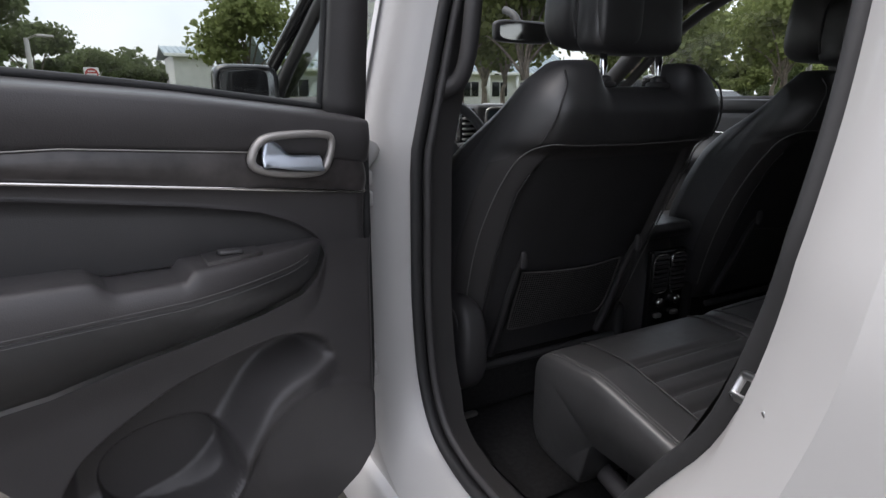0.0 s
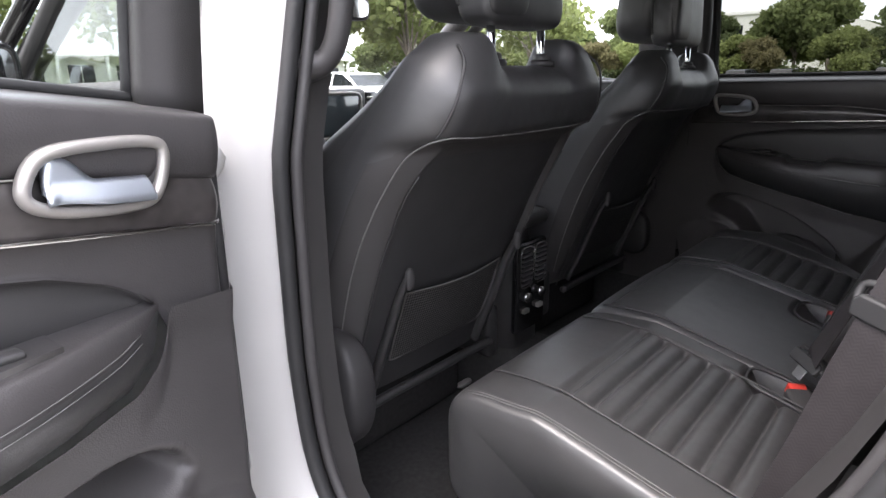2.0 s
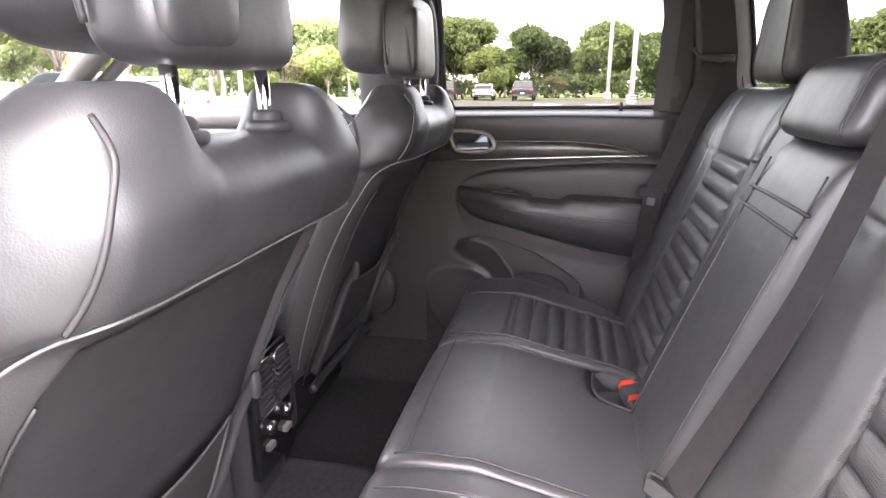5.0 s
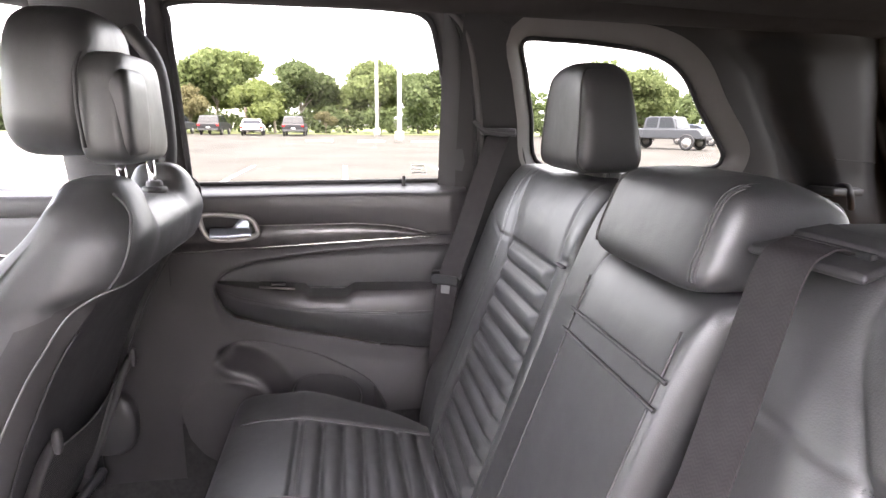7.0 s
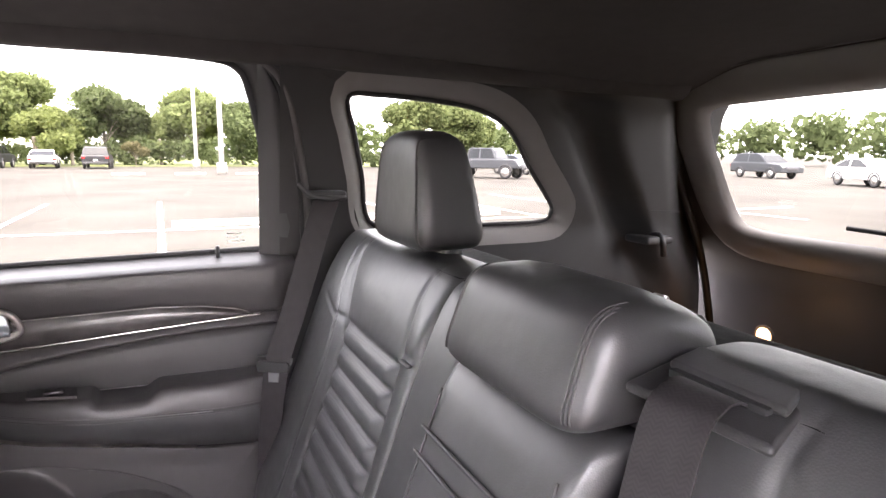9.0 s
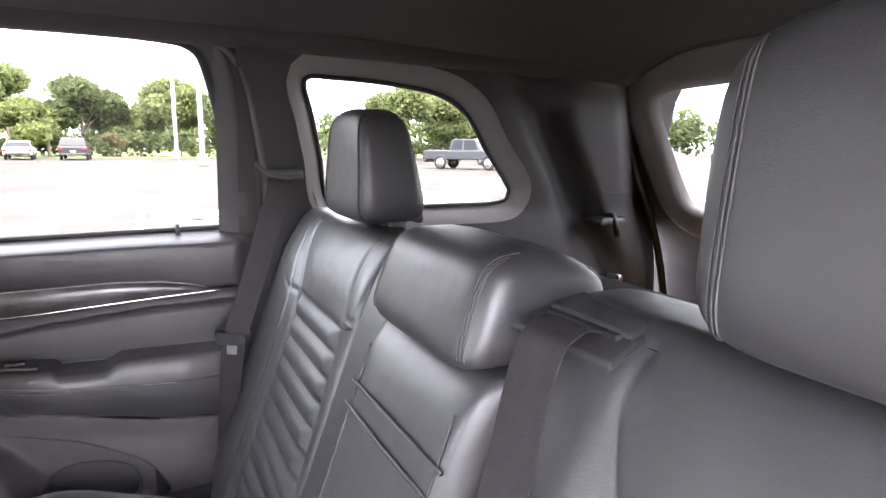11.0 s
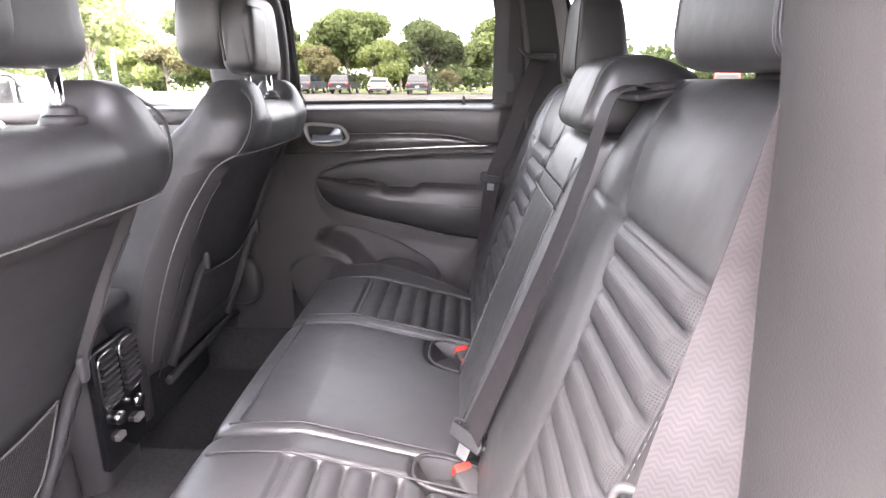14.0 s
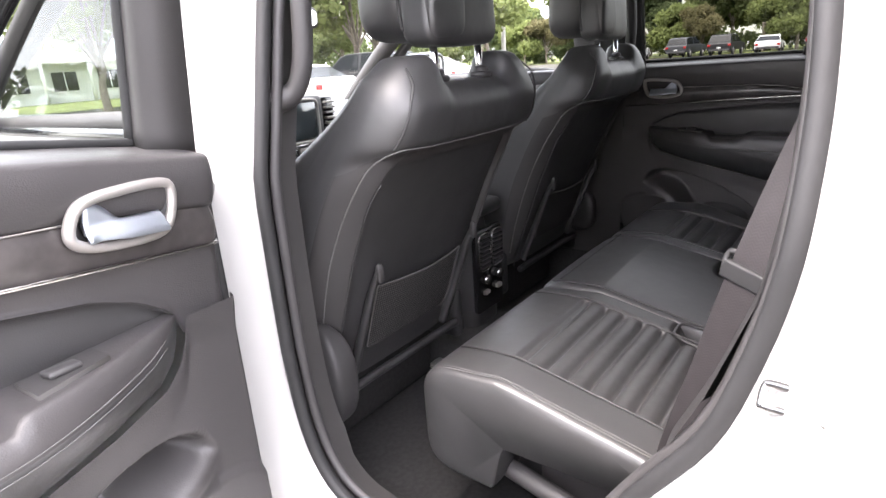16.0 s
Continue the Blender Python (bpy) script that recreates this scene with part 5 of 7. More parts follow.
def buckle(x, y, z, turn, tag):
    root = thing("seat_belt_buckle", tag, "buckle", "rear buckles")
    box("housing", -0.019, 0.019, -0.045, 0.010, -0.012, 0.014, PLASTIC, root, "black buckle housing", 0.006, 3)
    box("button", -0.014, 0.014, 0.004, 0.020, -0.008, 0.013, RED, root, "red release button", 0.003)
    box("stalk", -0.012, 0.012, -0.09, -0.04, -0.006, 0.006, BELT, root, "webbing stalk", 0.002)
    root.matrix_basis = pose(x, y, z, 24, 0, turn)
    return root


buckle(0.150, 0.645, 0.752, -62, "black buckle with red button in a seat pocket")
buckle(0.106, 0.632, 0.746, -70, "black buckle with red button beside its twin")
buckle(-0.245, 0.640, 0.752, -58, "black buckle with red button in a seat recess")
for x, w in ((0.128, 0.062), (-0.252, 0.038)):
    pocket_ = thing("buckle_pocket", "dark vinyl-lined buckle recess in the cushion", "recess")
    pillow("lining", (w * 2.0, 0.125, 0.034), (x, 0.655, 0.716), PLASTIC, pocket_, "", 0.5, 0.45, 12, 24)
    tube("rim", [(x + w * 1.0 * power(math.cos(a), 0.6), 0.655 + 0.060 * power(math.sin(a), 0.6), cz(0.655 + 0.060 * power(math.sin(a), 0.6)) + 0.001) for a in [2 * math.pi * i / 32 for i in range(32)]], 0.003, VINYL, pocket_, closed=True, raw=True)


def tongue(parent, c, along_, wide):
    along_, wide = Vector(along_).normalized(), Vector(wide).normalized()
    up_ = along_.cross(wide)

    def place(a, b, d):
        return Vector(c) + wide * a + along_ * b + up_ * d
    prism("tongue_plate", [(-0.033, -0.004), (-0.028, -0.011), (0.028, -0.011), (0.033, -0.004), (0.030, 0.010), (-0.030, 0.010)], lambda a, b, d: place(a, b, d - 0.004), 0.009, RUBBER, parent, "black moulded tongue grip", 0.003, 3)
    tube("tongue_loop", [place(-0.031, 0.0, 0.003), place(-0.035, -0.010, 0.008), place(-0.030, -0.017, 0.010), place(0, -0.018, 0.011), place(0.030, -0.017, 0.010), place(0.035, -0.010, 0.008), place(0.031, 0.0, 0.003)], 0.0035, RUBBER, parent, n=30)
    prism("tongue", [(-0.011, 0.010), (0.011, 0.010), (0.010, 0.029), (-0.010, 0.029)], lambda a, b, d: place(a, b, d + 0.004), 0.0022, DULLSTEEL, parent, "steel tongue", 0.0008)


belt_r = thing("seat_belt", "grey-brown seat belt hanging beside the outer rear seat", "seat belt", "rear seat belts")
ribbon("webbing", [(0.660, 0.450, 1.372), (0.640, 0.476, 1.315), (0.614, 0.532, 1.16), (0.596, 0.572, 1.055), (0.597, 0.590, 0.92), (0.610, 0.600, 0.78), (0.615, 0.600, 0.64)],
       [(0.3, 1, 0.15), (0.45, 1, 0.1), (0.6, 1, 0.1), (0.6, 0.9, 0.1), (0.75, 0.7, 0), (0.8, 0.6, 0), (0.8, 0.6, 0)], 0.048, 0.0016, BELT, belt_r)
tongue(belt_r, (0.594, 0.580, 1.055), (-0.15, 0.1, -1), (0.6, 0.9, 0))
lp = box("belt_loop", 0.655, 0.692, 0.412, 0.490, 1.364, 1.380, PLASTIC, belt_r, "black belt guide loop", 0.007, 3)
tube("loop_bar", [(0.668, 0.506, 1.395), (0.658, 0.488, 1.374), (0.652, 0.45, 1.366), (0.658, 0.415, 1.366)], 0.005, PLASTIC, lp, n=16)
belt_c = thing("seat_belt", "grey-brown centre seat belt over the backrest", "seat belt", "rear seat belts")
ribbon("webbing", [(-0.243, 0.426, 1.298), (-0.244, 0.438, 1.3055), (-0.246, 0.456, 1.3045), (-0.249, 0.476, 1.286), (-0.252, 0.500, 1.20), (-0.262, 0.538, 1.09), (-0.250, 0.586, 0.95), (-0.236, 0.632, 0.82)],
       [(1, 0, 0), (1, 0, 0), (1, 0, 0), (1, 0.05, 0), (1, 0.1, 0), (1, 0.15, 0), (1, 0.3, 0), (1, 0.5, 0)], 0.048, 0.0016, BELT, belt_c)
tongue(belt_c, (-0.234, 0.640, 0.812), (-0.5, 0.35, -0.75), (0.7, 0.7, 0.1))
belt_l = thing("seat_belt", "grey-brown seat belt hanging inside the open doorway", "seat belt", "rear seat belts")
ribbon("webbing", [(-0.660, 0.440, 1.370), (-0.667, 0.461, 1.307), (-0.681, 0.487, 1.214), (-0.710, 0.530, 1.078), (-0.706, 0.560, 0.95), (-0.700, 0.590, 0.83), (-0.692, 0.612, 0.70)],
       [(0.1, -1, 0), (0.08, -1, 0), (0.0, -1, 0), (-0.45, -0.85, 0.1), (-0.3, -0.95, 0), (-0.1, -1, 0), (0.2, -1, 0)], 0.049, 0.0016, BELT, belt_l, n=90)
tongue(belt_l, (-0.712, 0.533, 1.068), (0.10, 0.25, -1), (0.45, 0.85, 0.16))

# ---------------------------------------------------------------- front of the cabin
console = thing("centre_console", "black centre console with rear air vents", "console")


def console_fn(a, v):
    z = 0.46 + 0.43 * v
    ang = math.pi * a
    hw = 0.098 - 0.012 * v
    return Vector((0.005 + hw * power(math.cos(ang), 0.35) * -1, 1.32 + 0.75 * (1 - power(math.sin(ang), 0.35)) + 0.03 * v - 0.02 * math.sin(math.pi * v), z))


sheet("console_body", console_fn, 40, 16, PLASTIC, console, "black console body")
box("console_lid", -0.095, 0.105, 1.31, 1.72, 0.872, 0.915, LEATHER, console, "padded console lid", 0.02, 4)
vent = box("vent_panel", -0.062, 0.072, 1.300, 1.322, 0.60, 0.845, GLOSSBLACK, console, "gloss black rear vent panel", 0.008, 3)
for sd in (-1, 1):
    for k in range(8):
        x = 0.005 + sd * 0.033
        box("slat", x - 0.024, x + 0.024, 1.290, 1.302, 0.735 + k * 0.0125, 0.741 + k * 0.0125, PLASTIC, vent, "", 0.0015)
    tube("vent_rim", [(0.005 + sd * 0.033 + 0.028 * power(math.cos(a), 0.4), 1.297, 0.780 + 0.054 * power(math.sin(a), 0.4)) for a in [2 * math.pi * i / 28 for i in range(28)]], 0.0022, CHROME, vent, "chrome vent rim", closed=True, raw=True)
    tube("knob", [(0.005 + sd * 0.033, 1.300, 0.700), (0.005 + sd * 0.033, 1.285, 0.700)], 0.013, CHROME, vent, "chrome socket ring", raw=True, seg=18)
    box("usb_port", 0.005 + sd * 0.033 - 0.012, 0.005 + sd * 0.033 + 0.012, 1.290, 1.301, 0.655, 0.667, SATIN, vent, "silver socket surround", 0.002)

dash = thing("dashboard", "black dashboard with a silver-edged centre screen", "dashboard")


def dash_fn(a, v):
    x = -0.74 + 1.48 * a
    ang = v * math.pi * 0.9
    hump = 0.035 * math.exp(-((x + 0.40) / 0.17) ** 2)
    return Vector((x, 2.52 - 0.42 * math.sin(ang * 0.9) ** 0.8 - 0.05 * v, 1.165 + hump - 0.02 * abs(x) - 0.10 * (1 - math.cos(ang)) - 0.22 * v * v))


sheet("dash_top", dash_fn, 50, 30, SOFT, dash, "soft dark dashboard pad")
box("dash_lower", -0.74, 0.74, 2.12, 2.5, 0.62, 1.02, PLASTIC, dash, "", 0.04, 4)
stack = box("centre_fascia", -0.165, 0.115, 2.035, 2.14, 0.80, 1.215, PLASTIC, dash, "black centre fascia", 0.015, 3)
scr = box("screen", -0.125, 0.072, 2.026, 2.040, 1.072, 1.196, SCREEN, stack, "dark touch screen", 0.004)
tube("screen_bezel", [(-0.026 + 0.108 * power(math.cos(a), 0.25), 2.028, 1.134 + 0.070 * power(math.sin(a), 0.25)) for a in [2 * math.pi * i / 40 for i in range(40)]], 0.0045, SATIN, stack, "silver screen surround", closed=True, raw=True)
for sd, x in ((-1, -0.195), (1, 0.150)):
    for k in range(7):
        box("vent_slat", x - 0.022, x + 0.022, 2.035, 2.055, 1.075 + k * 0.018, 1.082 + k * 0.018, SATIN, dash, "dash vent slat", 0.002)
    box("vent_frame", x - 0.028, x + 0.028, 2.05, 2.10, 1.065, 1.205, GLOSSBLACK, dash, "", 0.008)
for r in range(3):
    for k in range(6):
        x = -0.135 + k * 0.044
        z = 1.035 - r * 0.045
        if r == 0 and k in (0, 5):
            tube("dial", [(x, 2.04, z), (x, 2.012, z)], 0.019, CHROME, stack, "chrome dial", raw=True, seg=20)
        else:
            box("button", x - 0.017, x + 0.017, 2.024, 2.04, z - 0.010, z + 0.010, SATIN if (k + r) % 3 == 0 else GLOSSBLACK, stack, "", 0.003)
for z in (1.055, 0.985):
    tube("stack_line", [(-0.16, 2.030, z), (0.11, 2.030, z)], 0.003, CHROME, stack, raw=True)

wheel = thing("steering_wheel", "black leather steering wheel with silver spokes", "steering wheel")
wc = Vector((-0.41, 1.86, 1.075))
wt = Matrix.Rotation(radians(-24), 3, 'X')
ringp = [wc + wt @ Vector((0.186 * math.cos(a), 0, 0.182 * math.sin(a))) for a in [2 * math.pi * i / 64 for i in range(64)]]
tube("rim", ringp, 0.0155, LEATHER, wheel, "leather rim", closed=True, raw=True, seg=12)
pillow("hub", (0.15, 0.07, 0.13), wc + wt @ Vector((0, 0.035, -0.01)), PLASTIC, wheel, "black airbag cover", 0.5, 0.5)
for a in (8, 172, 270):
    d = wt @ Vector((math.cos(radians(a)), 0, math.sin(radians(a))))
    sp_ = tube("spoke", [wc + d * 0.06 + Vector((0, 0.02, 0)), wc + d * 0.178], 0.017, PLASTIC, wheel, "", raw=True, flat=0.5)
    tube("spoke_insert", [wc + d * 0.08 + Vector((0, -0.004, 0)), wc + d * 0.165 + Vector((0, -0.009, 0))], 0.008, SATIN, sp_, "silver switch pad", raw=True)
column = tube("column", [wc + Vector((0, 0.06, -0.01)), wc + Vector((0, 0.30, -0.10))], 0.06, PLASTIC, wheel, "", raw=True)

mirror = thing("rear_view_mirror", "black-framed rear-view mirror under the windscreen top", "mirror")
pillow("housing", (0.255, 0.04, 0.078), (0.055, 2.09, 1.468), PLASTIC, mirror, "", 0.4, 0.5)
link_mesh("mirror_glass", [(0.055 + 0.112 * power(math.cos(a), 0.5), 2.069, 1.468 + 0.030 * power(math.sin(a), 0.5)) for a in [2 * math.pi * i / 40 for i in range(40)]], [tuple(range(40))], MIRROR, mirror, False, "mirror glass")
tube("stem", [(0.055, 2.10, 1.48), (0.05, 2.14, 1.53), (0.05, 2.2, 1.555)], 0.014, PLASTIC, mirror, n=12)

# windscreen and its pillars
pillars = thing("pillars_front", "dark trimmed windscreen pillars and header", "pillar trim", kind="structure")
for sd in (-1, 1):
    tube("pillar", [(sd * 0.80, 2.62, 1.10), (sd * 0.735, 2.32, 1.32), (sd * 0.665, 1.98, 1.535), (sd * 0.615, 1.80, 1.605)], 0.036, TRIM, pillars, n=30, seg=14)
    tube("pillar_skin", [(sd * 0.86, 2.66, 1.12), (sd * 0.79, 2.34, 1.345), (sd * 0.72, 2.0, 1.565), (sd * 0.67, 1.80, 1.64)], 0.022, GLOSSBLACK, pillars, n=30, seg=14)
tube("header", [(-0.62, 1.86, 1.60), (0.0, 1.93, 1.635), (0.62, 1.86, 1.60)], 0.045, HEADLINER, pillars, n=24, seg=12)
for sd in (-1, 1):
    tube("roof_rail", [(sd * 0.665, 2.0, 1.60), (sd * 0.668, 1.3, 1.655), (sd * 0.66, 0.5, 1.655), (sd * 0.63, -0.45, 1.635)], 0.042, HEADLINER, pillars, n=30, seg=12)
windscreen = sheet("window_4", lambda a, v: Vector(((-1 + 2 * a) * (0.80 - 0.16 * v), 2.66 - 0.76 * v + 0.12 * (1 - (2 * a - 1) ** 2) * (1 - 0.6 * v), 1.09 + 0.535 * v)), 20, 14, GLASS_CLEAR)
tagged(windscreen, "clear curved windscreen", "window", kind="structure")
for sd, nm in ((-0.30, "sun_visor"), (0.36, "sun_visor")):
    vz = thing(nm, "folded fabric sun visor below the headliner", "sun visor", "visors")
    box("flap", sd - 0.17, sd + 0.17, 1.74, 1.90, 1.600, 1.615, HEADLINER, vz, "", 0.006)

bonnet = thing("bonnet", "white painted car bonnet ahead of the windscreen", "car body", kind="structure")
sheet("panel", lambda a, v: Vector((-0.84 + 1.68 * a, 2.70 + 1.0 * v, 1.10 - 0.05 * v - 0.04 * abs(2 * a - 1) ** 3 - 0.10 * step(0.8, 1, v))), 24, 16, PAINT, bonnet)
body_low = thing("body_lower", "white painted lower body and flanks of the car", "car body", kind="structure")
box("right_flank", 0.80, 0.90, -0.7, 3.6, 0.38, 1.19, PAINT, body_low, "", 0.03)
box("left_front_flank", -0.955, -0.86, 2.45, 3.6, 0.40, 1.10, PAINT, body_low, "", 0.03)
box("front_bumper", -0.92, 0.92, 3.55, 3.78, 0.35, 0.98, PAINT, body_low, "", 0.06)
box("left_rocker", -0.93, -0.82, 0.72, 2.45, 0.36, 0.555, PAINT, body_low, "white painted rocker sill", 0.03)
box("rear_bumper", -0.90, 0.90, -1.05, -0.88, 0.40, 1.0, PAINT, body_low, "", 0.05)
box("rear_deck", -0.75, 0.75, -0.93, -0.86, 0.60, 1.22, PAINT, body_low, "", 0.02)
for x in (-0.80, 0.80):
    for y in (-0.15, 2.95):
        wh = tagged(new("wheel"), "black tyre on a silver rim")
        wh.parent = body_low
        tube("tyre", [(x, y + 0.29 * math.cos(a), 0.38 + 0.29 * math.sin(a)) for a in [2 * math.pi * i / 40 for i in range(40)]], 0.09, RUBBER, wh, closed=True, raw=True)
        tube("rim", [(x - 0.05, y, 0.38), (x + 0.05, y, 0.38)], 0.22, SATIN, wh, raw=True, seg=30)


def front_door(sd):
    root = thing("door_3" if sd < 0 else "door_4", "closed front car door with dark trim and chrome handle", "car door", "front doors", "structure")
    x0 = 0.70 * sd

    def fn(a, v):
        y = 1.36 + 1.05 * a
        z = 0.56 + 0.68 * v - 0.02 * a * v
        n = 0.045 * step(0.58, 0.66, v) * step(0.78, 0.68, v) + 0.02 * math.sin(math.pi * v) - 0.06 * step(0.93, 1, v)
        return Vector((x0 - sd * n, y, z))
    sheet("door_panel", fn, 40, 40, SOFT, root)
    box("skin", min(sd * 0.82, sd * 0.93), max(sd * 0.82, sd * 0.93), 1.215, 2.45, 0.50, 1.205, PAINT, root, "white painted outer skin", 0.03, 3)
    tube("chrome_strip", [(x0 - sd * 0.020, 1.38, 1.112), (x0 - sd * 0.020, 1.9, 1.118), (x0 - sd * 0.02, 2.3, 1.112)], 0.0035, CHROME, root, n=24)
    bz = tube("handle_bezel", [(x0 - sd * 0.026, 2.03 + 0.070 * power(math.cos(a), 0.6), 1.165 + 0.034 * power(math.sin(a), 0.6)) for a in [2 * math.pi * i / 36 for i in range(36)]], 0.0072, SATIN, root, closed=True, raw=True)
    tube("handle", [(x0 - sd * 0.030, 1.99, 1.160), (x0 - sd * 0.034, 2.07, 1.158)], 0.011, CHROME_BRIGHT, bz, raw=True)
    box("door_sill", min(sd * 0.690, sd * 0.800), max(sd * 0.690, sd * 0.800), 1.30, 2.42, 1.185, 1.236, SOFT, root, "soft dark top of the door", 0.016, 3)
    lean = lambda z: sd * (0.785 - (z - 1.24) * 0.20)
    gl = [(1.37, 1.235), (1.37, 1.45), (1.375, 1.585), (1.42, 1.622), (1.62, 1.618), (1.78, 1.585), (1.98, 1.49), (2.22, 1.33), (2.34, 1.225), (2.0, 1.222), (1.6, 1.23)]
    pts = smooth_line([(lean(z), y, z) for y, z in gl], 66, True)
    link_mesh("pane", pts, [tuple(range(66))], GLASS_CLEAR, root, False, "clear side window")
    fr = tube("window_frame", pts, 0.020, TRIM, root, closed=True, raw=True, seg=8)
    box("belt_moulding", min(lean(1.2), lean(1.2) + sd * 0.06), max(lean(1.2), lean(1.2) + sd * 0.06), 1.25, 2.42, 1.195, 1.222, GLOSSBLACK, root, "black belt moulding", 0.006)
    tube("outer_pillar", [(sd * 0.845, 1.23, 1.18), (sd * 0.80, 1.24, 1.42), (sd * 0.762, 1.25, 1.64)], 0.035, GLOSSBLACK, root, "gloss black outer pillar", n=12, seg=10)
    return root


front_door(-1)
front_door(1)
for sd in (-1, 1):
    sm = thing("side_mirror", "black-shelled door mirror outside the window", "mirror", "door mirrors")
    pillow("shell", (0.19, 0.10, 0.145), (sd * 0.915, 2.20, 1.265), GLOSSBLACK, sm, "", 0.35, 0.45, 24, 40)
    tube("mirror_edge", [(sd * 0.915 + 0.088 * power(math.cos(a), 0.4), 2.155, 1.262 + 0.064 * power(math.sin(a), 0.4)) for a in [2 * math.pi * i / 44 for i in range(44)]], 0.0075, GLOSSBLACK, sm, "black mirror surround", closed=True, raw=True)
    link_mesh("mirror_glass", [(sd * 0.915 + 0.085 * power(math.cos(a), 0.4), 2.152, 1.262 + 0.061 * power(math.sin(a), 0.4)) for a in [2 * math.pi * i / 44 for i in range(44)]], [tuple(range(44))], MIRROR, sm, False, "mirror glass")
    box("foot", min(sd * 0.84, sd * 0.91), max(sd * 0.84, sd * 0.91), 2.17, 2.24, 1.20, 1.235, GLOSSBLACK, sm, "", 0.01)

mat_ob = thing("floor_mat", "black carpet floor mat with heel clips", "floor mat")
sheet("mat", lambda a, v: Vector((-0.66 + 0.50 * a, 1.03 + 0.46 * v, 0.468 + 0.003 * noise.noise((a * 6, v * 6, 3)) + 0.02 * step(0.08, 0, a))), 30, 30, CARPET, mat_ob)
for x, y in ((-0.592, 1.365), (-0.545, 1.47), (-0.165, 1.39)):
    pillow("clip", (0.055, 0.020, 0.012), (x, y, 0.475), SATIN, mat_ob, "grey mat clip", 0.6, 0.6, 8, 16)

# ---------------------------------------------------------------- outdoors
GROUND = mat("pale_worn_asphalt", (0.068, 0.064, 0.057), 0.95, var=0.22, scale=0.35, grain=0.5, grain_scale=60, bump=0.3, bump_scale=9, spec=0.08)
LINE = mat("white_road_paint", (0.80, 0.79, 0.77), 0.8, var=0.15, scale=3)
CONCRETE = mat("concrete", (0.42, 0.40, 0.37), 0.9, var=0.15, scale=3, grain=0.4, grain_scale=60)
GRASS = mat("grass", (0.11, 0.13, 0.035), 0.95, var=0.4, scale=0.8, grain=0.8, grain_scale=20)
BARK = mat("grey_bark", (0.19, 0.16, 0.13), 0.95, var=0.3, scale=5, bump=0.8, bump_scale=14)
PALEWALL = mat("pale_stucco", (0.62, 0.62, 0.58), 0.85, var=0.07, scale=1.5)
ROOFBLUE = mat("blue_grey_metal_roof", (0.36, 0.42, 0.45), 0.45, 0.3, var=0.08, scale=1)
FASCIA = mat("white_fascia", (0.72, 0.72, 0.70), 0.6, var=0.05)
DARKWIN = mat("dark_window_glass", (0.012, 0.014, 0.016), 0.15, var=0.1, spec=0.25)
POLE = mat("pale_pole", (0.55, 0.53, 0.49), 0.7, var=0.1)
SIGNRED = mat("sign_red", (0.45, 0.05, 0.045), 0.6, var=0.08)
SIGNWHITE = mat("sign_white", (0.72, 0.72, 0.70), 0.6, var=0.05)


def leaf_mat(name, c):
    m = mat(name, c, 0.85, var=0.18, scale=0.5, per_object=0.18, spec=0.12)
    n, l = m.node_tree.nodes, m.node_tree.links
    geo = n.new("ShaderNodeNewGeometry")
    hsv = n.new("ShaderNodeHueSaturation")
    rng = n.new("ShaderNodeMapRange")
    rng.inputs["To Min"].default_value, rng.inputs["To Max"].default_value = 0.88, 1.14
    l.new(geo.outputs["Random Per Island"], rng.inputs["Value"])
    l.new(rng.outputs["Result"], hsv.inputs["Value"])
    b = n["Principled BSDF"]
    l.new(b.inputs["Base Color"].links[0].from_socket, hsv.inputs["Color"])
    l.new(hsv.outputs["Color"], b.inputs["Base Color"])
    tr = n.new("ShaderNodeBsdfTranslucent")
    l.new(hsv.outputs["Color"], tr.inputs["Color"])
    mx = n.new("ShaderNodeMixShader")
    mx.inputs[0].default_value = 0.5
    l.new(b.outputs[0], mx.inputs[1])
    l.new(tr.outputs[0], mx.inputs[2])
    l.new(mx.outputs[0], n["Material Output"].inputs[0])
    return m


LEAF_A = leaf_mat("green_leaves", (0.150, 0.180, 0.075))
LEAF_B = leaf_mat("dark_green_leaves", (0.120, 0.150, 0.068))
LEAF_C = leaf_mat("bright_leaves", (0.180, 0.210, 0.080))
LEAF_D = leaf_mat("russet_leaves", (0.16, 0.145, 0.075))

ground = thing("ground", "pale sun-bleached parking lot asphalt", "ground", kind="structure")
link_mesh("asphalt", [(-1500, -1500, 0), (1500, -1500, 0), (1500, 1500, 0), (-1500, 1500, 0)], [(0, 1, 2, 3)], GROUND, ground, False)
lawn = thing("lawn", "strip of grass along the parking lot", "grass", kind="structure")
link_mesh("turf", [(60, -60, 0.03), (140, -60, 0.03), (140, 160, 0.03), (60, 160, 0.03)], [(0, 1, 2, 3)], GRASS, lawn, False)
link_mesh("turf", [(-60, 34, 0.03), (52, 34, 0.03), (52, 60, 0.03), (-60, 60, 0.03)], [(0, 1, 2, 3)], GRASS, lawn, False)

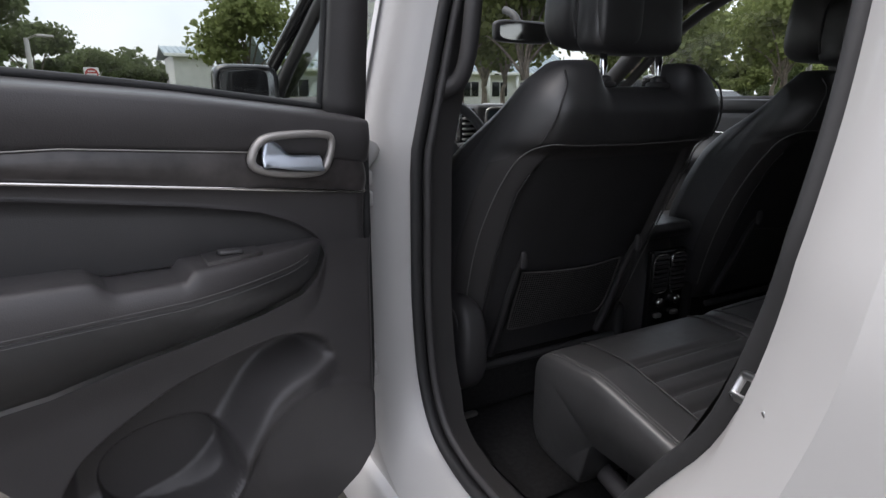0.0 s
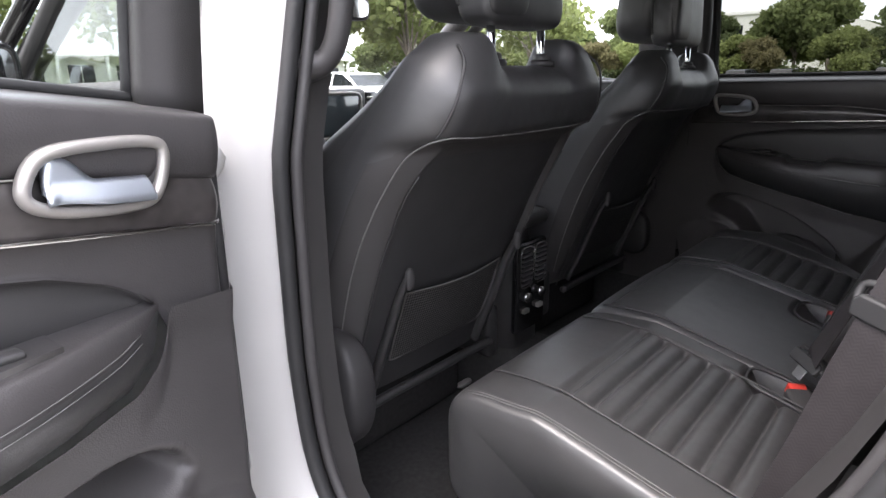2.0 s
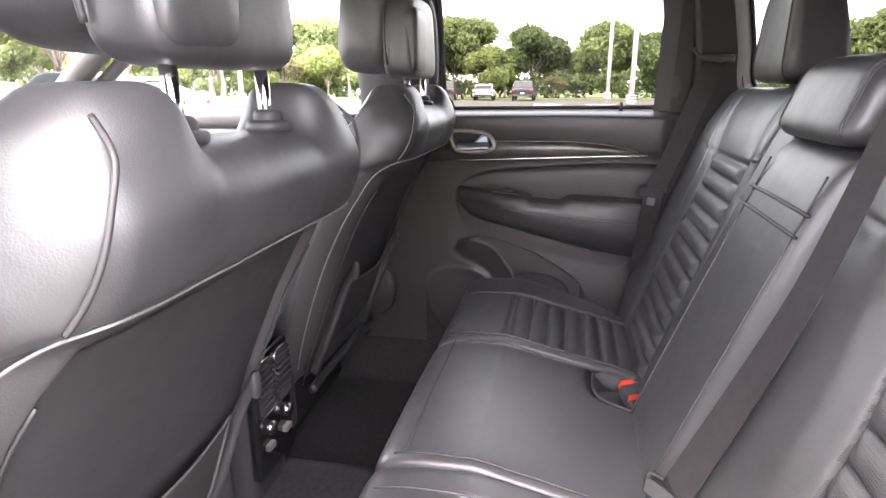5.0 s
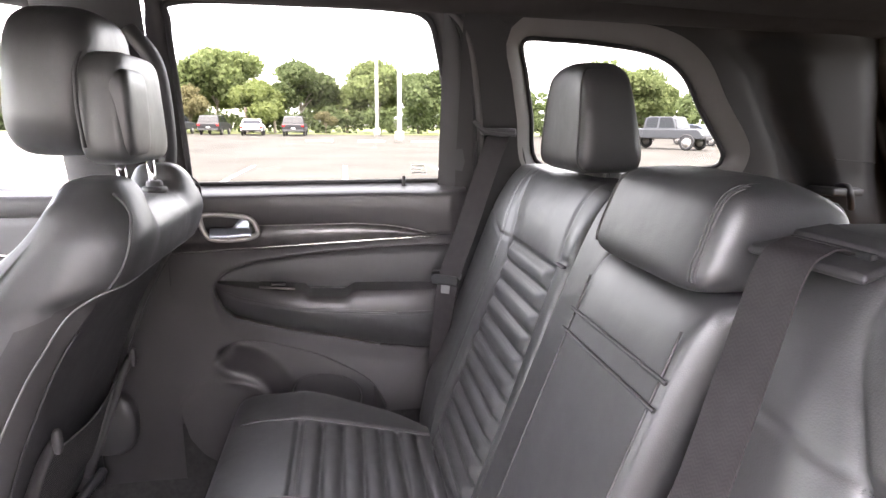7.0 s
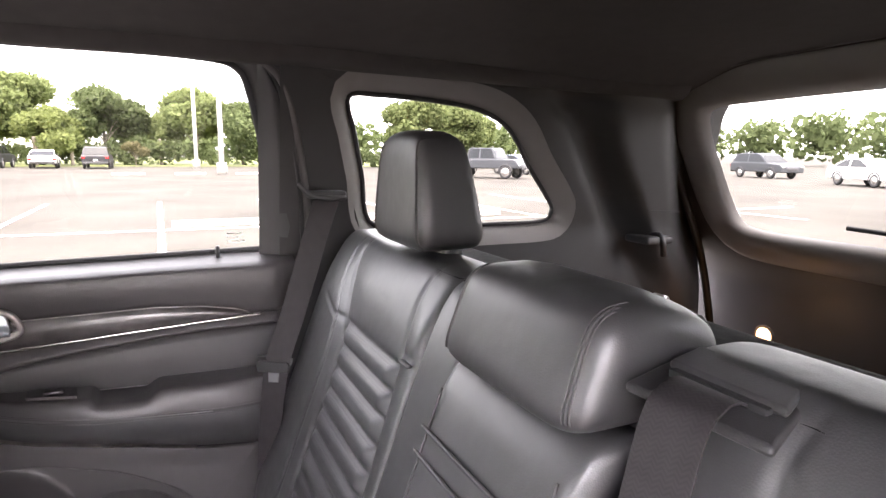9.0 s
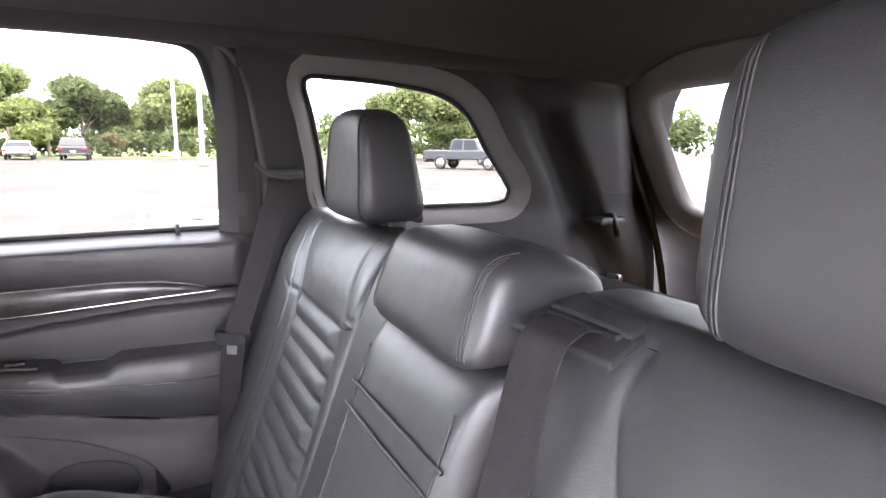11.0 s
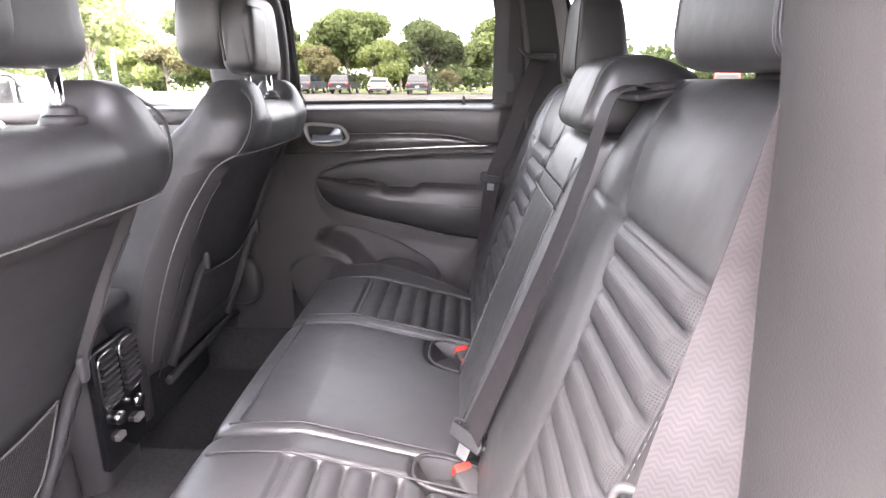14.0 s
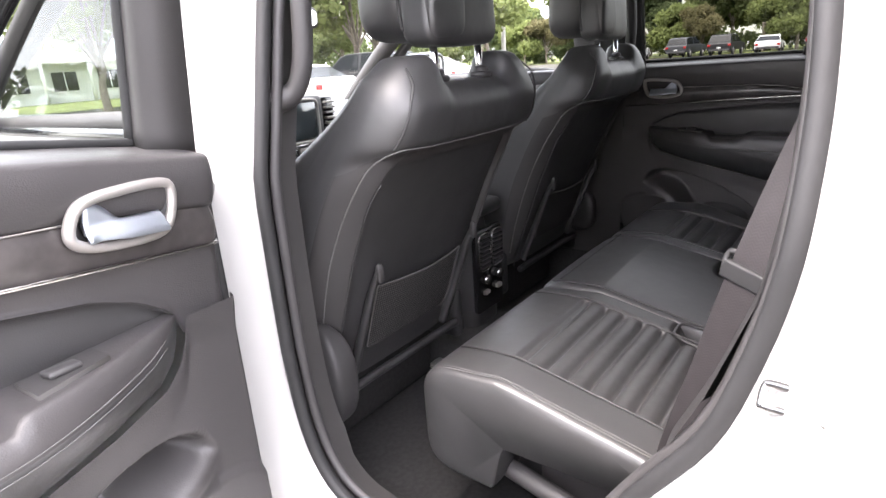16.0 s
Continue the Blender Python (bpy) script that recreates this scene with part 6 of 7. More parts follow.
# parking bay lines and wheel stops
for k in range(9):
    y = -13.03 + k * 2.75
    ln = link_mesh("bay_line", [(8.2, y, 0.006), (18.3, y, 0.006), (18.3, y + 0.11, 0.006), (8.2, y + 0.11, 0.006)], [(0, 1, 2, 3)], LINE, None, False)
    tagged(ln, "worn white parking bay line", "bay line", "bay lines", "structure")
ln = link_mesh("bay_line", [(10.6, -16, 0.007), (10.74, -16, 0.007), (11.92, 9, 0.007), (11.78, 9, 0.007)], [(0, 1, 2, 3)], LINE, None, False)
tagged(ln, "long white parking line", "bay line", "bay lines", "structure")


def wheel_stop(x, y, turn):
    ob = prism("wheel_stop", [(-0.09, 0), (0.09, 0), (0.06, 0.13), (-0.06, 0.13)], lambda a, b, d: Vector((a, d - 0.9, b)), 1.8, CONCRETE, None, "", 0.015)
    tagged(ob, "grey concrete wheel stop on the asphalt", "wheel stop", "wheel stops")
    ob.matrix_basis = pose(x, y, 0, 0, 0, turn)
    return ob


for x, y in ((11.85, -0.32), (11.85, -3.1), (11.85, -5.8), (39.8, -1.05), (39.5, -4.6), (39.9, 2.4)):
    wheel_stop(x, y, 0)


def leaf_cloud(rng, blobs, count, size):
    """Small crossed leaf clumps scattered through ellipsoid blobs: vertices and faces."""
    verts, faces = [], []
    weights = np.array([b[3] * b[4] * b[5] for b in blobs]) ** 0.8
    pick = rng.choice(len(blobs), count, p=weights / weights.sum())
    for i in pick:
        bx, by, bz, rx, ry, rz = blobs[i]
        d = rng.normal(size=3)
        d /= np.linalg.norm(d)
        r = rng.uniform(0.30, 1.06)
        c = np.array((bx + d[0] * rx * r, by + d[1] * ry * r, bz + d[2] * rz * r))
        for _ in range(2):
            a, b = rng.normal(size=3), rng.normal(size=3)
            a /= np.linalg.norm(a)
            b -= a * a.dot(b)
            b /= np.linalg.norm(b)
            s = size * rng.uniform(0.5, 1.3)
            o = len(verts)
            off = rng.normal(size=3) * size * 0.5
            verts += [tuple(c + off + a * s * u + b * s * 0.7 * v) for u, v in ((-1, -0.2), (-0.2, -0.8), (0.9, -0.4), (0.7, 0.6), (-0.4, 0.9))]
            faces.append((o, o + 1, o + 2, o + 3, o + 4))
    return verts, faces


def tree(seed, height, spread, leaf, trunk=0.22, count=1500, size=0.22, bare=0.35, label="broad green tree beyond the parking lot", group="trees"):
    rng = np.random.default_rng(seed)
    root = thing("tree", label, "tree", group)
    fork = height * bare
    limbs = []
    tube("trunk", [(0, 0, -0.1), (0.06 * height * rng.uniform(-1, 1) * 0.4, 0.05, fork * 0.6), (rng.uniform(-0.2, 0.2), rng.uniform(-0.2, 0.2), fork), (rng.uniform(-0.3, 0.3), 0, height * 0.75)], lambda t: trunk * (1.15 - 0.95 * t), BARK, root, n=16, seg=9)
    blobs = []
    for k in range(9):
        a = k * 2.4 + rng.uniform(-0.4, 0.4)
        rr = spread * rng.uniform(0.25, 0.62)
        z = fork + (height - fork) * rng.uniform(0.18, 0.85)
        e = (math.cos(a) * rr, math.sin(a) * rr, z)
        tube("limb", [(0, 0, fork * rng.uniform(0.75, 1.1)), (e[0] * 0.45, e[1] * 0.45, (fork + z) / 2 + 0.2), e], lambda t: trunk * 0.45 * (1.1 - t), BARK, root, n=8, seg=6)
        q = rng.uniform(0.26, 0.42) * spread
        blobs.append((*e, q, q, q * rng.uniform(0.55, 0.8)))
    blobs.append((0, 0, height * 0.86, spread * 0.35, spread * 0.35, height * 0.15))
    v, f = leaf_cloud(rng, blobs, count, size)
    link_mesh("crown", v, f, leaf, root, False, "uneven leafy crown")
    return root


def palm(seed, height):
    rng = np.random.default_rng(seed)
    root = thing("palm_tree", "short fan palm among the trees", "palm", "palms")
    tube("trunk", [(0, 0, -0.1), (0.05, 0, height * 0.5), (0, 0.05, height)], 0.16, BARK, root, n=8, seg=8)
    v, f = [], []
    for k in range(46):
        a, el = rng.uniform(0, 6.28), rng.uniform(-0.7, 1.3)
        d = np.array((math.cos(a) * math.cos(el), math.sin(a) * math.cos(el), math.sin(el)))
        side = np.cross(d, (0, 0, 1))
        side /= np.linalg.norm(side) + 1e-6
        ln_ = rng.uniform(1.0, 1.6)
        for j in range(7):
            t = (j - 3) / 3
            tip = np.array((0, 0, height)) + d * ln_ * (1 - 0.15 * abs(t)) + side * t * 0.5 + np.array((0, 0, -0.25 * ln_ * ln_ * 0.4))
            base = np.array((0, 0, height)) + d * ln_ * 0.45
            o = len(v)
            v += [tuple(base - side * 0.03), tuple(base + side * 0.03), tuple(tip)]
            f.append((o, o + 1, o + 2))
    link_mesh("fronds", v, f, LEAF_A, root, False, "fan-shaped fronds")
    return root


def bush(seed, w, h, leaf):
    rng = np.random.default_rng(seed)
    root = thing("bush", "dense green undergrowth at the lot's edge", "bush", "bushes")
    blobs = [(rng.uniform(-w, w) * 0.7, rng.uniform(-1, 1) * 0.8, h * rng.uniform(0.25, 0.7), w * 0.35, 1.0, h * 0.35) for _ in range(7)]
    v, f = leaf_cloud(rng, blobs, 1100, 0.20)
    link_mesh("leaves", v, f, leaf, root, False)
    return root


kinds = [tree(11, 9.5, 6.5, LEAF_A, 0.24, 15000, 0.26), tree(12, 8.5, 5.0, LEAF_B, 0.2, 12500, 0.25), tree(13, 6.0, 4.2, LEAF_C, 0.15, 8500, 0.20, 0.22),
         tree(14, 8.0, 5.5, LEAF_A, 0.2, 8000, 0.23, 0.35, "thin-crowned tree with open branches"), tree(15, 5.0, 3.0, LEAF_D, 0.12, 4200, 0.17, 0.25, "small russet-leaved tree beside the grass")]
spots = {0: [(69, 13, 1.07, 20), (72, 30, 1.12, 200), (68, -4.5, 0.96, 80), (76, 48, 1.18, 5), (61, 62, 1.07, 140), (64, -36, 0.76, 60)],
         1: [(68, 4, 1.02, 10), (71, 22, 1.07, 150), (67, -9, 0.91, 250), (68, 39, 1.07, 30), (45, 70, 1.00, 90), (48, -40, 0.72, 10)],
         2: [(64.5, 8, 1.02, 70), (64, 17, 0.96, 10), (65, 27, 1.07, 190), (64, -14, 0.86, 300), (63, 45, 0.96, 45), (63, 34, 0.96, 100)],
         3: [(52, -23, 0.80, 40), (56, -30, 0.80, 130), (44, 36, 0.90, 0), (58, 50, 1.07, 220)],
         4: [(63, 14.5, 0.91, 0), (63, 1.2, 0.45, 50), (62.5, 31, 0.96, 80)]}
for k, places in spots.items():
    for i, (x, y, sc, turn) in enumerate(places):
        y += 1.4
        sc *= 0.86 if k < 3 else 1.0
        m = pose(x, y, 0, 0, 0, turn) @ Matrix.Diagonal((sc, sc, sc, 1))
        if i == 0:
            kinds[k].matrix_basis = m
        else:
            t_ = kinds[k]
            c_ = copy_thing(t_, pose(x, y, 0, 0, 0, turn))
            c_.scale = (sc, sc, sc)
p0 = palm(21, 2.6)
p0.matrix_basis = pose(63, 10.5, 0)
for x, y, tz in ((63.5, 6.4, 40), (62.8, 20, 90), (64, 24, 10), (66, -1.0, 30)):
    copy_thing(p0, pose(x, y + 1.4, 0, 0, 0, tz))
b0 = bush(31, 5.0, 2.4, LEAF_B)
b0.matrix_basis = pose(66, 3, 0, 0, 0, 90)
for x, y in ((66, 11), (66, 19), (66, 27), (66, -5), (66, 35), (66, -13), (67, 43), (66, 52), (58, -20), (56, -27)):
    copy_thing(b0, pose(x, y, 0, 0, 0, 90 + (x * 7 + y * 13) % 20 - 10))

# trees ahead and to the left of the car
near = [tree(41, 7.0, 5.0, LEAF_C, 0.17, 2800, 0.18, 0.32, "sunlit yellow-green tree ahead of the car"), tree(42, 9.0, 6.0, LEAF_B, 0.25, 4200, 0.24, 0.25, "dense dark tree beside the drive")]
near[0].matrix_basis = pose(14.5, 22, 0)
for x, y, sc, tz in ((9.5, 24, 0.9, 60), (20, 21, 0.95, 120), (27, 26, 1.0, 200), (33, 22, 1.0, 300), (16, 30, 1.15, 20), (40, 27, 1.1, 75), (5.6, 36, 0.9, 180), (21, 33, 1.0, 70)):
    c_ = copy_thing(near[0], pose(x, y, 0, 0, 0, tz))
    c_.scale = (sc, sc, sc)
near[1].matrix_basis = pose(-8.8, 40, 0) @ Matrix.Diagonal((0.85, 0.85, 0.85, 1))
for x, y, sc, tz in ((-5.4, 47, 0.62, 80), (-14, 34, 0.85, 150), (-2.4, 54, 0.5, 20), (-20, 28, 1.0, 240), (2.4, 70, 0.4, 10), (0.4, 62, 0.42, 200), (-26, 10, 1.0, 100), (-24, -6, 1.1, 10), (24, 40, 1.0, 55)):
    c_ = copy_thing(near[1], pose(x, y, 0, 0, 0, tz))
    c_.scale = (sc, sc, sc)


# ---------------------------------------------------------------- parked cars
CAR_PAINT = {"black": mat("black_car_paint", (0.012, 0.012, 0.014), 0.45, var=0.1, coat=0.1), "grey": mat("grey_car_paint", (0.045, 0.048, 0.054), 0.45, 0.2, var=0.06, coat=0.1),
             "white": mat("white_far_paint", (0.72, 0.72, 0.71), 0.35, var=0.03, coat=0.5), "blue": mat("dark_blue_car_paint", (0.03, 0.045, 0.085), 0.3, var=0.08, coat=0.5),
             "red": mat("red_car_paint", (0.42, 0.03, 0.025), 0.3, var=0.06, coat=0.5)}
TAIL = mat("red_tail_lens", (0.35, 0.02, 0.02), 0.2, var=0.05)


def parked_car(kind, colour, label, name="parked_car"):
    """Length along x, nose at +x."""
    root = thing(name, label, "car", "parked cars")
    P = CAR_PAINT[colour]
    if kind == "suv":
        L, W, low, belt, top = 4.7, 1.9, 0.32, 1.05, 1.72
        hull = [(-2.32, 0.45), (-2.35, 0.95), (-2.28, 1.08), (0.95, 1.08), (2.15, 0.98), (2.35, 0.80), (2.35, 0.42)]
        cab = [(-2.22, 1.06), (-1.95, 1.66), (-1.2, 1.74), (0.0, 1.72), (0.35, 1.62), (1.05, 1.06)]
    elif kind == "pickup":
        L, W, low, belt, top = 5.5, 1.9, 0.42, 1.12, 1.85
        hull = [(-2.75, 0.58), (-2.78, 1.15), (-0.95, 1.15), (0.95, 1.17), (2.2, 1.16), (2.35, 1.05), (2.5, 0.85), (2.5, 0.62)]
        cab = [(-0.95, 1.13), (-0.90, 1.72), (-0.75, 1.83), (0.65, 1.83), (0.80, 1.74), (1.05, 1.13)]
    else:
        L, W, low, belt, top = 4.6, 1.84, 0.25, 0.90, 1.44
        hull = [(-2.28, 0.38), (-2.32, 0.80), (-2.2, 0.98), (-1.5, 1.0), (0.9, 0.94), (2.0, 0.80), (2.3, 0.62), (2.3, 0.34)]
        cab = [(-1.9, 0.96), (-1.1, 1.38), (-0.4, 1.44), (0.15, 1.40), (1.05, 0.94)]
    body = prism("body", hull, lambda a, b, d: Vector((a, d - W / 2, b)), W, P, root, "", 0.07, 3)
    k = 0.80
    n = len(cab)
    zt = max(z for _, z in cab)
    zb = cab[0][1]
    cv = [Vector((x, sd * W / 2 * (0.97 - 0.17 * (z - zb) / (zt - zb)), z)) for sd in (-1, 1) for x, z in cab]
    cabin = link_mesh("cabin", cv, [tuple(range(n)), tuple(range(2 * n - 1, n - 1, -1))] + [(i, (i + 1) % n, n + (i + 1) % n, n + i) for i in range(n)], P, root, False)
    soften(cabin, 0.04, 2)
    # side glass, windscreen and rear glass, a little proud of the cabin
    def inset(pts, f):
        cx, czz = sum(p[0] for p in pts) / len(pts), sum(p[1] for p in pts) / len(pts)
        return [(cx + (x - cx) * f, czz + (z - czz) * (f - 0.06)) for x, z in pts]
    ig = inset(cab, 0.88)
    for sd in (-1, 1):
        mid = (min(x for x, _ in ig) + max(x for x, _ in ig)) / 2
        g = [Vector((x, sd * (W / 2 * (0.97 - 0.17 * (z - zb) / (zt - zb)) + 0.012), z)) for x, z in ig]
        link_mesh("side_window", g, [tuple(range(n))], DARKWIN, cabin, False)
        xm = mid - 0.1
        link_mesh("door_pillar", [(xm - 0.05, sd * (W / 2 * 0.97 + 0.02), zb), (xm + 0.05, sd * (W / 2 * 0.97 + 0.02), zb), (xm + 0.05, sd * (W / 2 * 0.82 + 0.02), zt - 0.05), (xm - 0.05, sd * (W / 2 * 0.82 + 0.02), zt - 0.05)], [(0, 1, 2, 3)], P, cabin, False)
    for (xa, za), (xb, zc_), out in ((cab[-2], cab[-1], 0.012), (cab[1], cab[0], -0.012)):
        f0, f1 = 0.10, 0.90
        q = []
        for f, w in ((f0, 0.80), (f1, 0.88)):
            x, z = xa + (xb - xa) * f, za + (zc_ - za) * f
            q.append((x + out * 1.4, z + 0.012, W / 2 * w * (0.97 - 0.17 * (z - zb) / (zt - zb)) / 0.9))
        link_mesh("screen_glass", [(q[0][0], -q[0][2], q[0][1]), (q[0][0], q[0][2], q[0][1]), (q[1][0], q[1][2], q[1][1]), (q[1][0], -q[1][2], q[1][1])], [(0, 1, 2, 3)], DARKWIN, cabin, False)
    wr = 0.40 if kind == "pickup" else 0.35
    for x in (-L * 0.29, L * 0.30):
        for sd in (-1, 1):
            w_ = tube("wheel", [(x + (wr - 0.09) * math.cos(a), sd * (W / 2 - 0.08), wr + (wr - 0.09) * math.sin(a)) for a in [2 * math.pi * i / 24 for i in range(24)]], 0.10, RUBBER, root, "black tyre", closed=True, raw=True, seg=8)
            tube("rim", [(x, sd * (W / 2 - 0.12), wr), (x, sd * (W / 2 + 0.005), wr)], wr - 0.13, SATIN, w_, "alloy rim", raw=True, seg=18)
            arch = [(x + (wr + 0.05) * math.cos(a), sd * (W / 2 + 0.004), wr + (wr + 0.05) * math.sin(a)) for a in [math.pi * i / 16 for i in range(17)]]
            tube("wheel_arch", arch, 0.035, PLASTIC, root, n=20, seg=6)
    xb = min(x for x, _ in hull)
    xf = max(x for x, _ in hull)
    for sd in (-1, 1):
        box("tail_lamp", xb - 0.012, xb + 0.05, min(sd * (W / 2 - 0.26), sd * (W / 2 - 0.02)), max(sd * (W / 2 - 0.26), sd * (W / 2 - 0.02)), belt - 0.26, belt - 0.08, TAIL, root, "red tail lamp", 0.015)
        box("headlamp", xf - 0.12, xf + 0.012, min(sd * (W / 2 - 0.30), sd * (W / 2 - 0.06)), max(sd * (W / 2 - 0.30), sd * (W / 2 - 0.06)), belt - 0.32, belt - 0.18, CHROME, root, "clear headlamp", 0.015)
    box("number_plate", xb - 0.016, xb + 0.01, -0.16, 0.16, 0.62, 0.74, SIGNWHITE, root, "plain pale number plate", 0.004)
    box("bumper", xb - 0.03, xb + 0.08, -W / 2 + 0.1, W / 2 - 0.1, 0.40, 0.56, PLASTIC, root, "", 0.03)
    box("grille", xf - 0.05, xf + 0.02, -0.45, 0.45, 0.55, 0.75, PLASTIC, root, "", 0.02)
    return root


suv = parked_car("suv", "black", "dark SUV parked with its back to the lot")
suv.matrix_basis = pose(55, 5.1, 0, 0, 0, 0)
white_sedan = parked_car("sedan", "white", "white saloon parked at the lot's far edge")
white_sedan.matrix_basis = pose(56, 8.9, 0, 0, 0, 4)
dark_suv = copy_thing(suv, pose(57, 12.4, 0, 0, 0, -3))
tagged(dark_suv, "dark grey SUV parked at the lot's far edge")
grey_suv = parked_car("suv", "grey", "grey SUV parked at the lot's far edge")
grey_suv.matrix_basis = pose(58, 16.0, 0, 0, 0, -8)
copy_thing(white_sedan, pose(57, 20.4, 0, 0, 0, 5))
truck = parked_car("pickup", "grey", "grey four-door pickup truck crossing the lot", "pickup_truck")
truck.matrix_basis = pose(31.5, -17.6, 0, 0, 0, 215)
blue_car = parked_car("sedan", "blue", "dark blue saloon behind the pickup")
blue_car.matrix_basis = pose(37.5, -23.8, 0, 0, 0, 200)
red_truck = parked_car("pickup", "red", "red pickup truck far across the lot", "pickup_truck")
red_truck.matrix_basis = pose(43, -17.6, 0, 0, 0, 160)
ws = parked_car("sedan", "white", "low white coupe in the row behind")
ws.matrix_basis = pose(17.5, -32.5, 0, 0, 0, 155)
copy_thing(grey_suv, pose(27.5, -38, 0, 0, 0, 170))
for x, y, tz in ((9.5, -36, 165), (4.0, -38, 172), (21, -48, 160)):
    copy_thing(white_sedan, pose(x, y, 0, 0, 0, tz))
rc = parked_car("sedan", "red", "red saloon in the row behind")
rc.matrix_basis = pose(12.5, -40, 0, 0, 0, 150)
# a row ahead of the bonnet
for x, y, tz, src in ((12.5, 17, 88, white_sedan), (16, 17, 92, suv), (19.5, 17, 92, white_sedan)):
    copy_thing(src, pose(x, y, 0, 0, 0, tz))


# ---------------------------------------------------------------- poles, sign, buildings
def lamp_post(x, y, h, arm, name="lamp_post"):
    root = thing(name, "tall pale lamp post in the parking lot", "lamp post", "lamp posts")
    tube("pole", [(x, y, 0), (x, y, h)], lambda t: 0.17 - 0.05 * t, POLE, root, raw=True, seg=14)
    tube("base", [(x, y, 0), (x, y, 0.75)], 0.30, CONCRETE, root, "concrete footing", raw=True, seg=18)
    if arm:
        tube("arm", [(x, y, h - 0.1), (x + arm * 0.6, y - 0.4, h + 0.15), (x + arm, y - 0.6, h + 0.12)], 0.05, POLE, root, n=10)
        box("lantern", x + arm - 0.4, x + arm + 0.4, y - 0.75, y - 0.45, h + 0.02, h + 0.16, SATIN, root, "grey lamp head", 0.03)
    return root


lamp_post(39.0, -2.85, 11.5, 0)
lamp_post(54.0, -2.2, 10.0, 1.2)
lamp_post(6.3, 48.0, 11.0, 0)
lamp_post(-5.0, 40.0, 4.0, 0.9)
lamp_post(13, -52, 9, 1.0)
lamp_post(37, 23, 9, 0)

sign = thing("road_sign", "square no-entry road sign with a red disc", "road sign")
sx, sy, sz = -2.2, 40.5, 2.2
turn_s = pose(sx, sy, 0, 0, 0, 3)
box("plate", -0.38, 0.38, -0.01, 0.01, sz - 0.38, sz + 0.38, SIGNWHITE, sign, "white plate", 0.008)
link_mesh("disc", [(0.34 * math.cos(a), -0.014, sz + 0.34 * math.sin(a)) for a in [2 * math.pi * i / 48 for i in range(48)]], [tuple(range(48))], SIGNRED, sign, False, "red disc")
box("bar", -0.25, 0.25, -0.022, -0.016, sz - 0.05, sz + 0.05, SIGNWHITE, sign, "white bar", 0.002)
for dz, w in ((0.17, 0.18), (-0.17, 0.20)):
    box("lettering", -w, w, -0.022, -0.016, sz + dz - 0.03, sz + dz + 0.03, SIGNWHITE, sign, "white lettering band", 0.002)
tube("post", [(0, 0.03, 0), (0, 0.03, sz + 0.3)], 0.03, POLE, sign, raw=True)
sign.matrix_basis = turn_s


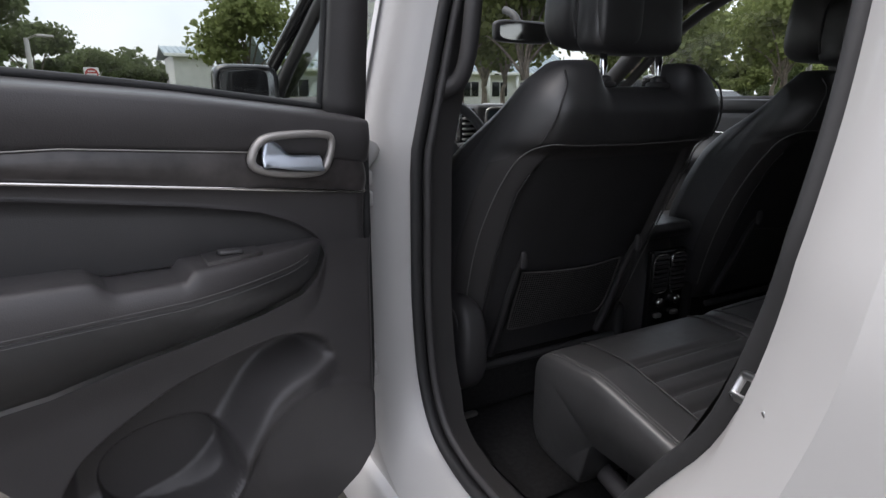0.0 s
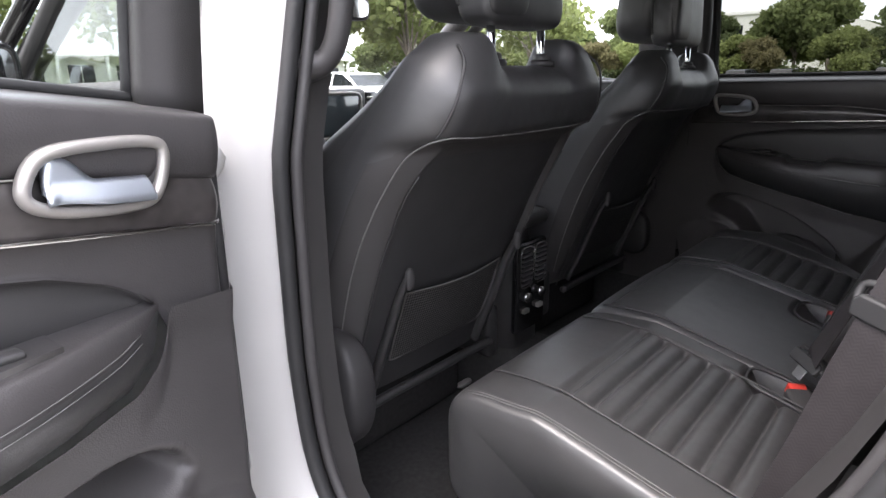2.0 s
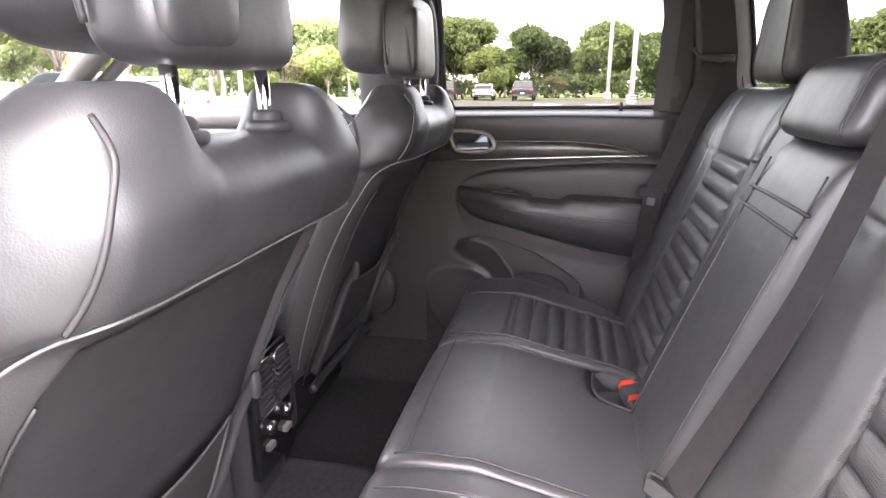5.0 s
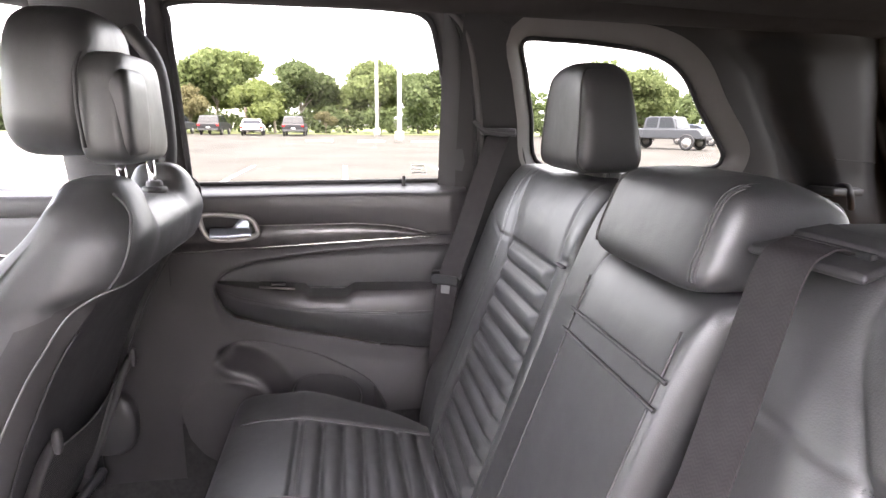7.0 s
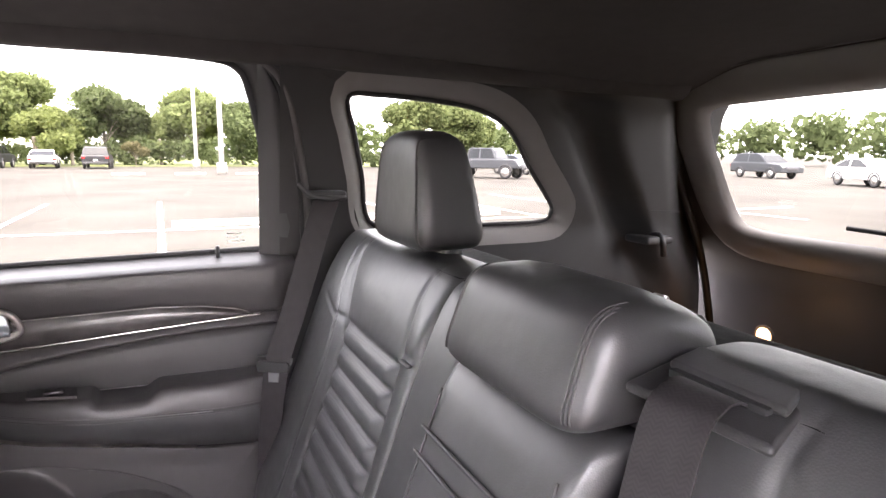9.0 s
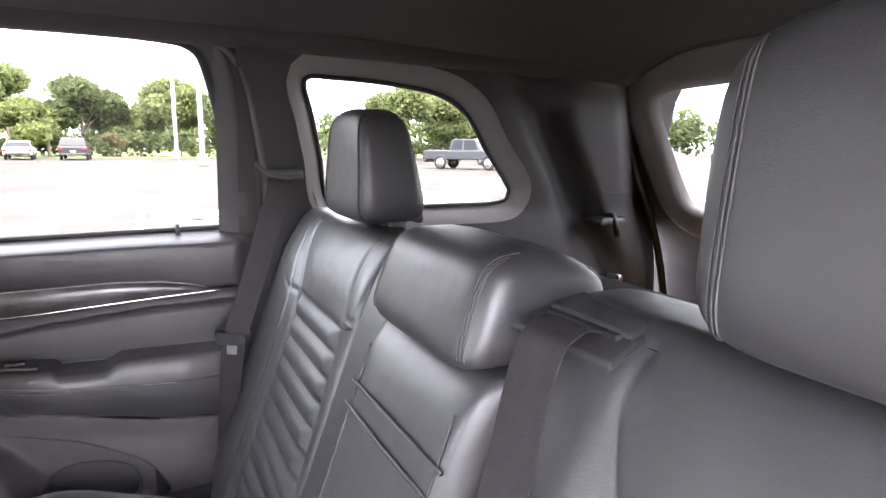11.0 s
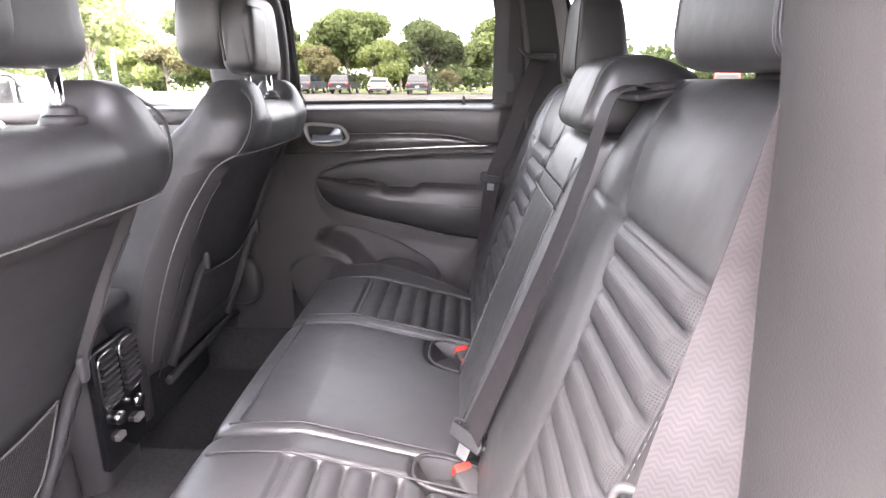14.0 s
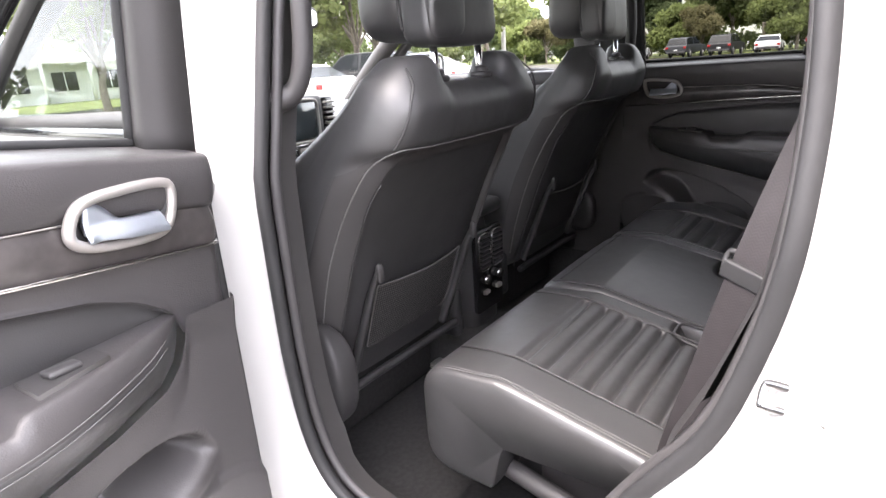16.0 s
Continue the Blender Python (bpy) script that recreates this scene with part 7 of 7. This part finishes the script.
def shed(x0, x1, y0, y1, wall_h, ridge_h, label, bays):
    """A pale building with a standing-seam metal roof; its front looks towards -y."""
    root = thing("building", label, "building", "buildings")
    box("wall", x0, x1, y0, y1, 0, wall_h, PALEWALL, root, "pale wall", 0.0)
    yr = (y0 + y1) / 2
    ov = 0.8
    for sgn, ye in ((1, y0 - ov), (-1, y1 + ov)):
        rf = link_mesh("roof", [(x0 - ov, ye, wall_h), (x1 + ov, ye, wall_h), (x1 + ov, yr, ridge_h), (x0 - ov, yr, ridge_h)], [(0, 1, 2, 3)], ROOFBLUE, root, False, "blue-grey metal roof")
        thick(rf, 0.12)
        if sgn == 1:
            nse = int((x1 - x0 + 2 * ov) / 0.5)
            for k in range(nse + 1):
                x = x0 - ov + k * 0.5
                tube("seam", [(x, ye, wall_h + 0.10), (x, yr, ridge_h + 0.10)], 0.045, ROOFBLUE, rf, raw=True, seg=5)
    box("fascia", x0 - ov, x1 + ov, y0 - ov - 0.06, y0 - ov, wall_h - 0.22, wall_h + 0.06, FASCIA, root, "white fascia board", 0.01)
    for k in range(bays):
        x = x0 + (x1 - x0) * (k + 0.5) / bays
        w = box("window", x - 0.9, x + 0.9, y0 - 0.05, y0 + 0.02, 0.9, 2.3, DARKWIN, root, "dark shop window", 0.01)
        box("frame", x - 0.03, x + 0.03, y0 - 0.08, y0 - 0.04, 0.9, 2.3, FASCIA, w, "", 0.004)
        tube("column", [(x + (x1 - x0) / bays / 2, y0 - 0.6, 0), (x + (x1 - x0) / bays / 2, y0 - 0.6, wall_h - 0.1)], 0.14, FASCIA, root, "white porch column", raw=True)
    return root


shed(11.0, 42.0, 52.0, 64.0, 3.2, 6.8, "pale single-storey building with a blue-grey metal roof", 9)
shed(4.0, 7.5, 62, 72, 4.6, 5.6, "far pale building with a metal roof", 0)
block = thing("building", "flat-roofed pale block behind the trees", "building", "buildings")
box("wall", 92, 106, 22, 34, 0, 9.2, PALEWALL, block, "", 0.0)
box("parapet", 91.8, 106.2, 21.8, 34.2, 9.2, 9.8, FASCIA, block, "", 0.05)
for k in range(4):
    for j in range(2):
        box("window", 91.93, 92.05, 23 + k * 2.9, 24.6 + k * 2.9, 2.5 + j * 3.6, 4.3 + j * 3.6, DARKWIN, block, "", 0.0)
wing = thing("building", "lower sloping-roofed wing beside the pale block", "building", "buildings")
prism("wall", [(-3, 0), (14, 0), (14, 6.2), (8, 8.6), (-3, 8.6)], lambda a, b, d: Vector((94 + d, 22 - a, b)), 9, PALEWALL, wing)
far = thing("tree_line", "distant hazy line of woods beyond the lots", "woods", kind="stuff")
rng_ = np.random.default_rng(77)
bl = []
for k in range(70):
    a = radians(150 + k * 4.6)
    r = rng_.uniform(105, 130)
    hgt = rng_.uniform(5.5, 9.0)
    bl.append((math.cos(a) * r, math.sin(a) * r, hgt * 0.55, 5.5, 5.5, hgt * 0.5))
v_, f_ = leaf_cloud(rng_, bl, 26000, 0.62)
link_mesh("foliage", v_, f_, LEAF_B, far, False)
oak = tree(51, 7.5, 6.5, LEAF_B, 0.30, 2000, 0.14, 0.42, "wide oak with dark limbs beside the rear lot")
oak.matrix_basis = pose(3.2, -19.5, 0, 0, 0, 40)
isl = prism("kerb_island", [(-2.2, -1.2), (2.2, -1.2), (2.2, 1.2), (-2.2, 1.2)], lambda a, b, d: Vector((3.4 + a, -19.5 + b, d)), 0.15, CONCRETE, None, "", 0.05)
tagged(isl, "low kerbed planting island round the oak", "kerb", kind="structure")
